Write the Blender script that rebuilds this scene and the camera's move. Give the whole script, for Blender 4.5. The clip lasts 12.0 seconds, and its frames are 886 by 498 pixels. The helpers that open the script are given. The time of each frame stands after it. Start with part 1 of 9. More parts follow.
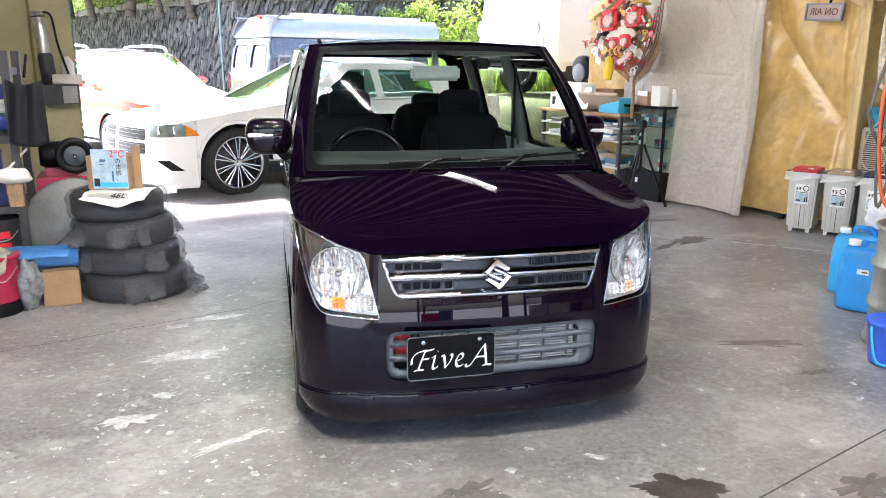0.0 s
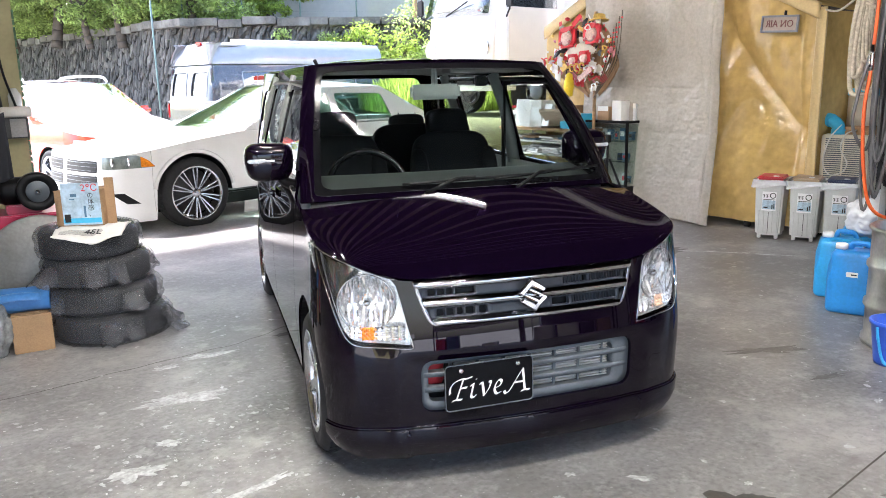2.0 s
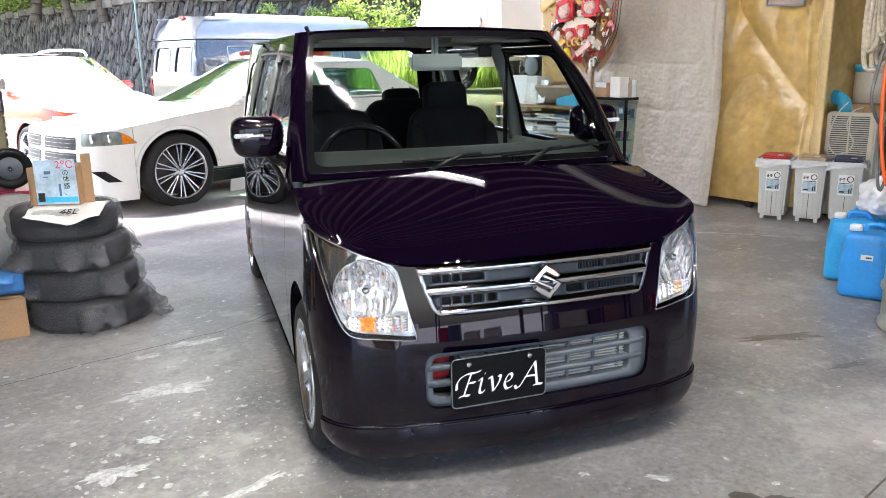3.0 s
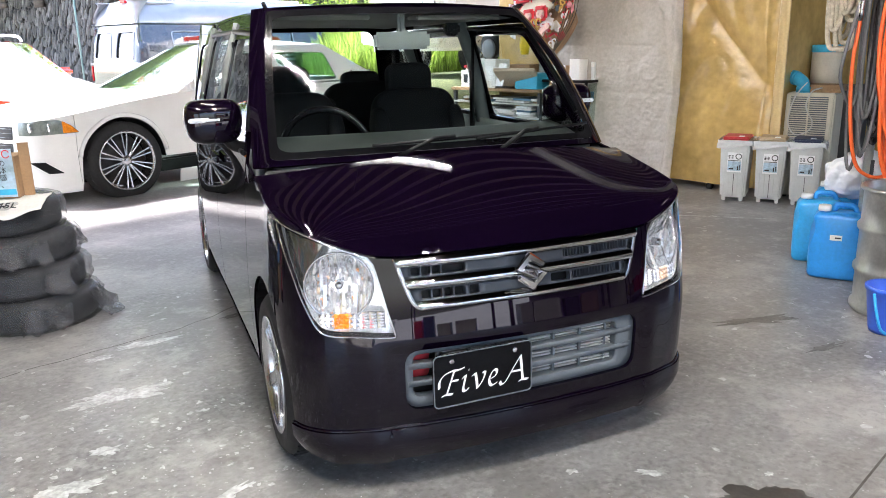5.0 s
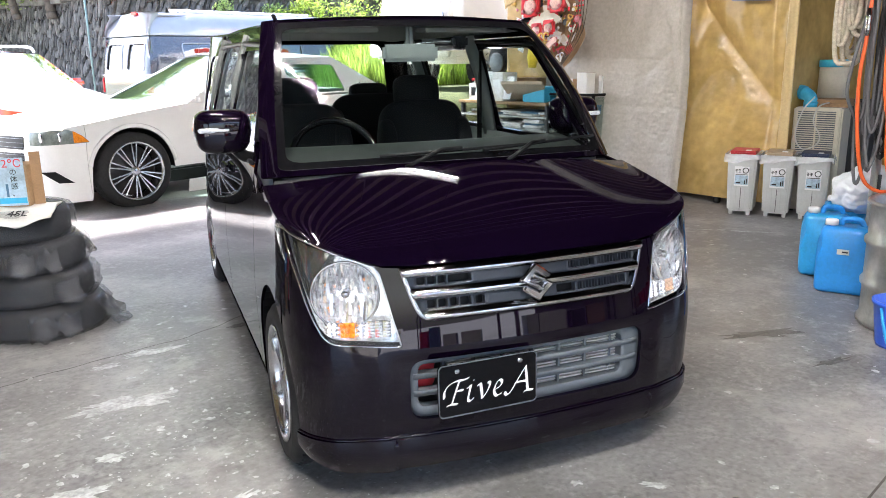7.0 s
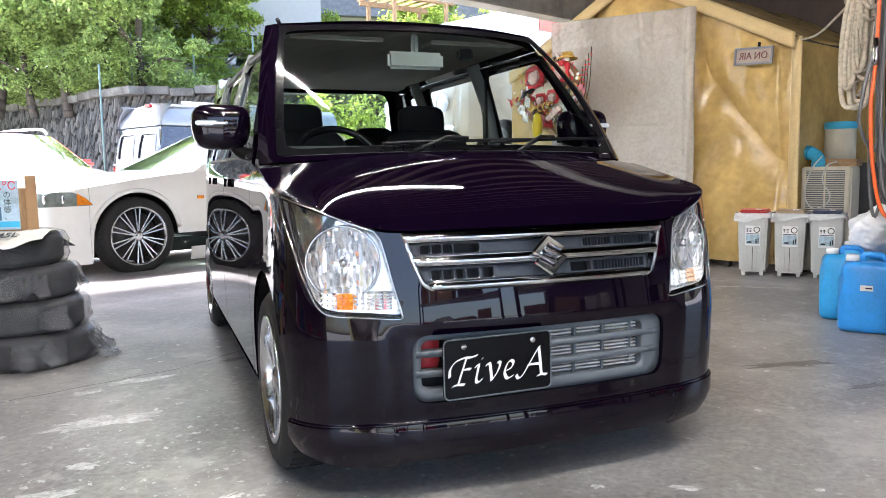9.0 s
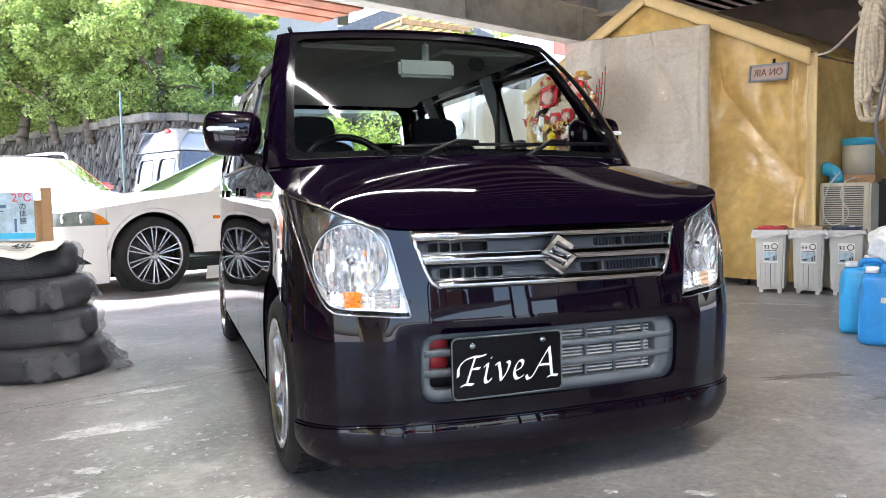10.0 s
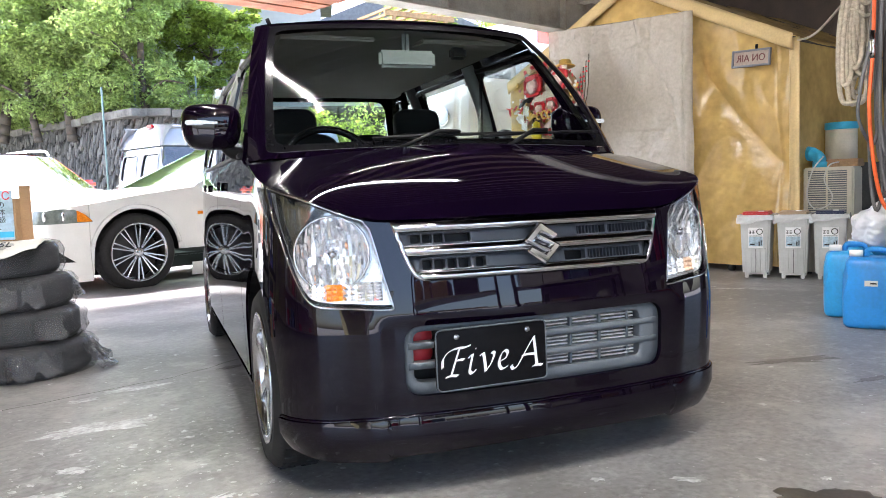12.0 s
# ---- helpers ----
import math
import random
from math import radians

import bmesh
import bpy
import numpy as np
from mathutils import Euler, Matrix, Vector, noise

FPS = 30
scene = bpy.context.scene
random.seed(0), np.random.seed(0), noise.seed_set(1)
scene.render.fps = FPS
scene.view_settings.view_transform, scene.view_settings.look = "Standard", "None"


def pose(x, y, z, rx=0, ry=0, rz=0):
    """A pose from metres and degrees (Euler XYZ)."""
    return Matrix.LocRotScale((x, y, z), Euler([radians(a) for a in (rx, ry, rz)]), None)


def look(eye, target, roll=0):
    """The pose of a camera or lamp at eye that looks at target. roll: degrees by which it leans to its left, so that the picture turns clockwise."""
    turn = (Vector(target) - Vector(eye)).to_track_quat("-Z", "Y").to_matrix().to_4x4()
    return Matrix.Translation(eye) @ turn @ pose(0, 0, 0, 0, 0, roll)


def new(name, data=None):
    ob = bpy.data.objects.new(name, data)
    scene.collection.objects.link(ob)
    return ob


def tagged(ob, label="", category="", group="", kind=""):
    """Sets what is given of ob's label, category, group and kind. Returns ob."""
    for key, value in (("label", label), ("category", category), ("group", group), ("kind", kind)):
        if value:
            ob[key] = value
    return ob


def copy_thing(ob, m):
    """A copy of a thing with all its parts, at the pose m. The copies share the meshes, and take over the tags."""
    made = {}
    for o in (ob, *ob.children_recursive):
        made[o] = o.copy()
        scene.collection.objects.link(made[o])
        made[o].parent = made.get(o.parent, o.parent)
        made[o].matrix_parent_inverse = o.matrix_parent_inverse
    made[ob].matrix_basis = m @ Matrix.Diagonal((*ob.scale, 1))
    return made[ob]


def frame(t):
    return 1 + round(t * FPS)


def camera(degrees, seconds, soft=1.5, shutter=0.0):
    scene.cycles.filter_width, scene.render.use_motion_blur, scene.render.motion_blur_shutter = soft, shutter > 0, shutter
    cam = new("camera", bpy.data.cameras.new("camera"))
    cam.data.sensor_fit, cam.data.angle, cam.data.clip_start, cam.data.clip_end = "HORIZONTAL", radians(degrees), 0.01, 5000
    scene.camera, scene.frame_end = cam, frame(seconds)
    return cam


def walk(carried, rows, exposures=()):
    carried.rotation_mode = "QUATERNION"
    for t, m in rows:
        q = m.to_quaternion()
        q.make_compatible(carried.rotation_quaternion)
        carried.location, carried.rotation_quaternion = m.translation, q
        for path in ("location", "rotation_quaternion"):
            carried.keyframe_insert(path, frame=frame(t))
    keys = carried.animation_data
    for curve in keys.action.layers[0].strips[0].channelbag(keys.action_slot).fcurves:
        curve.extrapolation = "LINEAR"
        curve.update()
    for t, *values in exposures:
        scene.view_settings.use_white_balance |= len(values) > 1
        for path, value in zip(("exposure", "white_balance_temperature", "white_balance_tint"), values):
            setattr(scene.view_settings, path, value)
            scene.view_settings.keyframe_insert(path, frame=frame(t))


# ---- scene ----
from mathutils.geometry import delaunay_2d_cdt

cam = camera(59.8, 12.0, soft=0.9)
PATH = [
    (0, (-0.763, -0.052, 1.438), (-0.343, 1.843, 0.956), 0.4),
    (0.5, (-0.873, -0.105, 1.427), (-0.446, 1.795, 0.969), 0.6),
    (1, (-0.835, -0.081, 1.423), (-0.46, 1.834, 0.984), -0.4),
    (1.5, (-0.885, -0.007, 1.398), (-0.472, 1.902, 0.971), -1.1),
    (2, (-1.055, 0.145, 1.417), (-0.475, 2.011, 0.989), -1.2),
    (2.5, (-1.075, 0.269, 1.393), (-0.437, 2.107, 0.933), -0.8),
    (2.7, (-1.046, 0.313, 1.388), (-0.441, 2.161, 0.92), -0.9),
    (4.3, (-1.051, 0.537, 1.351), (-0.374, 2.342, 0.817), -1.4),
    (4.5, (-1.062, 0.543, 1.354), (-0.367, 2.343, 0.825), -1.3),
    (5, (-1.067, 0.551, 1.351), (-0.349, 2.345, 0.835), -1.2),
    (5.5, (-1.067, 0.544, 1.35), (-0.341, 2.339, 0.85), -1.2),
    (6, (-1.072, 0.543, 1.353), (-0.348, 2.341, 0.862), -1.2),
    (6.5, (-1.072, 0.534, 1.354), (-0.359, 2.338, 0.866), -1.1),
    (7, (-1.07, 0.537, 1.347), (-0.365, 2.345, 0.863), -0.9),
    (7.2, (-1.068, 0.548, 1.336), (-0.366, 2.358, 0.857), -0.5),
    (8.8, (-1.049, 0.62, 0.98), (-0.333, 2.466, 0.697), -0.8),
    (9, (-1.046, 0.617, 0.925), (-0.332, 2.474, 0.717), -0.9),
    (9.5, (-1.031, 0.616, 0.855), (-0.348, 2.492, 0.733), -0.9),
    (10, (-1.021, 0.621, 0.844), (-0.345, 2.498, 0.707), -1.1),
    (10.5, (-1.013, 0.621, 0.843), (-0.327, 2.493, 0.691), -1.3),
    (11, (-1.014, 0.627, 0.845), (-0.315, 2.494, 0.685), -1.6),
    (11.5, (-1.004, 0.628, 0.842), (-0.301, 2.493, 0.682), -2.0),
    (12, (-1.0, 0.63, 0.841), (-0.297, 2.495, 0.681), -2.1),
]
walk(cam, [(t, look(eye, target, roll)) for t, eye, target, roll in PATH], exposures=[(0.0, 2.75, 6050, 17), (0.8, 2.55, 6050, 17), (12.0, 2.55, 6050, 17)])

# ---------------------------------------------------------------- world and light
world = bpy.data.worlds.new("sky")
scene.world = world
world.use_nodes = True
SUN_UP, SUN_TURN = 56.0, -40.0
wn = world.node_tree.nodes
sky = wn.new("ShaderNodeTexSky")
sky.sky_type, sky.sun_disc = "NISHITA", False
sky.sun_elevation, sky.sun_rotation = radians(SUN_UP), radians(SUN_TURN)
sky.air_density, sky.dust_density = 1.2, 3.0
wn["Background"].inputs["Strength"].default_value = 0.19
world.node_tree.links.new(sky.outputs["Color"], wn["Background"].inputs["Color"])

sun = new("sun", bpy.data.lights.new("sun", "SUN"))
sun.data.energy, sun.data.angle, sun.data.color = 4.8, radians(5.0), (1.0, 0.96, 0.9)
_a, _e = radians(SUN_TURN), radians(SUN_UP)
sun.matrix_world = look((0, 0, 20), (0 - math.sin(_a) * math.cos(_e), 0 - math.cos(_a) * math.cos(_e), 20 - math.sin(_e)))


# ---------------------------------------------------------------- materials
def mat(name, colour, rough=0.6, metal=0.0, vary=0.12, scale=6.0, fine=60.0, bump=0.15, coat=0.0, island=False, spec=0.5, dirt=None, dirt_amount=0.4, dirt_scale=2.0, dist=0.004):
    """A painted, plastic, cloth or stone surface: colour with two scales of variation, roughness variation and fine relief."""
    m = bpy.data.materials.new(name)
    m.use_nodes = True
    nt = m.node_tree
    n, l = nt.nodes, nt.links
    b = n["Principled BSDF"]
    co = n.new("ShaderNodeTexCoord")
    big = n.new("ShaderNodeTexNoise")
    big.inputs["Scale"].default_value, big.inputs["Detail"].default_value = scale, 5.0
    small = n.new("ShaderNodeTexNoise")
    small.inputs["Scale"].default_value, small.inputs["Detail"].default_value = fine, 3.0
    l.new(co.outputs["Object"], big.inputs["Vector"])
    l.new(co.outputs["Object"], small.inputs["Vector"])
    mix = n.new("ShaderNodeMix")
    mix.data_type = "FLOAT"
    mix.inputs[0].default_value = 0.4
    l.new(big.outputs["Fac"], mix.inputs[2])
    l.new(small.outputs["Fac"], mix.inputs[3])
    ramp = n.new("ShaderNodeValToRGB")
    lo = [max(0.0, c * (1 - 2.2 * vary)) for c in colour]
    hi = [min(1.0, c * (1 + 1.6 * vary)) for c in colour]
    ramp.color_ramp.elements[0].position, ramp.color_ramp.elements[1].position = 0.3, 0.7
    ramp.color_ramp.elements[0].color, ramp.color_ramp.elements[1].color = (*lo, 1), (*hi, 1)
    l.new(mix.outputs[0], ramp.inputs["Fac"])
    out = ramp.outputs["Color"]
    if dirt:
        d = n.new("ShaderNodeTexNoise")
        d.inputs["Scale"].default_value, d.inputs["Detail"].default_value, d.inputs["Roughness"].default_value = dirt_scale, 8.0, 0.65
        l.new(co.outputs["Object"], d.inputs["Vector"])
        dr = n.new("ShaderNodeValToRGB")
        dr.color_ramp.elements[0].position, dr.color_ramp.elements[1].position = 0.48, 0.72
        dr.color_ramp.elements[1].color = (dirt_amount,) * 3 + (1,)
        l.new(d.outputs["Fac"], dr.inputs["Fac"])
        dm = n.new("ShaderNodeMix")
        dm.data_type = "RGBA"
        l.new(dr.outputs["Color"], dm.inputs[0])
        l.new(out, dm.inputs[6])
        dm.inputs[7].default_value = (*dirt, 1)
        out = dm.outputs[2]
    if island:
        g = n.new("ShaderNodeNewGeometry")
        hs = n.new("ShaderNodeHueSaturation")
        mr = n.new("ShaderNodeMapRange")
        mr.inputs["To Min"].default_value, mr.inputs["To Max"].default_value = 0.55, 1.5
        l.new(g.outputs["Random Per Island"], mr.inputs["Value"])
        l.new(mr.outputs["Result"], hs.inputs["Value"])
        l.new(out, hs.inputs["Color"])
        out = hs.outputs["Color"]
    l.new(out, b.inputs["Base Color"])
    rr = n.new("ShaderNodeMapRange")
    rr.inputs["To Min"].default_value, rr.inputs["To Max"].default_value = max(0.02, rough * 0.8), min(1.0, rough * 1.2)
    l.new(big.outputs["Fac"], rr.inputs["Value"])
    l.new(rr.outputs["Result"], b.inputs["Roughness"])
    b.inputs["Metallic"].default_value = metal
    b.inputs["Specular IOR Level"].default_value = spec
    b.inputs["Coat Weight"].default_value = coat
    b.inputs["Coat Roughness"].default_value = 0.02
    if bump:
        bp = n.new("ShaderNodeBump")
        bp.inputs["Strength"].default_value, bp.inputs["Distance"].default_value = bump, dist
        l.new(mix.outputs[0], bp.inputs["Height"])
        l.new(bp.outputs["Normal"], b.inputs["Normal"])
    return m


def glass(name, tint=(0.9, 0.95, 0.93), ior=1.45, rough=0.0):
    """A thin pane: tinted, see-through, with a mirror gloss that grows at a flat angle."""
    m = bpy.data.materials.new(name)
    m.use_nodes = True
    n, l = m.node_tree.nodes, m.node_tree.links
    n.remove(n["Principled BSDF"])
    t, g, f, x, p, q = (n.new("ShaderNode" + k) for k in ("BsdfTransparent", "BsdfGlossy", "LayerWeight", "MixShader", "Math", "MapRange"))
    t.inputs["Color"].default_value = (*tint, 1)
    g.inputs["Roughness"].default_value = rough
    p.operation = "POWER"
    p.inputs[1].default_value = 4.0
    q.inputs["To Min"].default_value = ((ior - 1) / (ior + 1)) ** 2
    l.new(f.outputs["Facing"], p.inputs[0])
    l.new(p.outputs[0], q.inputs["Value"])
    l.new(q.outputs["Result"], x.inputs[0])
    l.new(t.outputs[0], x.inputs[1])
    l.new(g.outputs[0], x.inputs[2])
    l.new(x.outputs[0], n["Material Output"].inputs["Surface"])
    return m


def glow(name, colour, strength):
    m = bpy.data.materials.new(name)
    m.use_nodes = True
    b = m.node_tree.nodes["Principled BSDF"]
    b.inputs["Base Color"].default_value = (*colour, 1)
    b.inputs["Emission Color"].default_value = (*colour, 1)
    b.inputs["Emission Strength"].default_value = strength
    return m


def film(name, colour, alpha, rough=0.25, streaks=False):
    """Thin plastic foil that lets part of the light through."""
    m = mat(name, colour, rough, vary=0.05, scale=20, fine=40, bump=0.9, dist=0.008)
    n, l = m.node_tree.nodes, m.node_tree.links
    t, x = n.new("ShaderNodeBsdfTransparent"), n.new("ShaderNodeMixShader")
    x.inputs[0].default_value = alpha
    if streaks:
        # creases: thin whitish lines where the foil folds, and a dusty veil between
        c = n["Texture Coordinate"]
        mp = n.new("ShaderNodeMapping")
        mp.inputs["Scale"].default_value = (1.0, 1.0, 2.6)
        mp.inputs["Rotation"].default_value = (0.35, 0.2, 0.0)
        l.new(c.outputs["Object"], mp.inputs["Vector"])
        total = None
        for scale, wide, amount in ((5.0, 0.03, 0.16), (13.0, 0.04, 0.14), (3.0, 0.02, 0.2)):
            k, d, e, r = (n.new("ShaderNode" + q) for q in ("TexNoise", "Math", "Math", "MapRange"))
            k.inputs["Scale"].default_value, k.inputs["Detail"].default_value, k.inputs["Distortion"].default_value = scale, 2.5, 1.2
            l.new(mp.outputs["Vector"], k.inputs["Vector"])
            d.operation, e.operation = "SUBTRACT", "ABSOLUTE"
            d.inputs[1].default_value = 0.5
            l.new(k.outputs["Fac"], d.inputs[0])
            l.new(d.outputs[0], e.inputs[0])
            r.inputs["From Min"].default_value, r.inputs["From Max"].default_value = 0.0, wide
            r.inputs["To Min"].default_value, r.inputs["To Max"].default_value = amount, 0.0
            l.new(e.outputs[0], r.inputs["Value"])
            if total is None:
                total = r.outputs["Result"]
            else:
                g = n.new("ShaderNodeMath")
                g.operation = "MAXIMUM"
                l.new(total, g.inputs[0])
                l.new(r.outputs["Result"], g.inputs[1])
                total = g.outputs[0]
        g = n.new("ShaderNodeMath")
        g.operation, g.use_clamp = "ADD", True
        g.inputs[1].default_value = alpha
        l.new(total, g.inputs[0])
        l.new(g.outputs[0], x.inputs[0])
    l.new(t.outputs[0], x.inputs[1])
    l.new(n["Principled BSDF"].outputs[0], x.inputs[2])
    l.new(x.outputs[0], n["Material Output"].inputs["Surface"])
    return m


def leafy(name, colour, rough, **kw):
    """Leaves that let part of the light through."""
    m = mat(name, colour, rough, **kw)
    n, l = m.node_tree.nodes, m.node_tree.links
    b = n["Principled BSDF"]
    t, x = n.new("ShaderNodeBsdfTranslucent"), n.new("ShaderNodeMixShader")
    x.inputs[0].default_value = 0.6
    l.new(b.inputs["Base Color"].links[0].from_socket, t.inputs["Color"])
    l.new(b.outputs[0], x.inputs[1])
    l.new(t.outputs[0], x.inputs[2])
    l.new(x.outputs[0], n["Material Output"].inputs["Surface"])
    return m


PAINT = mat("plum_paint", (0.0027, 0.0010, 0.0052), 0.45, vary=0.1, spec=0.0, scale=900, fine=2500, bump=0.0, coat=1.0)
PAINT.node_tree.nodes["Principled BSDF"].inputs["Coat IOR"].default_value = 1.42
WHITE_CAR = mat("white_paint", (0.82, 0.82, 0.8), 0.25, vary=0.02, bump=0.0, coat=1.0)
RED_CAR = mat("red_paint", (0.55, 0.05, 0.02), 0.25, vary=0.05, bump=0.0, coat=1.0)
NAVY_CAR = mat("navy_paint", (0.024, 0.028, 0.036), 0.25, vary=0.05, bump=0.0, coat=1.0)
SILVER_CAR = mat("silver_paint", (0.22, 0.235, 0.25), 0.3, vary=0.05, bump=0.0, coat=1.0)
BLACK_PLASTIC = mat("black_plastic", (0.006, 0.006, 0.0068), 0.45, vary=0.2, fine=250, bump=0.1, spec=0.2)
BLACK_GLOSS = mat("black_gloss", (0.005, 0.005, 0.006), 0.14, vary=0.1, bump=0.0, spec=0.14)
GREY_PLASTIC = mat("grey_plastic", (0.10, 0.115, 0.13), 0.5, vary=0.12, fine=300, bump=0.1)
DARK_GREY = mat("dark_grey", (0.035, 0.037, 0.04), 0.6, vary=0.2, bump=0.2)
CHROME = mat("chrome", (0.55, 0.55, 0.56), 0.06, metal=1.0, vary=0.03, bump=0.0)
ALLOY = mat("alloy", (0.62, 0.63, 0.65), 0.22, metal=1.0, vary=0.06, bump=0.0)
RUBBER = mat("rubber", (0.013, 0.013, 0.014), 0.75, vary=0.3, scale=30, bump=0.25)
PANE = glass("window_pane", (0.80, 0.86, 0.84), 1.42)
PANE_GREEN = glass("green_pane", (0.55, 0.75, 0.65))
LENS = glass("lamp_lens", (1.0, 1.0, 1.0), 1.4)
REFLECTOR = mat("lamp_reflector", (0.92, 0.93, 0.94), 0.12, metal=0.75, vary=0.06, scale=60, fine=200, bump=0.25)
LAMP_GREY = mat("lamp_inner_cover", (0.26, 0.27, 0.26), 0.12, metal=0.85, vary=0.1, bump=0.0)
LAMP_GREEN = mat("grey_green_lamp", (0.20, 0.23, 0.21), 0.12, vary=0.2, scale=14, bump=0.0, coat=0.6)
AMBER = mat("amber_lens", (0.85, 0.25, 0.02), 0.15, vary=0.2, scale=120, bump=0.2)
RED_LENS = mat("red_lens", (0.45, 0.01, 0.015), 0.15, vary=0.1, bump=0.0)
SEAT_CLOTH = mat("seat_cloth", (0.006, 0.0062, 0.009), 0.9, vary=0.25, fine=400, bump=0.3)
TRIM_GREY = mat("cabin_trim", (0.24, 0.255, 0.25), 0.7, vary=0.1, fine=300, bump=0.1)
HEADLINER = mat("headliner", (0.30, 0.295, 0.27), 0.9, vary=0.06, fine=300, bump=0.1)
WHITE = mat("white_print", (0.85, 0.85, 0.85), 0.5, vary=0.02, bump=0.0)
BLUE_PRINT = mat("blue_print", (0.07, 0.16, 0.26), 0.5, vary=0.1, bump=0.0)
BLACK_PRINT = mat("black_print", (0.01, 0.01, 0.012), 0.4, vary=0.05, bump=0.0)
RED_PRINT = mat("red_print", (0.65, 0.03, 0.04), 0.5, vary=0.1, bump=0.0)
YELLOW = mat("yellow_card", (0.75, 0.55, 0.02), 0.55, vary=0.1)
GOLD = mat("gold_card", (0.7, 0.45, 0.1), 0.4, vary=0.2)
STEEL = mat("brushed_steel", (0.55, 0.54, 0.52), 0.35, metal=0.9, vary=0.1, scale=12, bump=0.1)
GALV = mat("painted_steel", (0.42, 0.42, 0.39), 0.55, vary=0.12, dirt=(0.12, 0.07, 0.04), dirt_amount=0.6)
DARK_STEEL = mat("dark_steel", (0.03, 0.03, 0.032), 0.5, vary=0.2, dirt=(0.10, 0.06, 0.03), dirt_amount=0.4)
BLUE_PLASTIC = mat("blue_plastic", (0.03, 0.28, 0.75), 0.38, vary=0.1, scale=4, bump=0.05)
GREEN_PLASTIC = mat("green_plastic", (0.03, 0.3, 0.14), 0.4, vary=0.1)
SKY_BLUE = mat("pale_blue_plastic", (0.05, 0.42, 0.68), 0.4, vary=0.08, bump=0.05)
PALE_PLASTIC = mat("pale_plastic", (0.58, 0.59, 0.58), 0.5, vary=0.05, dirt=(0.25, 0.22, 0.18), dirt_amount=0.25)
CREAM_PLASTIC = mat("cream_plastic", (0.62, 0.58, 0.48), 0.5, vary=0.06, dirt=(0.25, 0.2, 0.12), dirt_amount=0.3)
RED_PLASTIC = mat("red_plastic", (0.5, 0.03, 0.04), 0.45, vary=0.08)
TAN_PLASTIC = mat("tan_plastic", (0.42, 0.31, 0.2), 0.5, vary=0.08)
NAVY_PLASTIC = mat("navy_plastic", (0.02, 0.03, 0.08), 0.45, vary=0.08)
BAG = film("clear_bag", (0.8, 0.82, 0.84), 0.55)
TYRE_BAG = film("tyre_wrap", (0.12, 0.122, 0.135), 0.30, 0.12, True)
CARDBOARD = mat("cardboard", (0.34, 0.21, 0.11), 0.85, vary=0.12, fine=120, bump=0.2)
PAPER = mat("paper", (0.72, 0.70, 0.66), 0.8, vary=0.05)
ROPE = mat("rope", (0.52, 0.46, 0.36), 0.9, vary=0.2, scale=40, fine=200, bump=0.6)
ORANGE_HOSE = mat("orange_hose", (0.75, 0.12, 0.02), 0.45, vary=0.1)
GREY_HOSE = mat("grey_hose", (0.10, 0.10, 0.105), 0.55, vary=0.15)
WOOD = mat("wood", (0.36, 0.22, 0.11), 0.7, vary=0.25, scale=9, bump=0.3)
RUST_STEEL = mat("red_oxide_steel", (0.30, 0.10, 0.05), 0.7, vary=0.25, scale=3, dirt=(0.45, 0.28, 0.17), dirt_amount=0.7, bump=0.3)
RED_ENAMEL = mat("red_enamel", (0.42, 0.02, 0.07), 0.3, vary=0.08, dirt=(0.05, 0.03, 0.03), dirt_amount=0.3)
TARP = mat("gold_tarp", (0.53, 0.36, 0.125), 0.25, vary=0.16, scale=2.5, fine=12, bump=0.33, dist=0.016)
TARP_PALE = film("clear_sheet", (0.56, 0.51, 0.45), 0.62, 0.16)
PALE_PRINT = mat("pale_blue_print", (0.42, 0.55, 0.64), 0.5, vary=0.2, scale=30, bump=0.0)
TARP_TRIM = mat("tarp_trim", (0.58, 0.43, 0.2), 0.45, vary=0.08, scale=4, bump=0.3)
PLASTER = mat("yellowed_plaster", (0.36, 0.33, 0.185), 0.8, vary=0.06, scale=1.2, fine=40, bump=0.2, dirt=(0.22, 0.19, 0.1), dirt_amount=0.5, dirt_scale=1.3)
WALL_GREY = mat("grey_wall", (0.66, 0.65, 0.62), 0.8, vary=0.1, scale=1.0, dirt=(0.15, 0.13, 0.1), dirt_amount=0.4)
# dark brown stands in for the deep shade on the right wall
SHADED_WALL = mat("shaded_wall", (0.075, 0.055, 0.04), 0.8, vary=0.25, scale=3, bump=0.3)
DECK = mat("roof_deck", (0.105, 0.083, 0.068), 0.5, vary=0.12, scale=2, dirt=(0.12, 0.08, 0.05), dirt_amount=0.4)
ASPHALT = mat("yard_concrete", (0.40, 0.39, 0.37), 0.85, vary=0.15, scale=0.8, fine=50, bump=0.3)
STONE = mat("retaining_stone", (0.115, 0.104, 0.085), 0.9, vary=0.3, scale=1.4, fine=18, bump=0.6, dirt=(0.34, 0.32, 0.28), dirt_amount=0.5, dirt_scale=1.5)
STONE_FACE = mat("streaked_stone", (0.085, 0.080, 0.070), 0.9, vary=0.35, scale=2.4, fine=22, bump=0.6, island=True, dirt=(0.26, 0.25, 0.22), dirt_amount=0.45, dirt_scale=2.5)
BARK = mat("bark", (0.09, 0.07, 0.05), 0.9, vary=0.3, bump=0.6)
LEAF = leafy("leaves", (0.37, 0.47, 0.15), 0.6, vary=0.25, bump=0.0, island=True)
LEAF_PALE = leafy("pale_leaves", (0.30, 0.40, 0.07), 0.6, vary=0.25, bump=0.0, island=True)
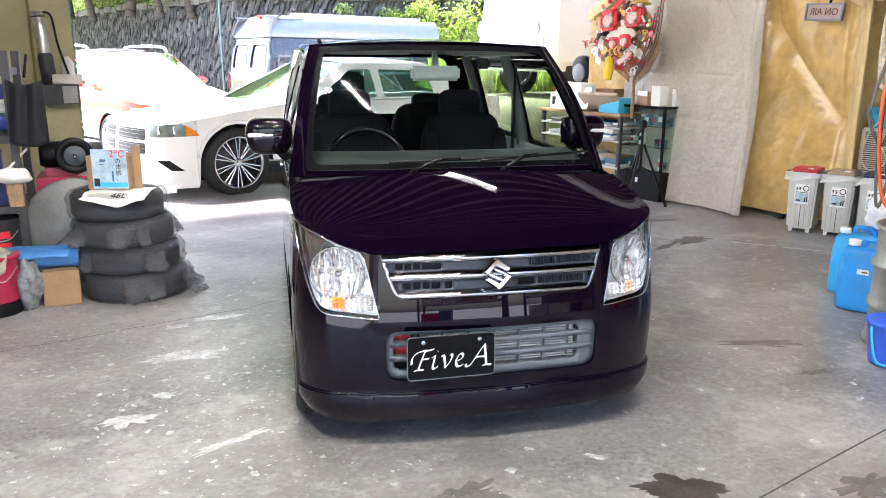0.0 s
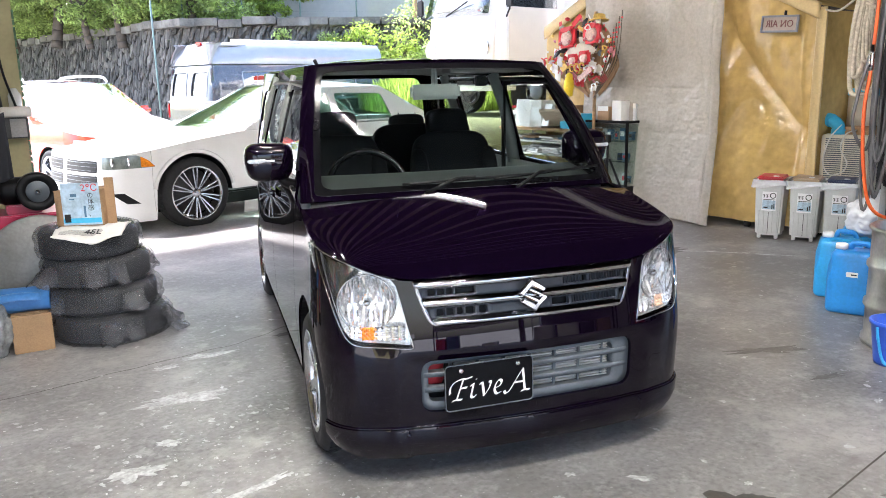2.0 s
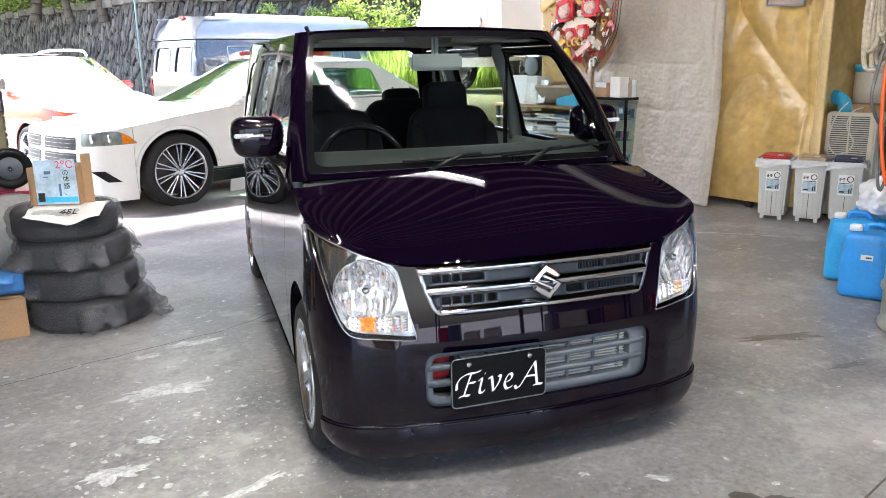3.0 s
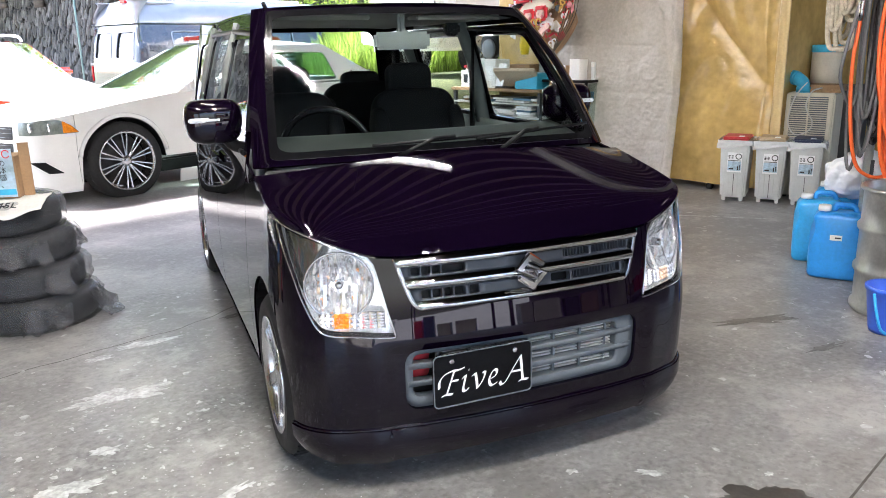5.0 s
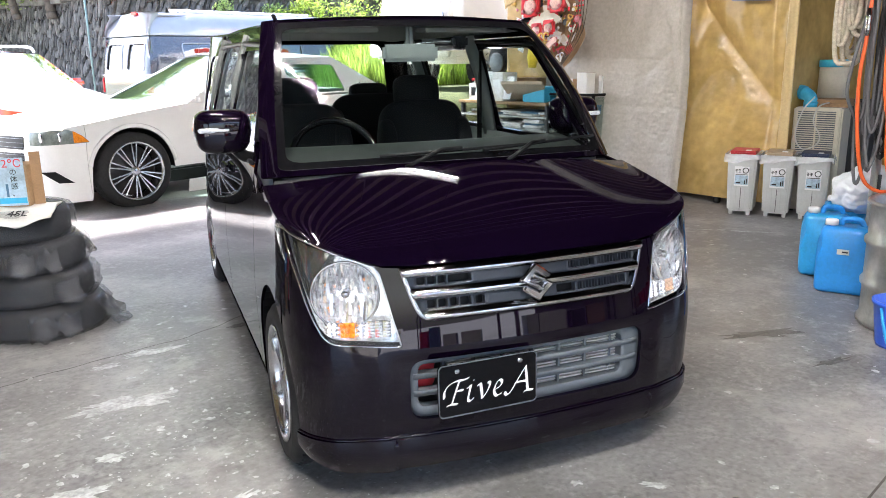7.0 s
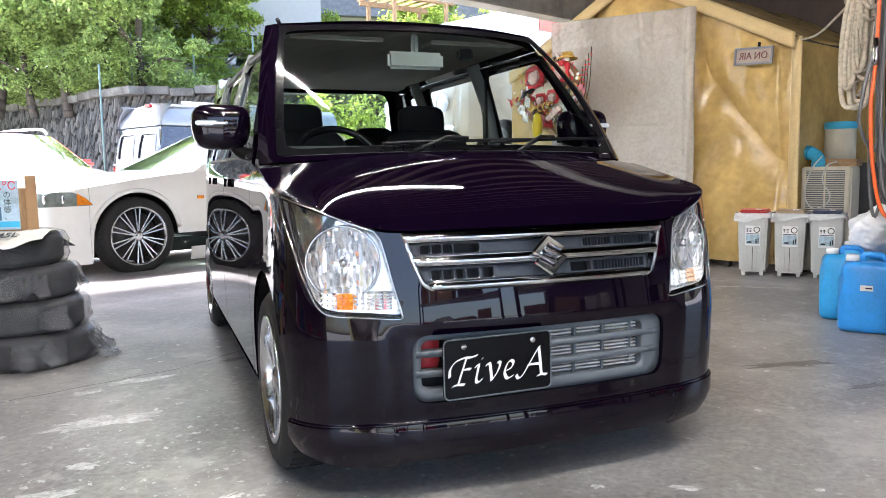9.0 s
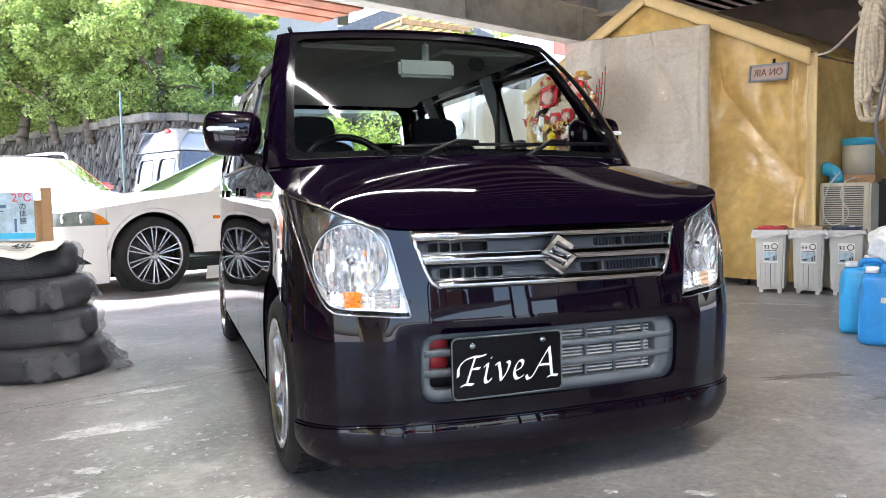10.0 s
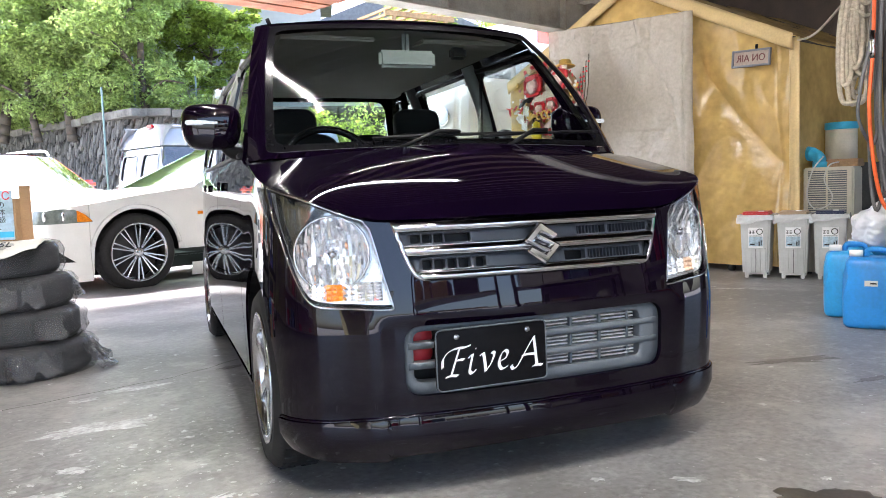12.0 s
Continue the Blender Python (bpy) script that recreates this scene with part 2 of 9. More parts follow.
STUCCO = mat("stucco", (0.42, 0.41, 0.38), 0.85, vary=0.05)


def concrete_floor():
    """Worn workshop slab: pale trowelled patches, dark oil, flaked white paint, grit and fine cracks."""
    m = mat("floor_concrete", (0.265, 0.26, 0.256), 0.36, vary=0.30, scale=1.6, fine=42, bump=0.45, dist=0.003)
    n, l = m.node_tree.nodes, m.node_tree.links
    b = n["Principled BSDF"]
    base = b.inputs["Base Color"].links[0].from_socket
    co = n["Texture Coordinate"]

    def spots(scale, lo, hi, colour, amount, prev, detail=8.0, rough=0.7):
        t = n.new("ShaderNodeTexNoise")
        t.inputs["Scale"].default_value, t.inputs["Detail"].default_value, t.inputs["Roughness"].default_value = scale, detail, rough
        l.new(co.outputs["Object"], t.inputs["Vector"])
        r = n.new("ShaderNodeValToRGB")
        r.color_ramp.elements[0].position, r.color_ramp.elements[1].position = lo, hi
        r.color_ramp.elements[1].color = (amount, amount, amount, 1)
        l.new(t.outputs["Fac"], r.inputs["Fac"])
        x = n.new("ShaderNodeMix")
        x.data_type = "RGBA"
        l.new(r.outputs["Color"], x.inputs[0])
        l.new(prev, x.inputs[6])
        x.inputs[7].default_value = (*colour, 1)
        return x.outputs[2]

    c = spots(0.55, 0.46, 0.60, (0.165, 0.158, 0.15), 0.8, base)
    c = spots(1.7, 0.54, 0.64, (0.42, 0.41, 0.39), 0.6, c)
    c = spots(5.5, 0.57, 0.66, (0.45, 0.44, 0.43), 0.5, c)
    c = spots(15.0, 0.54, 0.66, (0.40, 0.395, 0.385), 0.55, c)
    c = spots(21.0, 0.54, 0.68, (0.13, 0.125, 0.12), 0.6, c)
    c = spots(3.3, 0.58, 0.70, (0.12, 0.11, 0.10), 0.6, c)
    c = spots(9.0, 0.66, 0.72, (0.56, 0.55, 0.53), 0.85, c, 5.0)
    c = spots(38.0, 0.68, 0.74, (0.62, 0.61, 0.6), 0.75, c, 3.0)
    c = spots(60.0, 0.66, 0.74, (0.06, 0.055, 0.05), 0.5, c, 3.0)
    l.new(c, b.inputs["Base Color"])
    return m


FLOOR = concrete_floor()


# ---------------------------------------------------------------- mesh tools
def thing(name, label, category, at=(0, 0, 0), turn=0.0, group="", kind=""):
    """An empty at the base of a thing, to which its parts belong."""
    e = new(name)
    e.empty_display_size = 0.1
    e.matrix_world = pose(*at, 0, 0, turn)
    return tagged(e, label, category, group, kind)


def part(name, bm, material, parent=None, label="", smooth=False):
    """Links a bmesh as one mesh object under a thing or a part."""
    me = bpy.data.meshes.new(name)
    bm.to_mesh(me)
    bm.free()
    me.materials.append(material)
    if smooth:
        for p in me.polygons:
            p.use_smooth = True
    ob = new(name, me)
    if parent is not None:
        ob.parent = parent
    if label:
        ob["label"] = label
    return ob


def box(bm, cx, cy, cz, sx, sy, sz, bevel=0.0, m=None, taper=1.0):
    """A box by its centre and size, with worn edges; taper scales its foot."""
    t = bmesh.new()
    bmesh.ops.create_cube(t, size=1.0)
    for v in t.verts:
        k = taper if v.co.z < 0 else 1.0
        v.co = Vector((v.co.x * sx * k, v.co.y * sy * k, v.co.z * sz))
    if bevel:
        bmesh.ops.bevel(t, geom=t.edges[:], offset=bevel, segments=2 if bevel < 0.03 else 5, affect="EDGES")
        if bevel >= 0.03:
            for f in t.faces:
                f.smooth = True
    mm = Matrix.Translation((cx, cy, cz)) @ (m or Matrix())
    bmesh.ops.transform(t, matrix=mm, verts=t.verts)
    add(bm, t)
    return bm


def add(bm, t):
    """Adds the bmesh t to bm and frees it."""
    base = [bm.verts.new(v.co) for v in t.verts]
    t.verts.index_update()
    for f in t.faces:
        try:
            nf = bm.faces.new([base[v.index] for v in f.verts])
            nf.smooth = f.smooth
        except ValueError:
            pass
    t.free()
    return bm


def boxes(*rows, bevel=0.004):
    bm = bmesh.new()
    for r in rows:
        box(bm, *r, bevel=bevel)
    return bm


def lathe(profile, n=32, cx=0.0, cy=0.0, axis="z", wobble=0.0, m=None):
    """Turns a profile of (radius, height) about an axis."""
    bm = bmesh.new()
    rings = []
    for r, h in profile:
        ring = []
        for i in range(n):
            a = 2 * math.pi * i / n
            k = r * (1 + wobble * noise.noise(Vector((math.cos(a) * 2, math.sin(a) * 2, h * 5))))
            ring.append(bm.verts.new((k * math.cos(a), k * math.sin(a), h)))
        rings.append(ring)
    for p, q in zip(rings, rings[1:]):
        for i in range(n):
            bm.faces.new((p[i], p[(i + 1) % n], q[(i + 1) % n], q[i]))
    bmesh.ops.remove_doubles(bm, verts=bm.verts, dist=1e-5)
    mm = Matrix.Translation((cx, cy, 0))
    if axis == "x":
        mm = mm @ pose(0, 0, 0, 0, 90, 0)
    if axis == "y":
        mm = mm @ pose(0, 0, 0, -90, 0, 0)
    bmesh.ops.transform(bm, matrix=(m or Matrix()) @ mm, verts=bm.verts)
    for f in bm.faces:
        f.smooth = True
    return bm


def tube(points, r, n=8, closed=False, bm=None):
    """A round bar or hose along points."""
    bm = bm or bmesh.new()
    pts = [Vector(p) for p in points]
    rings = []
    up = Vector((0.13, 0.21, 0.97)).normalized()
    for i, p in enumerate(pts):
        a = pts[i - 1] if i or closed else p
        b = pts[(i + 1) % len(pts)] if i + 1 < len(pts) or closed else p
        d = (b - a).normalized()
        e = d.cross(up)
        if e.length < 1e-3:
            e = d.cross(Vector((1, 0, 0)))
        e.normalize()
        f = e.cross(d)
        rings.append([bm.verts.new(p + r * (math.cos(2 * math.pi * k / n) * e + math.sin(2 * math.pi * k / n) * f)) for k in range(n)])
    for i in range(len(rings) - (0 if closed else 1)):
        p, q = rings[i], rings[(i + 1) % len(rings)]
        for k in range(n):
            fc = bm.faces.new((p[k], p[(k + 1) % n], q[(k + 1) % n], q[k]))
            fc.smooth = True
    if not closed:
        bm.faces.new(rings[0][::-1])
        bm.faces.new(rings[-1])
    return bm


def spline(points, steps=8, closed=False):
    """A smooth line through points (Catmull-Rom)."""
    p = [np.array(q, float) for q in points]
    n = len(p)
    out = []
    for i in range(n if closed else n - 1):
        if closed:
            a, b, c, d = p[i - 1], p[i], p[(i + 1) % n], p[(i + 2) % n]
        else:
            a, b, c, d = p[max(i - 1, 0)], p[i], p[i + 1], p[min(i + 2, n - 1)]
        for k in range(steps):
            t = k / steps
            out.append(0.5 * (2 * b + (c - a) * t + (2 * a - 5 * b + 4 * c - d) * t * t + (3 * b - a - 3 * c + d) * t ** 3))
    if not closed:
        out.append(p[-1])
    return out


def grid(fn, nu, nv, thick=0.0):
    """A sheet fn(u, v), u and v from 0 to 1; thick gives it depth."""
    bm = bmesh.new()
    vs = [[bm.verts.new(fn(i / nu, j / nv)) for j in range(nv + 1)] for i in range(nu + 1)]
    for i in range(nu):
        for j in range(nv):
            f = bm.faces.new((vs[i][j], vs[i + 1][j], vs[i + 1][j + 1], vs[i][j + 1]))
            f.smooth = True
    if thick:
        bm.normal_update()
        bmesh.ops.solidify(bm, geom=bm.faces[:], thickness=thick)
    return bm


def rounded(points, r, steps=5):
    """A polygon in the plane with its corners rounded."""
    out = []
    n = len(points)
    for i in range(n):
        a, b, c = (Vector(points[k % n]) for k in (i - 1, i, i + 1))
        ra = min(r, (a - b).length * 0.45)
        rc = min(r, (c - b).length * 0.45)
        p, q = b + (a - b).normalized() * ra, b + (c - b).normalized() * rc
        for k in range(steps + 1):
            t = k / steps
            out.append(tuple(p * (1 - t) ** 2 + b * 2 * t * (1 - t) + q * t * t))
    return out


def dense(poly, step):
    out = []
    for a, b in zip(poly, poly[1:] + poly[:1]):
        k = max(1, int(math.dist(a, b) / step))
        out += [(a[0] + (b[0] - a[0]) * i / k, a[1] + (b[1] - a[1]) * i / k) for i in range(k)]
    return out


def inside(pts, poly):
    x, y = pts[:, 0], pts[:, 1]
    q = np.array(poly)
    hit = np.zeros(len(pts), bool)
    for (x0, y0), (x1, y1) in zip(q, np.roll(q, -1, 0)):
        c = (y0 > y) != (y1 > y)
        with np.errstate(divide="ignore", invalid="ignore"):
            hit ^= c & (x < (x1 - x0) * (y - y0) / (y1 - y0 + 1e-12) + x0)
    return hit


def panel(fn, outer, holes=(), step=0.03, flange=0.012, lift=0.0, crisp=True):
    """A panel cut out of the surface fn(a, b): an outline and holes in (a, b), with edges turned inward by flange."""
    loops = [dense(list(outer), step)] + [dense(list(h), step) for h in holes]
    q = np.array(loops[0])
    lo, hi = q.min(0), q.max(0)
    gx, gy = np.meshgrid(np.arange(lo[0] + step * 0.47, hi[0], step), np.arange(lo[1] + step * 0.53, hi[1], step))
    pts = np.c_[gx.ravel(), gy.ravel()]
    keep = inside(pts, loops[0])
    for h in loops[1:]:
        keep &= ~inside(pts, h)
    pts = pts[keep]
    rim = np.concatenate([np.array(l) for l in loops])
    if len(pts):
        d = np.full(len(pts), 9.0)
        for k in range(0, len(rim), 400):
            d = np.minimum(d, np.sqrt(((pts[:, None] - rim[None, k:k + 400]) ** 2).sum(2)).min(1))
        pts = pts[d > step * 0.42]
    verts, edges, off = [], [], 0
    for l in loops:
        verts += [Vector(p) for p in l]
        edges += [(off + i, off + (i + 1) % len(l)) for i in range(len(l))]
        off += len(l)
    verts += [Vector(p) for p in pts]
    vo, eo, fo, *_ = delaunay_2d_cdt(verts, edges, [], 0, 1e-6)
    cen = np.array([[sum(vo[i].x for i in f) / len(f), sum(vo[i].y for i in f) / len(f)] for f in fo])
    ok = inside(cen, loops[0])
    for h in loops[1:]:
        ok &= ~inside(cen, h)
    bm = bmesh.new()

    def place(p):
        w = Vector(fn(p.x, p.y))
        if lift:
            e = 0.004
            w = w + lift * (Vector(fn(p.x + e, p.y)) - Vector(fn(p.x - e, p.y))).cross(Vector(fn(p.x, p.y + e)) - Vector(fn(p.x, p.y - e))).normalized()
        return w
    vs = [bm.verts.new(place(p)) for p in vo]
    for f, k in zip(fo, ok):
        if k:
            nf = bm.faces.new([vs[i] for i in f])
            nf.smooth = True
    loose = [v for v in bm.verts if not v.link_faces]
    bmesh.ops.delete(bm, geom=loose, context="VERTS")
    bm.normal_update()
    if flange:
        rim_edges = [e for e in bm.edges if e.is_boundary]
        nor = {v: v.normal.copy() for e in rim_edges for v in e.verts}
        r = bmesh.ops.extrude_edge_only(bm, edges=rim_edges)
        new_v = [g for g in r["geom"] if isinstance(g, bmesh.types.BMVert)]
        old = {tuple(round(c, 6) for c in v.co): n for v, n in nor.items()}
        for v in new_v:
            v.co = v.co - old[tuple(round(c, 6) for c in v.co)] * flange
        for g in r["geom"]:
            if isinstance(g, bmesh.types.BMFace):
                g.smooth = False
        if crisp:
            bmesh.ops.split_edges(bm, edges=rim_edges)
    return bm


def letters(text, size, depth, parent, material, m, name="lettering", shear=0.0, label=""):
    """Raised writing in the built-in font, made into a mesh."""
    cu = bpy.data.curves.new(name, "FONT")
    cu.body, cu.size, cu.extrude, cu.shear = text, size, depth, shear
    cu.align_x, cu.align_y, cu.resolution_u = "CENTER", "CENTER", 3
    tmp = bpy.data.objects.new(name, cu)
    scene.collection.objects.link(tmp)
    me = bpy.data.meshes.new_from_object(tmp.evaluated_get(bpy.context.evaluated_depsgraph_get()))
    bpy.data.objects.remove(tmp)
    me.materials.clear()
    me.materials.append(material)
    ob = new(name, me)
    ob.parent = parent
    ob.matrix_local = m
    if label:
        ob["label"] = label
    return ob


# ---------------------------------------------------------------- the workshop
# Its own axes: x along the wide opening, y outward through it.
SHOP = Matrix.Translation((-2.5, 7.7, 0)) @ pose(0, 0, 0, 0, 0, 21.7)
CEIL, HEAD, XL, XR, YB = 3.75, 3.0, -4.4, 10.6, -10.5


def setting(name, bm, material, label, category, m=SHOP, smooth=False, kind="structure"):
    ob = part(name, bm, material, smooth=smooth)
    ob.matrix_world = m
    return tagged(ob, label, category, kind=kind)


def ground_sheet():
    bm = bmesh.new()
    vs = [bm.verts.new(p) for p in ((-300, -300, -0.03), (300, -300, -0.03), (300, 300, -0.03), (-300, 300, -0.03))]
    bm.faces.new(vs)
    return setting("ground", bm, ASPHALT, "pale worn concrete yard in bright daylight", "ground", Matrix())


ground_sheet()
setting("floor", boxes(((XL + XR) / 2, (YB + 0.3) / 2, -0.015, XR - XL, 0.3 - YB, 0.03), bevel=0.006), FLOOR, "worn grey workshop concrete with stains and flaked paint", "floor")


def shop_shell():
    w = 0.18
    # unseen open bays, added in the back wall to let daylight onto floor and bumper
    DX0, DZ = -4.1, 2.95
    FILL_BAYS = ((DX0, 0.8), (6.4, 8.4))
    # a wide side door near the back, rolled up
    SY0, SY1, SZ = -10.2, -7.0, 2.5
    setting("wall_left", boxes((XL - w / 2, SY1 / 2, CEIL / 2, w, -SY1, CEIL), (XL - w / 2, (YB + SY0) / 2, CEIL / 2, w, SY0 - YB, CEIL), (XL - w / 2, (SY0 + SY1) / 2, (CEIL + SZ) / 2, w, SY1 - SY0, CEIL - SZ), bevel=0), PLASTER, "yellowed plaster workshop wall with an open side door", "wall")
    rows = [((XL - w + DX0) / 2, YB - w / 2, CEIL / 2, DX0 - XL + w, w, CEIL), ((XR + w + FILL_BAYS[-1][1]) / 2, YB - w / 2, CEIL / 2, XR + w - FILL_BAYS[-1][1], w, CEIL)]
    for (a0, a1), (b0, b1) in zip(FILL_BAYS, FILL_BAYS[1:]):
        rows.append(((a1 + b0) / 2, YB - w / 2, DZ / 2, b0 - a1, w, DZ))
    rows.append(((DX0 + FILL_BAYS[-1][1]) / 2, YB - w / 2, (CEIL + DZ) / 2, FILL_BAYS[-1][1] - DX0, w, CEIL - DZ))
    setting("wall_back", boxes(*rows, bevel=0), WALL_GREY, "unseen grey back wall with open bays added to let daylight in", "wall")
    # right wall, its shade put into the colour
    setting("wall_right", boxes((XR + w / 2, YB / 2, CEIL / 2, w, -YB, CEIL), bevel=0), SHADED_WALL, "right workshop wall with deep shade put into its dark brown colour", "wall")
    setting("wall_front", boxes(((XL - w) / 2, w / 2 + 0.05, CEIL / 2, -XL + w, w, CEIL), bevel=0), PLASTER, "yellowed plaster wall beside the opening", "wall")
    setting("wall_front_right", boxes((9.9, w / 2 + 0.05, CEIL / 2, 1.6, w, CEIL), bevel=0), WALL_GREY, "plain grey wall beside the opening", "wall")
    p = boxes((-0.16, -0.03, HEAD / 2, 0.32, 0.2, HEAD), bevel=0.008)
    setting("pillar", p, PLASTER, "yellowed plaster pillar with chipped green edge", "pillar")
    bm = bmesh.new()
    rnd = random.Random(3)
    for k in range(46):
        z = k * 0.045 + rnd.uniform(-.01, .01)
        box(bm, 0.003 + rnd.uniform(-.001, .001), -0.122, z + 0.02, 0.014, 0.03 + rnd.uniform(0, .012), rnd.uniform(0.035, 0.05), 0.002)
    setting("trim", bm, mat("green_trim", (0.12, 0.22, 0.13), 0.8, vary=0.3, scale=30, bump=0.5), "chipped green corner strip of the opening", "trim")
    # header: a steel I-beam over the opening
    x0, x1 = -0.5, XR
    xm, xl = (x0 + x1) / 2, x1 - x0
    bm = boxes((xm, 0, HEAD + 0.012, xl, 0.26, 0.024), (xm, 0, HEAD + 0.26, xl, 0.016, 0.5), (xm, 0, HEAD + 0.51, xl, 0.26, 0.024), bevel=0.003)
    for x in np.arange(0.8, XR, 2.3):
        box(bm, x, -0.065, HEAD + 0.26, 0.012, 0.11, 0.47, 0.002)
    setting("beam", bm, GALV, "painted steel beam over the opening", "beam")
    bm = boxes((xm, 0.06, (HEAD + 0.52 + CEIL) / 2, xl, 0.1, CEIL - HEAD - 0.52), bevel=0)
    setting("wall_above_beam", bm, WALL_GREY, "grey sheet wall above the beam", "wall")
    # rafters running back into the shop
    for i, x in enumerate((-2.0, 4.6, 8.0)):
        bm = boxes((x, YB / 2, CEIL - 0.34, 0.18, -YB - 0.3, 0.02), (x, YB / 2, CEIL - 0.17, 0.014, -YB - 0.3, 0.34), (x, YB / 2, CEIL - 0.02, 0.18, -YB - 0.3, 0.02), bevel=0.003)
        setting("rafter", bm, GALV, "painted steel rafter under the roof deck", "beam")
    # ribbed roof deck
    bm = bmesh.new()
    pitch, depth, ribs_from = 0.22, 0.08, -5.6
    ys = [(YB, CEIL)]
    for k in range(int((0.3 - ribs_from) / pitch)):
        y = ribs_from + k * pitch
        ys += [(y, CEIL), (y + pitch * 0.56, CEIL), (y + pitch * 0.62, CEIL + depth), (y + pitch * 0.94, CEIL + depth)]
    ys.append((0.3, CEIL))
    a = [bm.verts.new((XL - 0.2, y, z)) for y, z in ys]
    b = [bm.verts.new((XR + 0.2, y, z)) for y, z in ys]
    for i in range(len(ys) - 1):
        bm.faces.new((a[i], a[i + 1], b[i + 1], b[i]))
    bmesh.ops.solidify(bm, geom=bm.faces[:], thickness=0.02)
    setting("ceiling", bm, DECK, "ribbed steel roof deck over the workshop", "ceiling")
    # canopy soffit outside the opening
    bm = bmesh.new()
    for k in range(6):
        box(bm, 1.9, 0.2 + k * 0.155, HEAD + 0.03 + 0.01 * (k % 2), 4.3, 0.148, 0.1, 0.006)
    setting("canopy", bm, RUST_STEEL, "weathered red-brown boards of the canopy edge", "canopy")


shop_shell()


def tube_lamp(x, y, turn, tubes=(-0.013, 0.013), name="fluorescent_lamp"):
    t = thing(name, ("twin-tube" if len(tubes) > 1 else "single-tube") + " fluorescent lamp under the roof deck, one of two mirrored and three added", "ceiling lamp", group="workshop lamps")
    t.matrix_world = SHOP @ pose(x, y, LAMP_Z, 0, 0, turn)
    part("housing", boxes((0, 0, 0.03, 1.14, 0.20, 0.035), bevel=0.006), DARK_STEEL, t)
    for dy in tubes:
        part("tube", lathe([(0.0, -0.54), (0.004, -0.54), (0.004, 0.54), (0.0, 0.54)], 10, axis="x", m=Matrix.Translation((0, dy, -0.012))), TUBE, t)
    for dx in (-0.5, 0.5):
        part("hanger", tube([(dx, 0, 0.05), (dx, 0, CEIL - LAMP_Z)], 0.006), DARK_STEEL, t)


LAMP_Z = 3.25
TUBE = glow("lamp_tube", (1.0, 0.945, 0.80), 225.0)
# first is mirrored in the windscreen; other three unseen, added to brighten the floor
for lx, ly, lt in ((0.15, -4.55, 83), (-0.9, -8.3, 75), (-0.2, -7.0, 0), (-1.5, -6.3, 90)):
    tube_lamp(lx, ly, lt)
tube_lamp(1.95, -3.5, -53, (0.0,))


# ---------------------------------------------------------------- car shells
class Shell:
    """The skin of a car: a half plan outline from the front's middle to the rear's middle, drawn in by a profile over the height."""

    def __init__(self, plan, front, side, rear, s1, s2, s3, s4):
        q = np.array(spline(plan, 24))
        self.q = q
        self.s = np.r_[0, np.cumsum(np.hypot(*np.diff(q, axis=0).T))]
        t = np.gradient(q, axis=0)
        t /= np.hypot(t[:, 0], t[:, 1])[:, None]
        self.n = np.c_[-t[:, 1], t[:, 0]] * -1.0
        self.length = self.s[-1]
        self.prof = [np.array(spline(p, 10)) for p in (front, side, rear)]
        self.cuts = (s1, s2, s3, s4)

    def off(self, s, z):
        f, d, r = (np.interp(z, p[:, 0], p[:, 1]) for p in self.prof)
        s1, s2, s3, s4 = self.cuts
        k = min(1.0, max(0.0, (s - s1) / (s2 - s1)))
        j = min(1.0, max(0.0, (s - s3) / (s4 - s3)))
        k, j = k * k * (3 - 2 * k), j * j * (3 - 2 * j)
        return (f * (1 - k) + d * k) * (1 - j) + r * j

    def __call__(self, s, z):
        a = abs(s)
        x, y = np.interp(a, self.s, self.q[:, 0]), np.interp(a, self.s, self.q[:, 1])
        nx, ny = np.interp(a, self.s, self.n[:, 0]), np.interp(a, self.s, self.n[:, 1])
        o = self.off(a, z)
        return (math.copysign(1, s) * (x - nx * o), y - ny * o, z)

    def at_y(self, y):
        """The length along the side at which the plan passes y."""
        k = np.argmax(self.q[:, 0] > 0.98 * self.q[:, 0].max())
        return float(np.interp(y, self.q[k:, 1], self.s[k:])) if y > self.q[k, 1] else float(np.interp(y, self.q[:k + 1, 1], self.s[:k + 1]))


def ease(t):
    t = min(1.0, max(0.0, t))
    return t * t * (3 - 2 * t)


class Nosed(Shell):
    """A skin whose lower middle, round the mouth, is set back from the corners."""

    def off(self, s, z):
        return super().off(s, z) + 0.010 * ease((0.50 - s) / 0.075) * ease((0.502 - z) / 0.03)


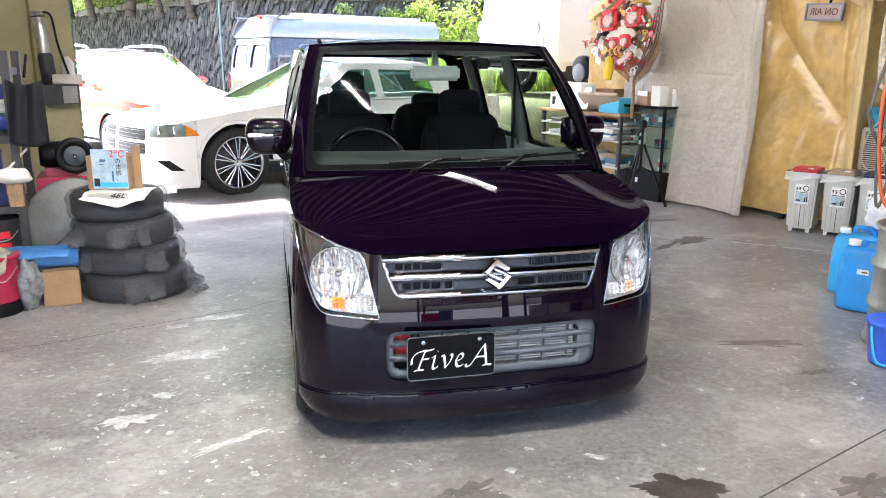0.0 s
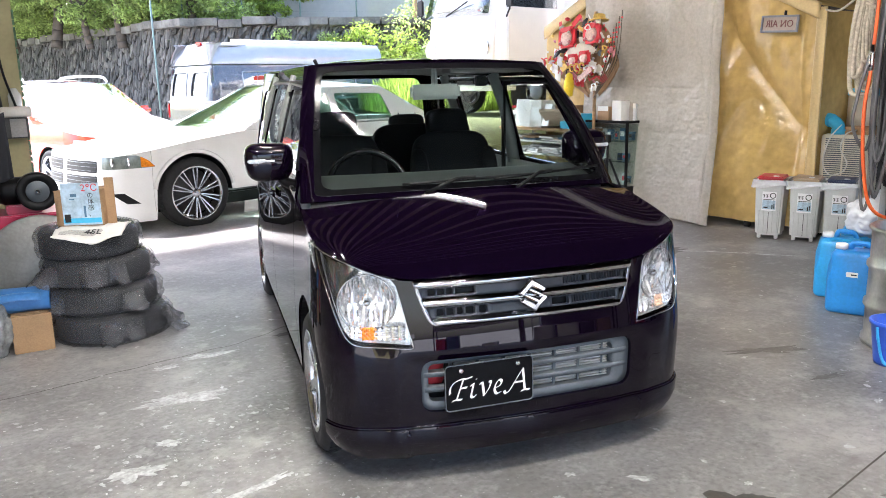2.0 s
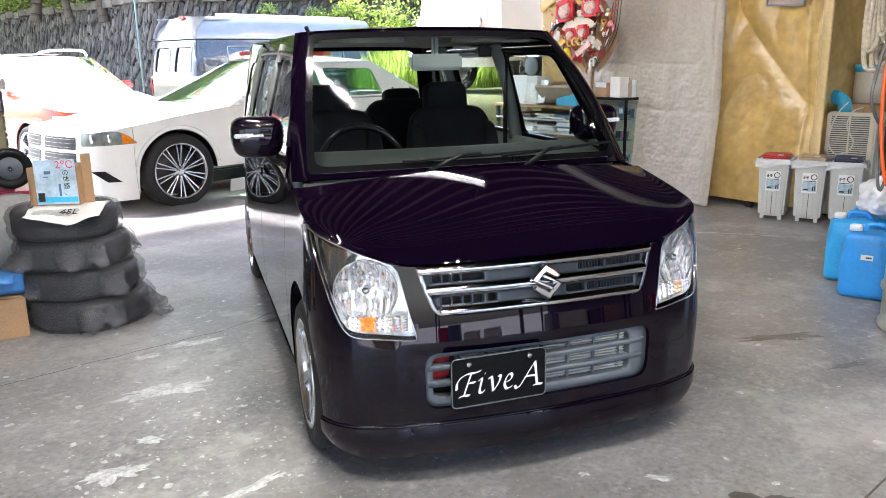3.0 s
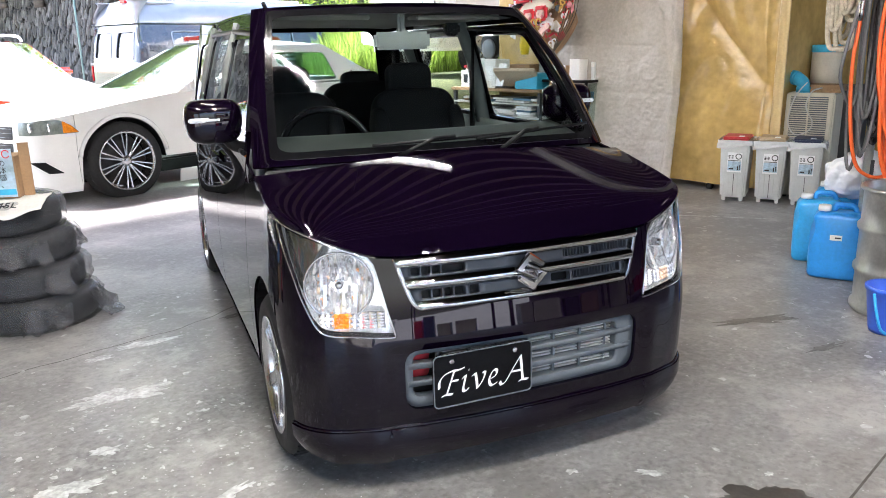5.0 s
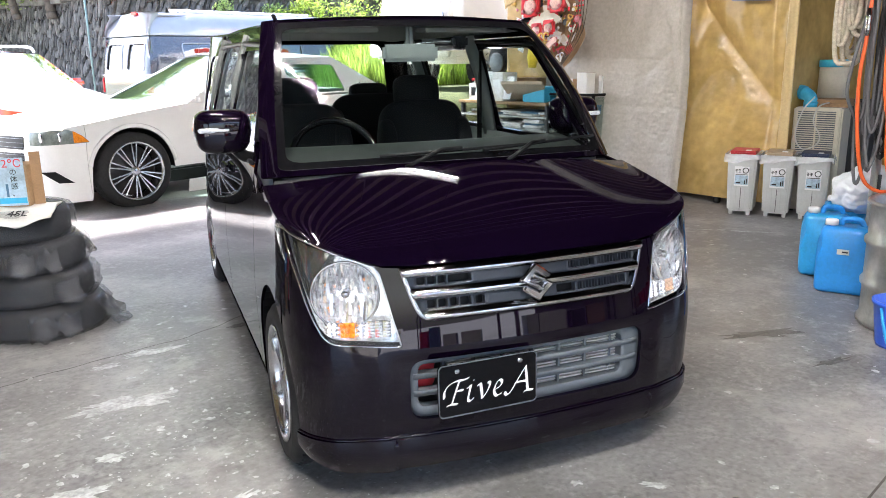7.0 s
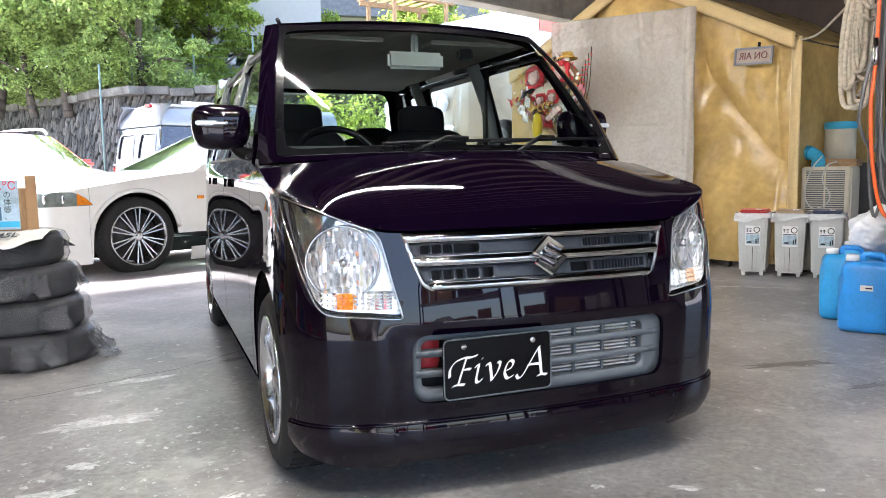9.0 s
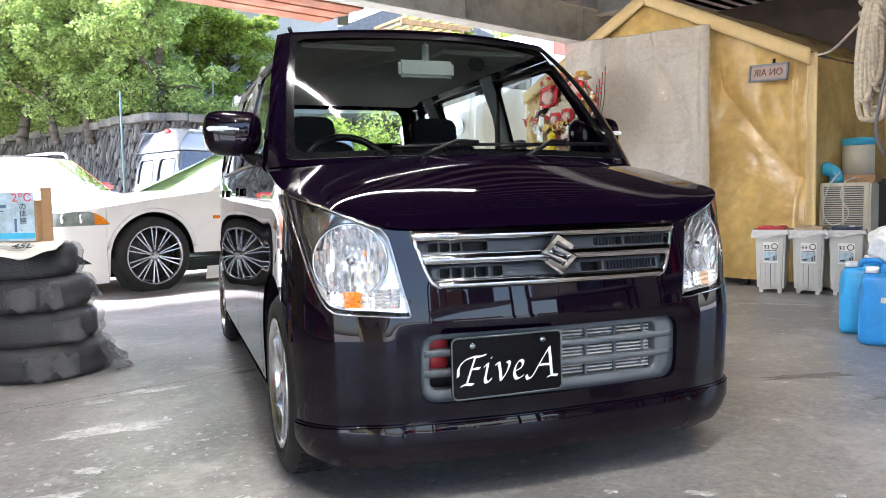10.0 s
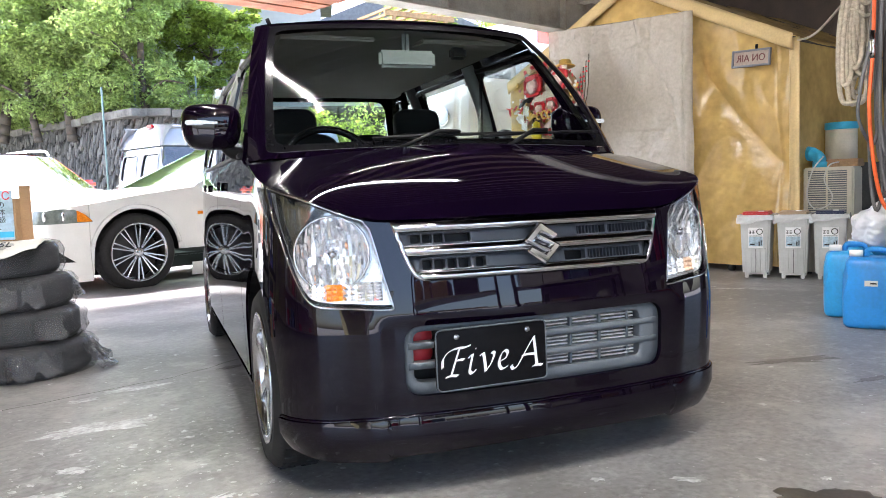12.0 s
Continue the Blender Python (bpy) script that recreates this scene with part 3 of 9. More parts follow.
WAGON = Nosed(
    [(0, 0.02), (0.2, 0.026), (0.39, 0.043), (0.52, 0.075), (0.645, 0.126), (0.720, 0.230), (0.737, 0.41), (0.7375, 0.75), (0.7375, 1.5), (0.7375, 2.5), (0.725, 3.0), (0.68, 3.26), (0.6, 3.35), (0.4, 3.39), (0, 3.40)],
    [(0.10, 0.05), (0.12, 0.03), (0.15, 0.008), (0.205, 0.0), (0.222, 0.008), (0.25, 0.010), (0.30, 0.004), (0.45, 0.0), (0.53, 0.010), (0.60, 0.022), (0.70, 0.040), (0.76, 0.050), (0.80, 0.057), (0.90, 0.085), (1.0, 0.13)],
    [(0.14, 0.05), (0.20, 0.012), (0.30, 0.006), (0.50, 0.0), (0.62, 0.003), (0.75, 0.009), (0.90, 0.019), (0.98, 0.032), (1.25, 0.105), (1.42, 0.155), (1.49, 0.19), (1.56, 0.25), (1.6, 0.32)],
    [(0.14, 0.05), (0.20, 0.02), (0.50, 0.0), (0.90, 0.01), (1.1, 0.03), (1.5, 0.10), (1.6, 0.14)],
    0.45, 1.0, 3.45, 3.75)


def coons(front, rear, left, right):
    """A sheet spanned by four edges, each a function of 0..1: front and rear run from left to right, left and right from front to rear."""
    c00, c10, c01, c11 = (np.array(p) for p in (front(0), front(1), rear(0), rear(1)))

    def fn(a, b):
        f, r, l, g = (np.array(p) for p in (front(a), rear(a), left(b), right(b)))
        return tuple((1 - b) * f + b * r + (1 - a) * l + a * g - ((1 - a) * (1 - b) * c00 + a * (1 - b) * c10 + (1 - a) * b * c01 + a * b * c11))
    return fn


def line(points):
    """A smooth edge through points as a function of 0..1 by arc length."""
    q = np.array(spline(points, 12))
    s = np.r_[0, np.cumsum(np.linalg.norm(np.diff(q, axis=0), axis=1))]
    s /= s[-1]
    return lambda t: tuple(np.interp(t, s, q[:, k]) for k in range(q.shape[1]))


def mirror_poly(poly):
    return [(-a, b) for a, b in poly][::-1]


def alloy_wheel(parent, r=0.278, wide=0.16, rim=0.192, spokes=6, twin=False, name="wheel", dark=False):
    """A tyre and a spoked rim, axle along x, outer face to -x."""
    w = new(name)
    w.parent = parent
    h = wide / 2
    tyre = lathe([(rim, -h + 0.012), (rim + 0.012, -h), (r - 0.03, -h - 0.004), (r - 0.008, -h + 0.014), (r, -h + 0.035), (r, h - 0.035), (r - 0.008, h - 0.014), (r - 0.03, h + 0.004), (rim, h), (rim, -h + 0.012)], 48, axis="x")
    part("tyre", tyre, RUBBER, w, "black rubber tyre")
    bm = bmesh.new()
    for k in range(40):
        a = 2 * math.pi * k / 40
        for dx, sk in ((-0.42, 0.18), (0.42, -0.18)):
            box(bm, dx * h, 0, 0, h * 0.5, r * 0.07, 0.008, 0, None)
            vs = bm.verts[:][-8:]
            bmesh.ops.transform(bm, matrix=pose(0, 0, 0, math.degrees(a), 0, 0) @ Matrix.Translation((0, 0, r - 0.0015)) @ pose(0, 0, 0, 0, 0, sk * 60), verts=vs)
    part("tread", bm, RUBBER, w)["kind"] = "stuff"
    rimb = lathe([(rim + 0.004, -h + 0.004), (rim + 0.008, -h - 0.004), (rim - 0.006, -h - 0.004), (rim - 0.016, -h + 0.02), (rim - 0.022, 0.0), (rim - 0.02, h * 0.8), (rim, h * 0.9)], 48, axis="x")
    rob = part("rim", rimb, ALLOY, w, "silver alloy rim")
    dish = lathe([(0.0, h * 0.2), (rim - 0.03, h * 0.2), (rim - 0.03, h * 0.3), (0.0, h * 0.3)], 32, axis="x")
    part("brake_disc", dish, DARK_STEEL, w)
    hub = lathe([(0.0, -h + 0.006), (0.03, -h + 0.008), (0.05, -h + 0.02), (0.055, -h + 0.06), (0.0, -h + 0.07)], 24, axis="x")
    part("hub", hub, ALLOY, w)
    for k in range(spokes):
        a = 360.0 * k / spokes
        for da in ((-5.5, 5.5) if twin else (0,)):
            bm = bmesh.new()
            box(bm, -h + 0.028, 0, (rim + 0.03) / 2, 0.03, 0.012 if twin else 0.042, rim - 0.03, 0.005)
            for v in bm.verts:
                q = v.co.z / rim
                v.co.x += -0.012 * q + 0.004
                v.co.y *= (0.8 + 0.5 * q) if not twin else 1.0
            bmesh.ops.transform(bm, matrix=pose(0, 0, 0, a + da, 0, 0), verts=bm.verts)
            part("spoke", bm, ALLOY, w)
    return w


def place_wheels(parent, first, xs, yf, yr, r):
    """Puts the first wheel at the front and copies of its parts at the other three."""
    first.matrix_local = pose(-xs, yf, r)
    for x, y, turn in ((xs, yf, 180), (-xs, yr, 0), (xs, yr, 180)):
        c = copy_thing(first, pose(x, y, r, 0, 0, turn))
        c.parent = parent


# ---------------------------------------------------------------- the plum-black kei wagon
DASH = mat("dash_vinyl", (0.030, 0.034, 0.033), 0.5, vary=0.12, fine=260, bump=0.12)
AMBER_PALE = mat("pale_amber_lens", (0.72, 0.50, 0.36), 0.15, vary=0.2, scale=120, bump=0.2)
FACET = mat("faceted_mirror", (0.96, 0.96, 0.97), 0.05, metal=0.8, vary=0.02, bump=0.0)
GRILLE_GREY = mat("grille_grey", (0.045, 0.052, 0.064), 0.4, vary=0.12, fine=300, bump=0.08)
FIN = mat("aluminium_fin", (0.62, 0.62, 0.6), 0.45, metal=0.3, vary=0.08, bump=0.0)


HOOD_MARKS = ((0, 0.075, 0.803, 3), (0.25, 0.085, 0.803, 3), (0.44, 0.11, 0.801, 3), (0.588, 0.118, 0.796, 2), (0.641, 0.172, 0.826, 2), (0.675, 0.26, 0.841, 2), (0.70, 0.356, 0.856, 2), (0.73, 0.5, 0.886, 2), (0.72, 0.66, 0.924, 2), (0, 0.545, 0.980, 3), (0.35, 0.57, 0.972, 2), (0.6, 0.63, 0.948, 2), (0, 0.3, 0.894, 2), (0.35, 0.3, 0.886, 1))


def hood_terms(x, y):
    q = y - 0.3
    return np.array([1, q, q * q, x * x, x * x * q, x * x * q * q, x ** 4])


HOOD_FIT = np.linalg.lstsq(np.array([hood_terms(x, y) * k for x, y, _, k in HOOD_MARKS]), np.array([z * k for _, _, z, k in HOOD_MARKS]), rcond=None)[0]


HOOD_SEAM = np.array(spline([(0, 0.756), (0.15, 0.756), (0.30, 0.755), (0.42, 0.755), (0.48, 0.758), (0.52, 0.766), (0.56, 0.780), (0.60, 0.795), (0.65, 0.812), (0.70, 0.827), (0.75, 0.839), (0.80, 0.849), (0.88, 0.862), (1.0, 0.885), (1.12, 0.911), (1.20, 0.928), (1.30, 0.945)], 8))


def hood_seam(s):
    """The height of the hood's seam along the wagon's skin."""
    return float(np.interp(abs(s), HOOD_SEAM[:, 0], HOOD_SEAM[:, 1]))


HOOD_RIM = np.array([WAGON(s, hood_seam(s)) for s in np.linspace(-1.25, 1.25, 501)])
HOOD_DROP = np.array([z - hood_terms(x, y) @ HOOD_FIT for x, y, z in HOOD_RIM])
HOOD_DROP = np.convolve(np.pad(HOOD_DROP, 8, mode="edge"), np.ones(17) / 17, mode="valid")


def hood_height(x, y):
    """The hood's height over its plan: one crowned sheet that rolls down to its seam along the rim."""
    d = np.hypot(HOOD_RIM[:, 0] - x, HOOD_RIM[:, 1] - y)
    w = np.exp(-((d - d.min()) / 0.012))
    return float(hood_terms(x, y) @ HOOD_FIT) + float((HOOD_DROP * w).sum() / w.sum()) * math.exp(-d.min() / 0.045)


def pad(x, y, z, sx, sy_, sz, tilt, power=0.42):
    """An upholstered block with full, rounded sides."""
    bm = bmesh.new()
    bmesh.ops.create_uvsphere(bm, u_segments=28, v_segments=18, radius=1)
    for v in bm.verts:
        v.co = Vector([math.copysign(abs(c) ** power, c) * k / 2 for c, k in zip(v.co, (sx, sy_, sz))])
    bmesh.ops.transform(bm, matrix=Matrix.Translation((x, y, z)) @ pose(0, 0, 0, tilt, 0, 0), verts=bm.verts)
    return bm


def facet_bowl(m, r, seed):
    """A dished lamp mirror cut into upright facets, each tilted a little."""
    rnd = random.Random(seed)
    bm = bmesh.new()
    w, h = r / 11, r / 1.7
    for i in range(-12, 13):
        for j in range(-2, 3):
            x, y = i * w, (j + (i % 2) * 0.35) * h
            if math.hypot(x, y) > r * 1.02:
                continue
            tx, ty = rnd.uniform(-0.6, 0.6), rnd.uniform(-0.1, 0.7)
            q = []
            for dx, dy in ((-.5, -.5), (.5, -.5), (.5, .5), (-.5, .5)):
                px, py = x + dx * w, y + dy * h
                k = min(1.0, r / max(1e-6, math.hypot(px, py)))
                px, py = px * k, py * k
                q.append(bm.verts.new((px, py, -0.034 + 0.056 * (x * x + y * y) / (r * r) + tx * (px - x) + ty * (py - y) + 0.7 * (px - x) * x / r + 0.7 * (py - y) * y / r)))
            bm.faces.new(q)
    bmesh.ops.transform(bm, matrix=m, verts=bm.verts)
    return bm


def cells(fn, sg, s0, s1, z0, z1, ns, nz, lift, jitter):
    """Prismatic lens cells: a patch of small pillowed pieces behind a lamp glass."""
    bm = bmesh.new()
    for i in range(ns):
        for j in range(nz):
            a, b = s0 + (s1 - s0) * i / ns, s0 + (s1 - s0) * (i + 1) / ns
            c, d = z0 + (z1 - z0) * j / nz, z0 + (z1 - z0) * (j + 1) / nz
            ring = [Vector(fn(sg * u, v)) for u, v in ((a, c), (b, c), (b, d), (a, d))]
            mid = sum(ring, Vector()) / 4
            vs = [bm.verts.new(p + Vector((0, -lift, 0))) for p in ring]
            top = bm.verts.new(mid + Vector((0, -lift - jitter, 0)))
            for k in range(4):
                bm.faces.new((vs[k], vs[(k + 1) % 4], top))
    bmesh.ops.recalc_face_normals(bm, faces=bm.faces)
    return bm


def kei_wagon():
    car = thing("kei_wagon", "glossy plum-black tall kei wagon parked on the workshop floor", "car", (0.015, 2.5, 0))
    B = WAGON
    sy = B.at_y
    L = B.length
    lamp = [(a, hood_seam(a) - 0.004) for a in np.linspace(0.868, 0.512, 15)] + spline([(0.494, 0.738), (0.477, 0.68), (0.456, 0.60), (0.437, 0.534), (0.447, 0.524), (0.55, 0.531), (0.63, 0.538), (0.665, 0.555), (0.69, 0.587), (0.73, 0.65), (0.765, 0.71), (0.82, 0.785), (0.864, 0.842)], 3)
    lamp = [tuple(float(c) for c in p) for p in lamp]
    edge_g = [tuple(float(c) for c in p) for p in spline([(0.434, 0.7515), (0.411, 0.684), (0.391, 0.634), (0.376, 0.609), (0.357, 0.597), (0.33, 0.592)], 4)]
    grille = edge_g + mirror_poly(edge_g)
    mouth = rounded([(-0.41, 0.283), (0.41, 0.283), (0.412, 0.475), (-0.412, 0.475)], 0.05)

    def arch(yc, r=0.285, zc=0.30):
        return [(sy(yc) + r * math.cos(a), zc + r * 1.12 * math.sin(a)) for a in np.linspace(math.pi, 0, 22)]
    # lip, bumper with nose, fenders
    lip_z = 0.228
    s_b = sy(0.235)
    ea = arch(0.515)
    lip = [(-s_b, 0.150), (-0.62, 0.120), (-0.47, 0.112), (-0.44, 0.126), (0, 0.132), (0.44, 0.126), (0.47, 0.112), (0.62, 0.120), (s_b, 0.150), (s_b, lip_z), (-s_b, lip_z)]
    part("front_lip", panel(lambda s, z: B(s, z), lip, step=0.03, lift=0.010), PAINT, car, "plum-black front lip spoiler")
    for sg in (-0.46, 0.46):
        part("lip_seam", tube([B(sg, z) for z in np.linspace(0.125, 0.225, 6)], 0.0115, 6), PAINT, car)
    part("lip_bead", tube([B(s, lip_z + 0.003) for s in np.linspace(-s_b, s_b, 60)], 0.006, 6), PAINT, car)
    s_f = ea[0][0]
    tip = 15
    half = [p for p in ea if p[1] > 0.33 and p[0] < s_f + 0.10] + [(0.90, 0.64), (0.895, hood_seam(0.895) - 0.002), (0.875, hood_seam(0.875) - 0.002)] + lamp[tip:][::-1] + [(a, hood_seam(a) - 0.003) for a in np.linspace(0.508, 0.437, 6)] + edge_g
    half = [(s_f, lip_z + 0.006), (s_f, 0.32)] + half
    nose = half + mirror_poly(half)
    part("bumper", panel(B, nose, [mouth], step=0.016), PAINT, car, "glossy plum-black bumper and nose")
    for sg in (1, -1):
        flip = (lambda q: q) if sg > 0 else mirror_poly
        s_d = sy(0.86)
        fend = [(0.90, 0.64)] + [p for p in ea if p[1] > 0.33 and p[0] >= s_f + 0.095] + [(ea[-1][0], 0.2), (s_d, 0.2), (s_d, 0.955), (sy(0.66), 0.924)] + [(s, hood_seam(s) - 0.004) for s in np.linspace(sy(0.66), 0.90, 12)]
        part("fender", panel(B, flip(fend), step=0.03), PAINT, car)
        # doors with window openings
        s_m, s_r, s_q = sy(1.80), sy(2.62), sy(2.95)
        w1 = rounded([(sy(0.92), 0.985), (s_m - 0.05, 0.985), (s_m - 0.05, 1.385), (sy(1.21), 1.385), (sy(1.10), 1.25)], 0.04)
        w2 = rounded([(s_m + 0.06, 0.985), (s_r - 0.02, 0.985), (s_r - 0.02, 1.385), (s_m + 0.06, 1.385)], 0.04)
        w3 = rounded([(s_r + 0.10, 1.0), (sy(3.1), 1.02), (sy(3.05), 1.37), (s_r + 0.10, 1.385)], 0.04)
        d1 = [(s_d + 0.004, 0.2), (s_m - 0.003, 0.2), (s_m - 0.003, 1.43), (sy(1.20), 1.43), (sy(0.87), 1.0), (s_d + 0.004, 0.955)]
        door = part("door", panel(B, flip(d1), [flip(w1)], step=0.035), PAINT, car)
        part("handle", panel(B, flip(rounded([(s_m - 0.24, 0.86), (s_m - 0.06, 0.86), (s_m - 0.06, 0.895), (s_m - 0.24, 0.895)], 0.012)), step=0.012, lift=0.022 * sg * sg), PAINT, door)
        part("window", panel(B, flip(w1), step=0.05, flange=0, lift=-0.006), PANE, door, "clear side window")
        ar = arch(2.915, 0.28)
        d2 = [(s_m + 0.003, 0.2), (ar[0][0], 0.2)] + [p for p in ar if p[0] < s_r] + [(s_r, 0.62), (s_r, 1.43), (s_m + 0.003, 1.43)]
        door = part("door", panel(B, flip(d2), [flip(w2)], step=0.035), PAINT, car)
        part("handle", panel(B, flip(rounded([(s_r - 0.24, 0.86), (s_r - 0.06, 0.86), (s_r - 0.06, 0.895), (s_r - 0.24, 0.895)], 0.012)), step=0.012, lift=0.022), PAINT, door)
        part("window", panel(B, flip(w2), step=0.05, flange=0, lift=-0.006), PANE, door, "clear side window")
        q = [(s_r + 0.003, 0.62)] + [p for p in ar if p[0] > s_r] + [(ar[-1][0], 0.2), (sy(3.25), 0.25), (sy(3.25), 1.43), (s_r + 0.003, 1.43)]
        part("quarter_panel", panel(B, flip(q), [flip(w3)], step=0.04), PAINT, car)
        part("window", panel(B, flip(w3), step=0.05, flange=0, lift=-0.006), PANE, car)
        # sill and window trim
        sill = [(ea[-1][0] + 0.0, 0.145), (ar[0][0], 0.145), (ar[0][0], 0.215), (ea[-1][0], 0.215)]
        part("sill", panel(B, flip(sill), step=0.04, lift=0.004, flange=0), PAINT, car)
        part("belt_trim", tube([B(sg * s, 0.978) for s in np.linspace(s_d + 0.06, s_r, 30)], 0.009, 6), BLACK_PLASTIC, car)
        part("visor", tube([B(sg * s, z) for s, z in ((sy(0.91), 1.06), (sy(1.01), 1.2), (sy(1.18), 1.4), (s_m, 1.42), (s_r, 1.42), (sy(2.9), 1.4))], 0.012, 6), BLACK_PLASTIC, car)
        # roof rail side
        rail = [(sy(1.20), 1.432), (sy(3.25), 1.432), (sy(3.25), 1.485), (sy(1.24), 1.485)]
        part("roof_side", panel(B, flip(rail), step=0.03, flange=0), PAINT, car)
        # wheel well
        for yc, aa in ((0.515, ea), (2.915, ar)):
            well = bmesh.new()
            pts = [B(sg * s, z) for s, z in aa]
            a_ = [well.verts.new((p[0] * 0.99, p[1], p[2])) for p in pts]
            b_ = [well.verts.new((p[0] * 0.55, p[1], p[2])) for p in pts]
            for i in range(len(pts) - 1):
                well.faces.new((a_[i], a_[i + 1], b_[i + 1], b_[i]))
            well.faces.new(b_)
            part("wheel_well", well, BLACK_PLASTIC, car)
    # tail
    s_t = sy(3.25)
    rw = rounded([(L - 0.60, 1.02), (L + 0.60, 1.02), (L + 0.56, 1.44), (L - 0.56, 1.44)], 0.09)

    def tail_fn(s, z):
        return B(s, z) if s <= L else B(-(2 * L - s), z)
    tail = [(s_t, 0.25), (2 * L - s_t, 0.25), (2 * L - s_t, 1.485), (s_t, 1.485)]
    tg = part("tailgate", panel(tail_fn, tail, [rw], step=0.045), PAINT, car)
    part("rear_window", panel(tail_fn, rw, step=0.06, flange=0, lift=-0.006), PANE, tg)
    for sg in (1, -1):
        tl = rounded([(s_t + 0.02, 0.75), (s_t + 0.12, 0.75), (s_t + 0.12, 1.0), (s_t + 0.02, 1.0)], 0.03)
        part("tail_lamp", panel(B, tl if sg > 0 else mirror_poly(tl), step=0.04, lift=0.008), RED_LENS, car, "red tail lamp")
    # hood
    e = B(sy(0.66), hood_seam(sy(0.66)))
    rear_pts = [(x, 0.545 + (e[1] - 0.545) * abs(x / e[0]) ** 2.4) for x in np.linspace(-e[0], e[0], 41)]
    hood_rear = line([(x, y, hood_height(x, y)) for x, y in rear_pts])
    rim_xy = [tuple(B(s, hood_seam(s))[:2]) for s in np.linspace(-sy(0.66), sy(0.66), 140)]
    part("hood", panel(lambda x, y: (x, y, hood_height(x, y) + 0.002), rim_xy + rear_pts[::-1][1:-1], step=0.0125, flange=0.012), PAINT, car, "glossy plum-black hood")
    # windscreen, its frame, cowl and wipers
    base_l = [(x, 0.605 + 0.105 * abs(x / 0.665) ** 2.0, 0.972 - 0.014 * abs(x / 0.665) ** 2.2) for x in np.linspace(-0.665, 0.665, 41)]
    top_l = [(x, 1.125 + 0.085 * abs(x / 0.552) ** 2.0, 1.50 - 0.012 * abs(x / 0.552) ** 2.2) for x in np.linspace(-0.552, 0.552, 41)]
    bl, tl = line(base_l), line(top_l)

    def bow(a, b):
        p = (Vector(bl(a)) * (1 - b) + Vector(tl(a)) * b)
        d = math.sin(math.pi * b) * 0.024
        return (p.x * (1 + 0.02 * math.sin(math.pi * b)), p.y - d, p.z + d)
    frame_o = [(-0.042, -0.01), (1.042, -0.01), (1.042, 1.02), (-0.042, 1.02)]
    clear = rounded([(0.034, 0.055), (0.966, 0.055), (0.966, 0.93), (0.034, 0.93)], 0.05)
    edge = rounded([(0.012, 0.02), (0.988, 0.02), (0.988, 0.985), (0.012, 0.985)], 0.03)

    def ext(a, b):
        c = min(1, max(0, a))
        p = Vector(bow(c, b))
        if a != c:
            q = Vector(bow(0.96 if a > 1 else 0.04, b))
            d = (p - q).normalized()
            p = p + (Vector((d.x, 0.8 * abs(d.x) + d.y * 0.4, -0.1))).normalized() * abs(a - c) * 1.25
        return tuple(p)
    part("windscreen_frame", panel(ext, frame_o, [edge], step=0.018, flange=0.01), PAINT, car, "plum-black front pillars and header")
    part("windscreen_border", panel(bow, edge, [clear], step=0.03, flange=0.0, lift=0.003), BLACK_GLOSS, car, "black glass border")
    part("windscreen", panel(bow, clear, step=0.02, flange=0), PANE, car, "clear curved windscreen")
    cowl = coons(hood_rear, line([(x, y - 0.02, z - 0.02) for x, y, z in base_l]), line([e and (-e[0], e[1], e[2]), (-0.665, 0.70, 0.94)]), line([e, (0.665, 0.70, 0.94)]))
    part("cowl", grid(lambda a, b: (lambda p: (p[0], p[1], p[2] - 0.018 * math.sin(math.pi * b)))(cowl(a, b)), 24, 6), BLACK_PLASTIC, car, smooth=True)
    for a0, a1, b1, pv in ((0.27, 0.72, 0.02, 0.42), (0.56, 0.965, 0.05, 0.10)):
        wp = new("wiper")
        wp.parent = car
        part("blade", tube([Vector(bow(a, 0.05 + b1 * (a - a0) / (a1 - a0))) + Vector((0, -0.022, 0.012)) for a in np.linspace(a0, a1, 14)], 0.006, 6), BLACK_PLASTIC, wp)
        am = (a0 + a1) / 2
        q = Vector(bow(am, 0.05 + b1 * 0.5)) + Vector((0, -0.03, 0.02))
        r0 = Vector(bow(a0 + 0.06, 0.0)) + Vector((0, -0.045, 0.005))
        part("arm", tube([r0, r0.lerp(q, 0.6) + Vector((0, -0.012, 0.022)), q], 0.008, 6), BLACK_PLASTIC, wp)
    # roof
    rs = [B(s, 1.485) for s in np.linspace(sy(1.26), s_t, 12)]
    rr_ = line([top_l[-1]] + rs)
    rl_ = line([(-x, y, z) for x, y, z in [top_l[-1]] + rs])
    rear_pts = [tail_fn(s, 1.485) for s in np.linspace(s_t, 2 * L - s_t, 15)]
    rear_edge = line(rear_pts[::-1]) if rear_pts[0][0] > 0 else line(rear_pts)
    rf = coons(line(top_l), rear_edge, rl_, rr_)
    part("roof", grid(lambda a, b: (lambda p: (p[0], p[1], p[2] + 0.052 * (4 * a * (1 - a)) ** 0.55 * math.sin(math.pi * (0.04 + 0.9 * b)) ** 0.7))(rf(a, b)), 40, 40), PAINT, car, "plum-black roof", smooth=True)
    part("headliner", grid(lambda a, b: (lambda p: (p[0] * 0.97, p[1] + 0.02 - 0.04 * b, p[2] - 0.035 + 0.048 * (4 * a * (1 - a)) ** 0.55 * math.sin(math.pi * (0.04 + 0.9 * b)) ** 0.7))(rf(a, b)), 20, 20), HEADLINER, car, "pale grey cloth headliner", smooth=True)
    # grille: dark backing, ribs, chrome bars, emblem
    gr = new("grille")
    gr.parent = car
    gr["label"] = "chrome-barred front grille"
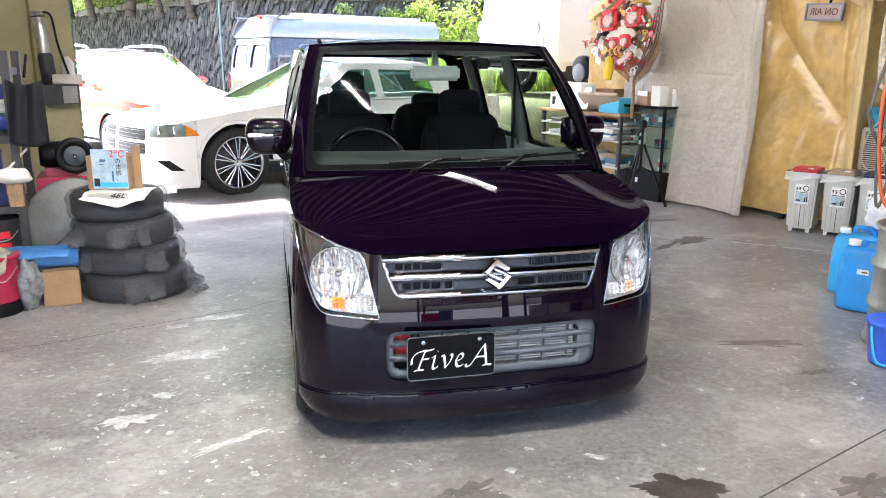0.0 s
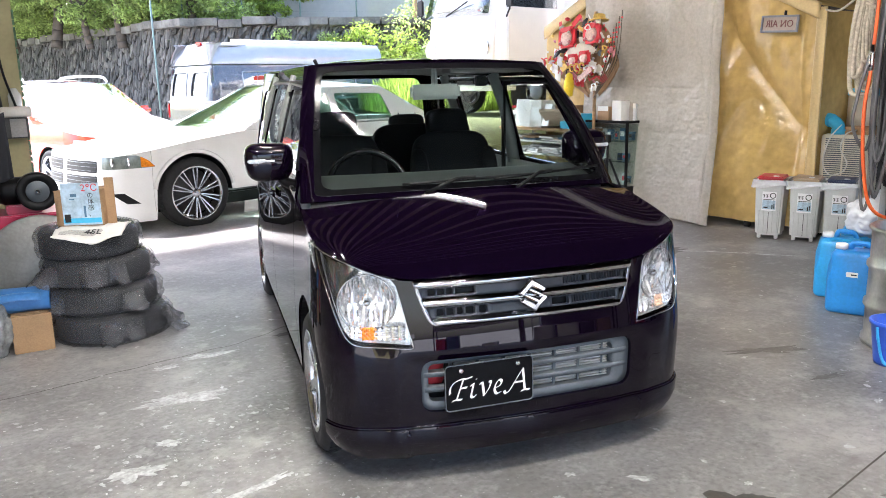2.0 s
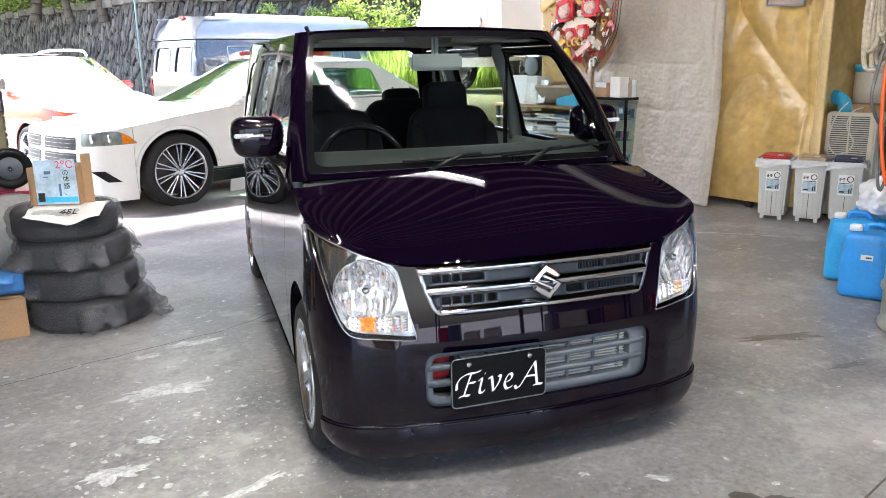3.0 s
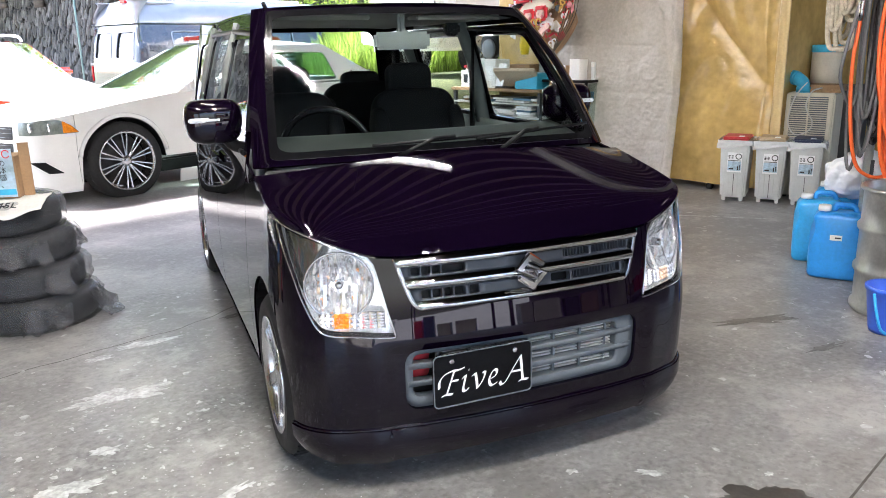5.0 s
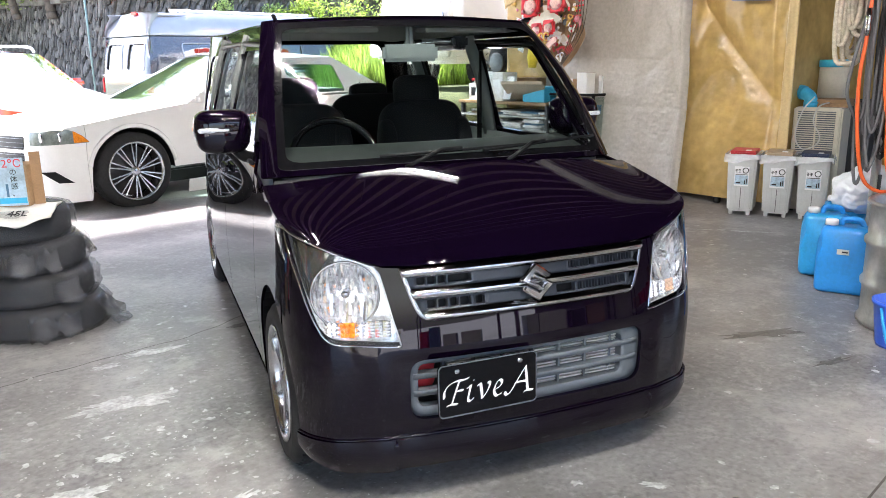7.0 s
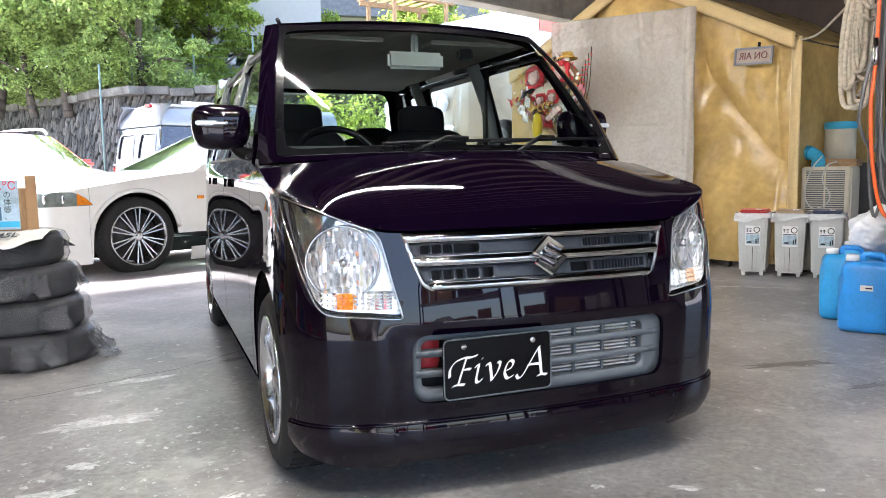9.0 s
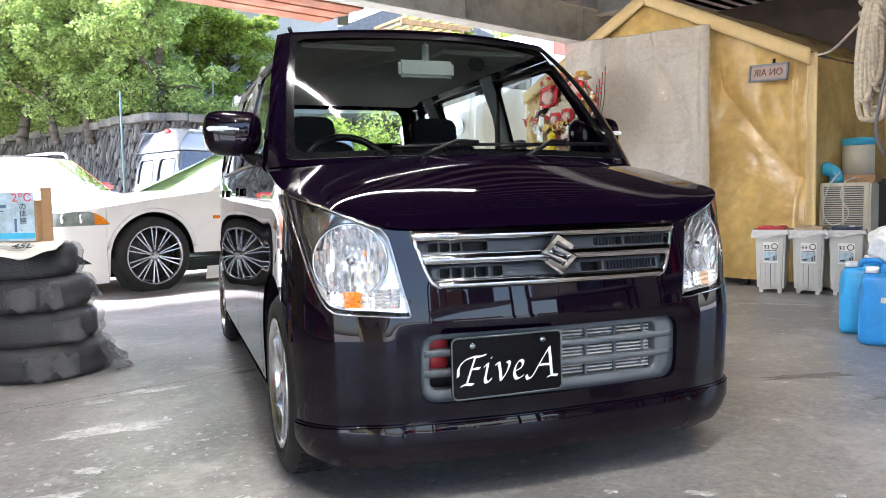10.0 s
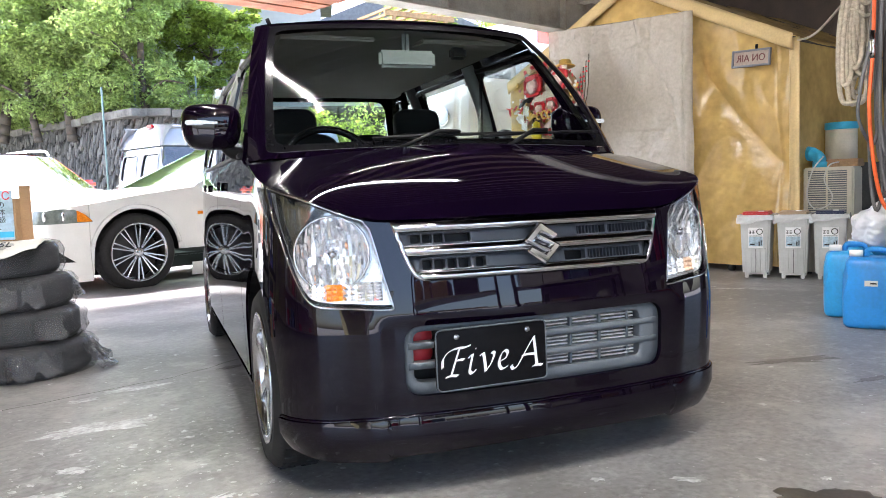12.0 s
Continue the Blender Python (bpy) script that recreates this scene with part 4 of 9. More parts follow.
    part("backing", panel(B, grille, step=0.03, flange=0, lift=-0.05), BLACK_PLASTIC, gr)
    slots = ((0.690, 0.724, ((-0.375, -0.345), (-0.340, -0.312), (-0.307, -0.280), (-0.275, -0.20), (0.14, 0.24), (0.25, 0.40))), (0.619, 0.656, ((-0.345, -0.315), (-0.310, -0.280), (-0.272, -0.245), (-0.240, -0.205), (-0.19, -0.16), (0.09, 0.16), (0.17, 0.36))))
    for z0, z1, cut in slots:
        k = 0.0 if z0 > 0.65 else 0.034
        face = [(-0.405 + k, z0 - 0.004), (0.405 - k, z0 - 0.004), (0.42 - k, z1 + 0.004), (-0.42 + k, z1 + 0.004)]
        holes = [rounded([(a, z0 + 0.005), (b, z0 + 0.005), (b, z1 - 0.005), (a, z1 - 0.005)], 0.004, 2) for a, b in cut]
        part("rib", panel(B, face, holes, step=0.02, flange=0.022, lift=-0.020, crisp=False), GRILLE_GREY, gr, "blue-grey grille panel with small openings")
        for a, b in cut:
            if b - a > 0.09:
                for m in np.arange(a + 0.012, b - 0.004, 0.012):
                    part("slat", panel(B, [(m - 0.0016, z0 + 0.004), (m + 0.0016, z0 + 0.004), (m + 0.0016, z1 - 0.004), (m - 0.0016, z1 - 0.004)], step=0.04, flange=0.012, lift=-0.03), GRILLE_GREY, gr)
    for z0, z1, w0, w1 in ((0.724, 0.7495, 0.421, 0.430), (0.659, 0.687, 0.389, 0.403), (0.594, 0.616, 0.345, 0.367)):
        poly = rounded([(-w0, z0), (w0, z0), (w1, z1), (-w1, z1)], 0.006)
        full = lambda s, z: (lambda p: (p[0], p[1] - 0.010 * (1 - (2 * (z - z0) / (z1 - z0) - 1) ** 2), p[2]))(B(s, z))
        part("chrome_bar", panel(full, poly, step=0.0062, flange=0.03, lift=0.001), CHROME, gr, "polished chrome bar")
    for sg in (1, -1):
        poly = edge_g + [(a - 0.013, b + 0.002) for a, b in edge_g[:-5]][::-1]
        part("chrome_side", panel(B, poly if sg > 0 else mirror_poly(poly), step=0.012, flange=0.02, lift=0.002, crisp=False), CHROME, gr)
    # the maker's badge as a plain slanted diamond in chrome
    em = bmesh.new()
    for poly in ([(-0.056, 0.008), (-0.004, 0.052), (0.05, 0.018), (0.036, 0.006), (-0.004, 0.026), (-0.026, 0.006), (0.03, -0.018), (0.02, -0.03)], [(0.056, -0.008), (0.004, -0.052), (-0.05, -0.018), (-0.036, -0.006), (0.004, -0.026), (0.026, -0.006), (-0.018, 0.012), (-0.012, 0.024)]):
        vs = [em.verts.new((x, 0, z)) for x, z in poly]
        f = em.faces.new(vs)
        r = bmesh.ops.extrude_face_region(em, geom=[f])
        bmesh.ops.translate(em, verts=[g for g in r["geom"] if isinstance(g, bmesh.types.BMVert)], vec=(0, 0.014, 0))
    bmesh.ops.recalc_face_normals(em, faces=em.faces)
    bmesh.ops.bevel(em, geom=em.edges[:], offset=0.0045, segments=1, affect="EDGES", clamp_overlap=True)
    bmesh.ops.transform(em, matrix=Matrix.Translation((0, 0.028, 0.678)) @ pose(0, 0, 0, -8, 0, 0) @ Matrix.Diagonal((1.04, 1.25, 1.15, 1)), verts=em.verts)
    part("badge", em, CHROME, gr, "chrome diamond badge")
    # lower mouth: grey surround, bars, uprights, radiator
    lm = new("lower_grille")
    lm.parent = car
    lm["label"] = "grey plastic lower grille"
    inner = rounded([(-0.385, 0.318), (0.335, 0.318), (0.335, 0.458), (-0.385, 0.458)], 0.025)
    part("surround", panel(B, mouth, [inner], step=0.03, flange=0.03, lift=-0.014, crisp=False), GREY_PLASTIC, lm)
    part("radiator", boxes((0, 0.16, 0.39, 0.76, 0.03, 0.2), bevel=0.003), DARK_STEEL, lm)
    for k in range(17):
        part("fin", boxes((0.02, 0.085, 0.307 + k * 0.0100, 0.60, 0.02, 0.0045), bevel=0), FIN, lm, "bright aluminium fin")
    for z0 in (0.418, 0.362):
        part("bar", panel(B, [(-0.40, z0 - 0.008), (0.40, z0 - 0.008), (0.40, z0 + 0.010), (-0.40, z0 + 0.010)], step=0.03, flange=0.03, lift=-0.012, crisp=False), GREY_PLASTIC, lm)
    for s in (-0.30, -0.2, -0.1, 0.0, 0.1, 0.2, 0.3):
        part("upright", panel(B, [(s - 0.004, 0.315), (s + 0.004, 0.315), (s + 0.004, 0.46), (s - 0.004, 0.46)], step=0.03, flange=0.02, lift=-0.03), GREY_PLASTIC, lm)
    for z0 in (0.435, 0.39):
        part("horn", lathe([(0.0, 0.0), (0.03, 0.0), (0.035, 0.01), (0.02, 0.02), (0.0, 0.02)], 16, axis="y", m=Matrix.Translation((-0.345, 0.10, z0))), RED_PLASTIC, lm, "red horn")
    # name plate in the number plate's place
    pl = new("name_plate")
    pl.parent = car
    pl["label"] = "black name plate with white script lettering"
    pl.matrix_local = pose(-0.178, 0.0, 0.386, -1.5, 0, 1.2)
    bd = bmesh.new()
    ol = rounded([(-0.165, -0.0825), (0.165, -0.0825), (0.165, 0.0825), (-0.165, 0.0825)], 0.018, 6)
    f = bd.faces.new([bd.verts.new((x, 0, z)) for x, z in ol])
    r = bmesh.ops.extrude_face_region(bd, geom=[f])
    bmesh.ops.translate(bd, verts=[g for g in r["geom"] if isinstance(g, bmesh.types.BMVert)], vec=(0, 0.006, 0))
    bmesh.ops.recalc_face_normals(bd, faces=bd.faces)
    part("board", bd, BLACK_GLOSS, pl)
    part("rim_bead", tube([(x * 0.99, -0.001, z * 0.985) for x, z in ol], 0.0022, 5, True), GREY_PLASTIC, pl)
    script(pl)
    for x in (-0.105, 0.105):
        part("bolt", lathe([(0.0, 0.0), (0.008, 0.0), (0.0085, 0.004), (0.0, 0.004)], 12, axis="y", m=Matrix.Translation((x, -0.005, 0.06))), ALLOY, pl)
    part("bracket", boxes((0, 0.03, 0, 0.2, 0.05, 0.03), bevel=0.003), BLACK_PLASTIC, pl)
    # headlamps
    for sg in (1, -1):
        flip = (lambda q: q) if sg > 0 else mirror_poly
        hl = new("headlamp")
        hl.parent = car
        hl["label"] = "clear headlamp with amber indicator"
        shrink = lambda k, cx=0.60, cz=0.66: [((a - cx) * k + cx, (b - cz) * k + cz) for a, b in lamp]
        part("lens", panel(B, flip(lamp), step=0.03, flange=0, lift=0.0), LENS, hl).visible_shadow = False
        part("bowl", panel(lambda s, z: (lambda p, q: tuple(Vector(p) * 0.0 + Vector((p[0] * 0.93, p[1] + 0.075, p[2] * 0.995 + 0.003))))(B(s, z), 0), flip(shrink(1.0)), step=0.03, flange=-0.07), REFLECTOR, hl, "silver lamp bowl")
        c = Vector(B(sg * 0.60, 0.675))
        dirn = Vector((sg * 0.35, -0.93, 0.05)).normalized()
        mm = Matrix.Translation(c - dirn * 0.052) @ dirn.to_track_quat("Z", "Y").to_matrix().to_4x4()
        part("reflector", facet_bowl(mm, 0.100, 5), FACET, hl, "clear faceted mirror bowl")
        part("bulb", lathe([(0.0, 0.02), (0.012, 0.015), (0.014, -0.01), (0.0, -0.02)], 16, m=mm), CHROME, hl)
        part("lamp_ring", tube([mm @ Vector((0.100 * math.cos(a), 0.100 * math.sin(a), 0.024)) for a in np.linspace(0, 2 * math.pi, 36, endpoint=False)], 0.004, 6, True), CHROME, hl)
        part("indicator_mirror", cells(B, sg, 0.528, 0.560, 0.548, 0.592, 2, 3, -0.028, 0.010), FACET, hl)
        part("indicator", cells(B, sg, 0.562, 0.606, 0.548, 0.592, 3, 3, -0.03, 0.012), AMBER if sg < 0 else AMBER_PALE, hl, "amber indicator")
        part("corner_lamp", cells(B, sg, 0.608, 0.658, 0.554, 0.594, 3, 3, -0.03, 0.008), FACET, hl)
        part("side_lamp", cells(B, sg, 0.455, 0.526, 0.545, 0.596, 3, 6, -0.03, 0.006), FACET, hl)
        part("upper_cover", panel(B, flip([(0.858, 0.850), (0.78, 0.838), (0.72, 0.824), (0.65, 0.803), (0.70, 0.74), (0.735, 0.66), (0.75, 0.675), (0.815, 0.77)]), step=0.03, flange=0.0, lift=-0.02), LAMP_GREY, hl)
        part("lamp_rim", tube([Vector(B(sg * a, b)) for a, b in dense(lamp, 0.02)], 0.0032, 6, True), CHROME, hl)
        # door mirror
        mr = new("door_mirror")
        mr.parent = car
        x0 = -0.79 if sg < 0 else 0.725
        body = bmesh.new()
        bmesh.ops.create_uvsphere(body, u_segments=28, v_segments=18, radius=1.0)
        for v in body.verts:
            p = v.co
            g = lambda t, n: math.copysign(abs(t) ** n, t)
            v.co = Vector((g(p.x, 0.5) * 0.105, g(p.y, 0.7) * 0.075, g(p.z, 0.55) * 0.082))
            if v.co.z < 0:
                v.co.x *= 1 + 0.12 * v.co.z / 0.08
        bmesh.ops.transform(body, matrix=Matrix.Translation((x0, 1.06, 1.087)), verts=body.verts)
        part("cap", body, PAINT, mr, "plum-black mirror cap", smooth=True)
        part("blinker", boxes((x0 + sg * 0.036, 1.06 - 0.071, 1.098, 0.115, 0.014, 0.017), bevel=0.004), LENS_WHITE, mr, "clear strip of the mirror indicator")
        part("foot", tube(spline([(x0 - sg * 0.04, 1.06, 1.03), (x0 - sg * 0.07, 1.05, 0.995), (sg * 0.68, 1.02, 0.985)], 5), 0.024, 10), BLACK_PLASTIC, mr)
        part("glass", boxes((x0, 1.127, 1.087, 0.17, 0.006, 0.12), bevel=0.002), CHROME, mr)
    # floor pan and cabin
    part("underbody", boxes((0, 1.75, 0.24, 1.3, 3.0, 0.1), (0, 0.3, 0.3, 0.9, 0.3, 0.2), (0, 0.55, 0.5, 0.9, 0.5, 0.5), bevel=0.01), BLACK_PLASTIC, car)
    part("dashboard", grid(lambda a, b: ((a - 0.5) * 1.26, 0.66 + 0.42 * b + 0.05 * (2 * a - 1) ** 2, 0.945 + 0.075 * b + 0.02 * math.sin(math.pi * b) - (0.25 * max(0, b - 0.85) / 0.15)), 24, 14, 0.02), DASH, car, "dark grey dashboard", smooth=True)
    sw = new("steering_wheel")
    sw.parent = car
    mm = Matrix.Translation((-0.33, 1.18, 0.93)) @ pose(0, 0, 0, 62, 0, 0)
    part("ring", tube([mm @ Vector((0.185 * math.cos(a), 0.185 * math.sin(a), 0)) for a in np.linspace(0, 2 * math.pi, 40, endpoint=False)], 0.015, 8, True), BLACK_GLOSS, sw)
    hubm = boxes((0, 0, -0.01, 0.16, 0.1, 0.05), (0, 0, 0, 0.34, 0.03, 0.02), bevel=0.01)
    bmesh.ops.transform(hubm, matrix=mm, verts=hubm.verts)
    part("boss", hubm, BLACK_PLASTIC, sw)
    for x, y, wd in ((-0.33, 1.62, 0.5), (0.33, 1.62, 0.5), (-0.33, 2.55, 0.58), (0.33, 2.55, 0.58)):
        st = new("seat")
        st.parent = car
        part("cushion", pad(x, y, 0.52, wd, 0.52, 0.18, 0), SEAT_CLOTH, st, smooth=True)
        part("backrest", pad(x, y + 0.30, 0.83, wd * 0.94, 0.16, 0.60, -13), SEAT_CLOTH, st, smooth=True)
        part("headrest", pad(x, y + 0.41, 1.165 if y < 2 else 1.12, 0.25, 0.10, 0.18 if y < 2 else 0.14, -8, 0.5), SEAT_CLOTH, st, smooth=True)
        for sx in (-1, 1):
            part("bolster", pad(x + sx * wd * 0.42, y + 0.25, 0.80, 0.10, 0.13, 0.48, -13, 0.6), SEAT_CLOTH, st, smooth=True)
        part("post", tube([(x - 0.06, y + 0.37, 1.05), (x - 0.06, y + 0.39, 1.2)], 0.006, 6), CHROME, st)
        part("post", tube([(x + 0.06, y + 0.37, 1.05), (x + 0.06, y + 0.39, 1.2)], 0.006, 6), CHROME, st)
    for sg in (1, -1):
        part("door_card", grid(lambda a, b: (sg * (0.665 - 0.01 * b), 0.80 + 2.35 * a, 0.21 + 0.76 * b), 10, 6, 0.02), TRIM_GREY, car)
        for y in (1.80, 2.72):
            part("pillar_trim", tube([(sg * 0.665, y, 0.95), (sg * 0.62, y + 0.02, 1.25), (sg * 0.55, y + 0.03, 1.45)], 0.035, 8), TRIM_GREY, car)
        part("seat_belt", boxes((sg * 0.60, 1.80, 1.1, 0.012, 0.04, 0.55), bevel=0.002), BLACK_PLASTIC, car)
        part("sun_visor", boxes((sg * 0.3, 1.32, 1.46, 0.4, 0.14, 0.02), bevel=0.008), HEADLINER, car)
    part("rear_view_mirror", boxes((0.0, 1.16, 1.365, 0.24, 0.035, 0.070), (0, 1.17, 1.43, 0.03, 0.03, 0.1), bevel=0.012), TRIM_GREY, car, "grey inside mirror")
    part("dash_camera", boxes((0.26, 1.25, 1.41, 0.07, 0.04, 0.05), bevel=0.01), BLACK_PLASTIC, car)
    # roof aerial
    part("aerial", tube([(-0.53, 1.24, 1.49), (-0.545, 1.22, 1.515)], 0.009, 6), BLACK_PLASTIC, car)
    w = alloy_wheel(car)
    place_wheels(car, w, 0.645, 0.515, 2.915, 0.278)
    return car


LENS_WHITE = mat("clear_strip", (0.6, 0.62, 0.65), 0.15, vary=0.2, scale=150, bump=0.3)


def script(pl):
    """White slanted lettering on the plate."""
    strokes = (
        [(-0.148, -0.018), (-0.146, 0.004), (-0.130, 0.022), (-0.105, 0.030), (-0.085, 0.030), (-0.066, 0.034)],
        [(-0.098, 0.029), (-0.106, 0.008), (-0.116, -0.018), (-0.124, -0.040)],
        [(-0.140, -0.044), (-0.124, -0.041), (-0.106, -0.043)],
        [(-0.112, -0.004), (-0.098, -0.001), (-0.086, -0.002)],
        [(-0.074, 0.000), (-0.062, 0.008), (-0.066, -0.012), (-0.071, -0.034), (-0.064, -0.041), (-0.052, -0.032)],
        [(-0.052, 0.023), (-0.050, 0.024)],
        [(-0.040, 0.002), (-0.030, 0.008), (-0.026, -0.012), (-0.024, -0.040)],
        [(-0.024, -0.040), (-0.006, -0.018), (0.003, 0.004), (-0.004, 0.009)],
        [(0.022, -0.018), (0.038, -0.010), (0.043, 0.003), (0.034, 0.009), (0.022, -0.004), (0.016, -0.024), (0.024, -0.040), (0.042, -0.034)],
        [(0.052, -0.034), (0.058, -0.044), (0.072, -0.036), (0.092, -0.008), (0.116, 0.026), (0.126, 0.038)],
        [(0.124, 0.038), (0.127, 0.010), (0.129, -0.018), (0.131, -0.040)],
        [(0.118, -0.044), (0.132, -0.041), (0.148, -0.043)],
        [(0.088, -0.010), (0.108, -0.009), (0.128, -0.010)])
    nib = Vector((math.cos(radians(38)), 0, math.sin(radians(38)))) * 0.0052
    for k, st in enumerate(strokes):
        q = [Vector((x, -0.0035, z)) for x, z in spline(st, 7)]
        bm = bmesh.new()
        for off, d in ((Vector((0, 0, 0)), nib), (Vector((0, -0.0002, 0)), Vector((-nib.z, 0, nib.x)) * 0.28)):
            a_ = [bm.verts.new(p + d + off) for p in q]
            b_ = [bm.verts.new(p - d + off) for p in q]
            for i in range(len(q) - 1):
                bm.faces.new((a_[i], a_[i + 1], b_[i + 1], b_[i]))
        part("letter_stroke", bm, WHITE, pl)


kei_wagon()


# ---------------------------------------------------------------- the other vehicles
def simple_car(name, label, at, turn, B, seam, cowl, wtop, rtop, rbase, windows, wheels, paint, roof_paint=None, pane=PANE, hood_bulge=0.03, roof_bulge=0.05, low=0.18, spokes=(10, True), hood_paint=None):
    """A car from its skin: nose, sides with wheel arches, hood, pillars with windows, roof and tail. Heights along the seam between hood and skin are (y, z)."""
    car = thing(name, label, "car", at, turn)
    sy, L = B.at_y, B.length
    roof_paint = roof_paint or paint
    yf, yr, r, xs = wheels
    zb = cowl[1]
    sh = lambda s: float(np.interp(B(abs(s), 0.5)[1], [p[0] for p in seam], [p[1] for p in seam]))

    def arch(yc):
        k = r * 1.13
        return [(sy(yc) + k * math.cos(a), r + k * math.sin(a)) for a in np.linspace(math.pi, 0, 18)]
    af, ar = arch(yf), arch(yr)
    sf = af[0][0] - 0.03
    nose = [(-sf, low), (sf, low)] + [(s, sh(s)) for s in np.linspace(sf, -sf, 40)]
    body = part("nose", panel(B, nose, step=0.06, flange=0.02), paint, car)
    for sg in (1, -1):
        flip = (lambda q: q) if sg > 0 else mirror_poly
        se = sy(B.q[-1, 1] - 0.35)
        side = [(sf + 0.004, low)] + [p for p in af if p[1] > low] + [p for p in ar if p[1] > low] + [(se, low), (se, zb)] + [(s, sh(s) if B(s, 0.5)[1] < cowl[0] else zb) for s in np.linspace(se, sf + 0.004, 30)]
        part("side_panel", panel(B, flip(side), step=0.07, flange=0.02), paint, car)
        up = [(sy(cowl[0]), zb + 0.003), (sy(rbase[0]), max(zb, rbase[1]) + 0.003), (sy(rtop[0]), rtop[1]), (sy(wtop[0]), wtop[1])]
        ws = [rounded([(sy(y), z) for y, z in w], 0.05) for w in windows]
        part("pillar_panel", panel(B, flip(up), [flip(w) for w in ws], step=0.07, flange=0.02), roof_paint if roof_paint is not paint and not windows else paint, car)
        for w in ws:
            part("window", panel(B, flip(w), step=0.09, flange=0, lift=-0.01), pane, car)
        for y in (yf, yr):
            aa = arch(y)
            well = bmesh.new()
            a_ = [well.verts.new(tuple(c * k for c, k in zip(B(sg * s, z), (0.99, 1, 1)))) for s, z in aa]
            b_ = [well.verts.new(tuple(c * k for c, k in zip(B(sg * s, z), (0.6, 1, 1)))) for s, z in aa]
            for i in range(len(aa) - 1):
                well.faces.new((a_[i], a_[i + 1], b_[i + 1], b_[i]))
            well.faces.new(b_)
            part("wheel_well", well, BLACK_PLASTIC, car)
    se = sy(B.q[-1, 1] - 0.35)
    tz = max(zb, rbase[1])
    part("tail", panel(lambda s, z: B(s, z) if s <= L else B(-(2 * L - s), z), [(se + 0.004, low), (2 * L - se - 0.004, low), (2 * L - se - 0.004, zb), (se + 0.004, zb)], step=0.08, flange=0.02), paint, car)
    # hood
    nf = line([B(s, sh(s)) for s in np.linspace(-0.6 * sf, 0.6 * sf, 15)])
    sd = [B(s, sh(s)) for s in np.linspace(0.6 * sf, sy(cowl[0]), 14)]
    e = sd[-1]
    rear = line([(-e[0], e[1], e[2]), (-0.5 * e[0], e[1] - 0.13, e[2] + 0.02), (0, e[1] - 0.18, e[2] + 0.025), (0.5 * e[0], e[1] - 0.13, e[2] + 0.02), e])
    hf = coons(nf, rear, line([(-x, y, z) for x, y, z in sd]), line(sd))
    part("hood", grid(lambda a, b: (lambda p: (p[0], p[1], p[2] + hood_bulge * math.sin(math.pi * b ** 0.7) * (4 * a * (1 - a)) ** 0.6))(hf(a, b)), 30, 18), hood_paint or paint, car, smooth=True)
    # windscreen, roof, rear window
    wt = B(sy(wtop[0]), wtop[1])
    top = line([(-wt[0], wt[1], wt[2]), (-0.5 * wt[0], wt[1] - 0.10, wt[2] + 0.02), (0, wt[1] - 0.14, wt[2] + 0.03), (0.5 * wt[0], wt[1] - 0.10, wt[2] + 0.02), wt])
    part("windscreen", grid(lambda a, b: tuple(Vector(rear(a)) * (1 - b) + Vector(top(a)) * b), 16, 6), pane, car, smooth=True)
    rt = [B(s, wtop[1] + (rtop[1] - wtop[1]) * k) for k, s in zip(np.linspace(0, 1, 8), np.linspace(sy(wtop[0]), sy(rtop[0]), 8))]
    re = rt[-1]
    rtl = line([(-re[0], re[1], re[2]), (0, re[1] + 0.06, re[2] + 0.02), re])
    rf = coons(top, rtl, line([(-x, y, z) for x, y, z in rt]), line(rt))
    part("roof", grid(lambda a, b: (lambda p: (p[0], p[1], p[2] + roof_bulge * (4 * a * (1 - a)) ** 0.6 * math.sin(math.pi * (0.08 + 0.85 * b))))(rf(a, b)), 20, 16), roof_paint, car, smooth=True)
    rb = B(sy(rbase[0]), tz)
    rbl = line([(-rb[0], rb[1], rb[2]), (0, rb[1] + 0.08, rb[2]), rb])
    part("rear_window", grid(lambda a, b: tuple(Vector(rtl(a)) * (1 - b) + Vector(rbl(a)) * b), 12, 4), pane, car, smooth=True)
    tl = [B(s, zb) if s <= L else B(-(2 * L - s), zb) for s in np.linspace(se, 2 * L - se, 9)]
    tl = sorted(tl, key=lambda p: p[0])
    part("deck", grid(lambda a, b: tuple(Vector(rbl(a)) * (1 - b) + Vector(line(tl)(a)) * b), 12, 4), paint, car, smooth=True)
    part("underbody", boxes((0, (yf + yr) / 2, low + 0.08, xs * 1.3, yr - yf + 1.2, 0.14), bevel=0.02), BLACK_PLASTIC, car)
    part("cabin", boxes((0, cowl[0] + 1.0, zb - 0.22, xs * 1.5, 1.8, 0.3), (0, cowl[0] + 1.2, zb + 0.08, xs * 1.2, 0.2, 0.5), bevel=0.05), SEAT_CLOTH, car)
    w = alloy_wheel(car, r, 0.235, r * 0.745, spokes[0], spokes[1])
    place_wheels(car, w, xs, yf, yr, r)
    return car


def on_skin(B, poly, material, parent, name, lift=0.006, label="", step=0.04):
    return part(name, panel(B, poly, step=step, flange=0.012, lift=lift), material, parent, label)


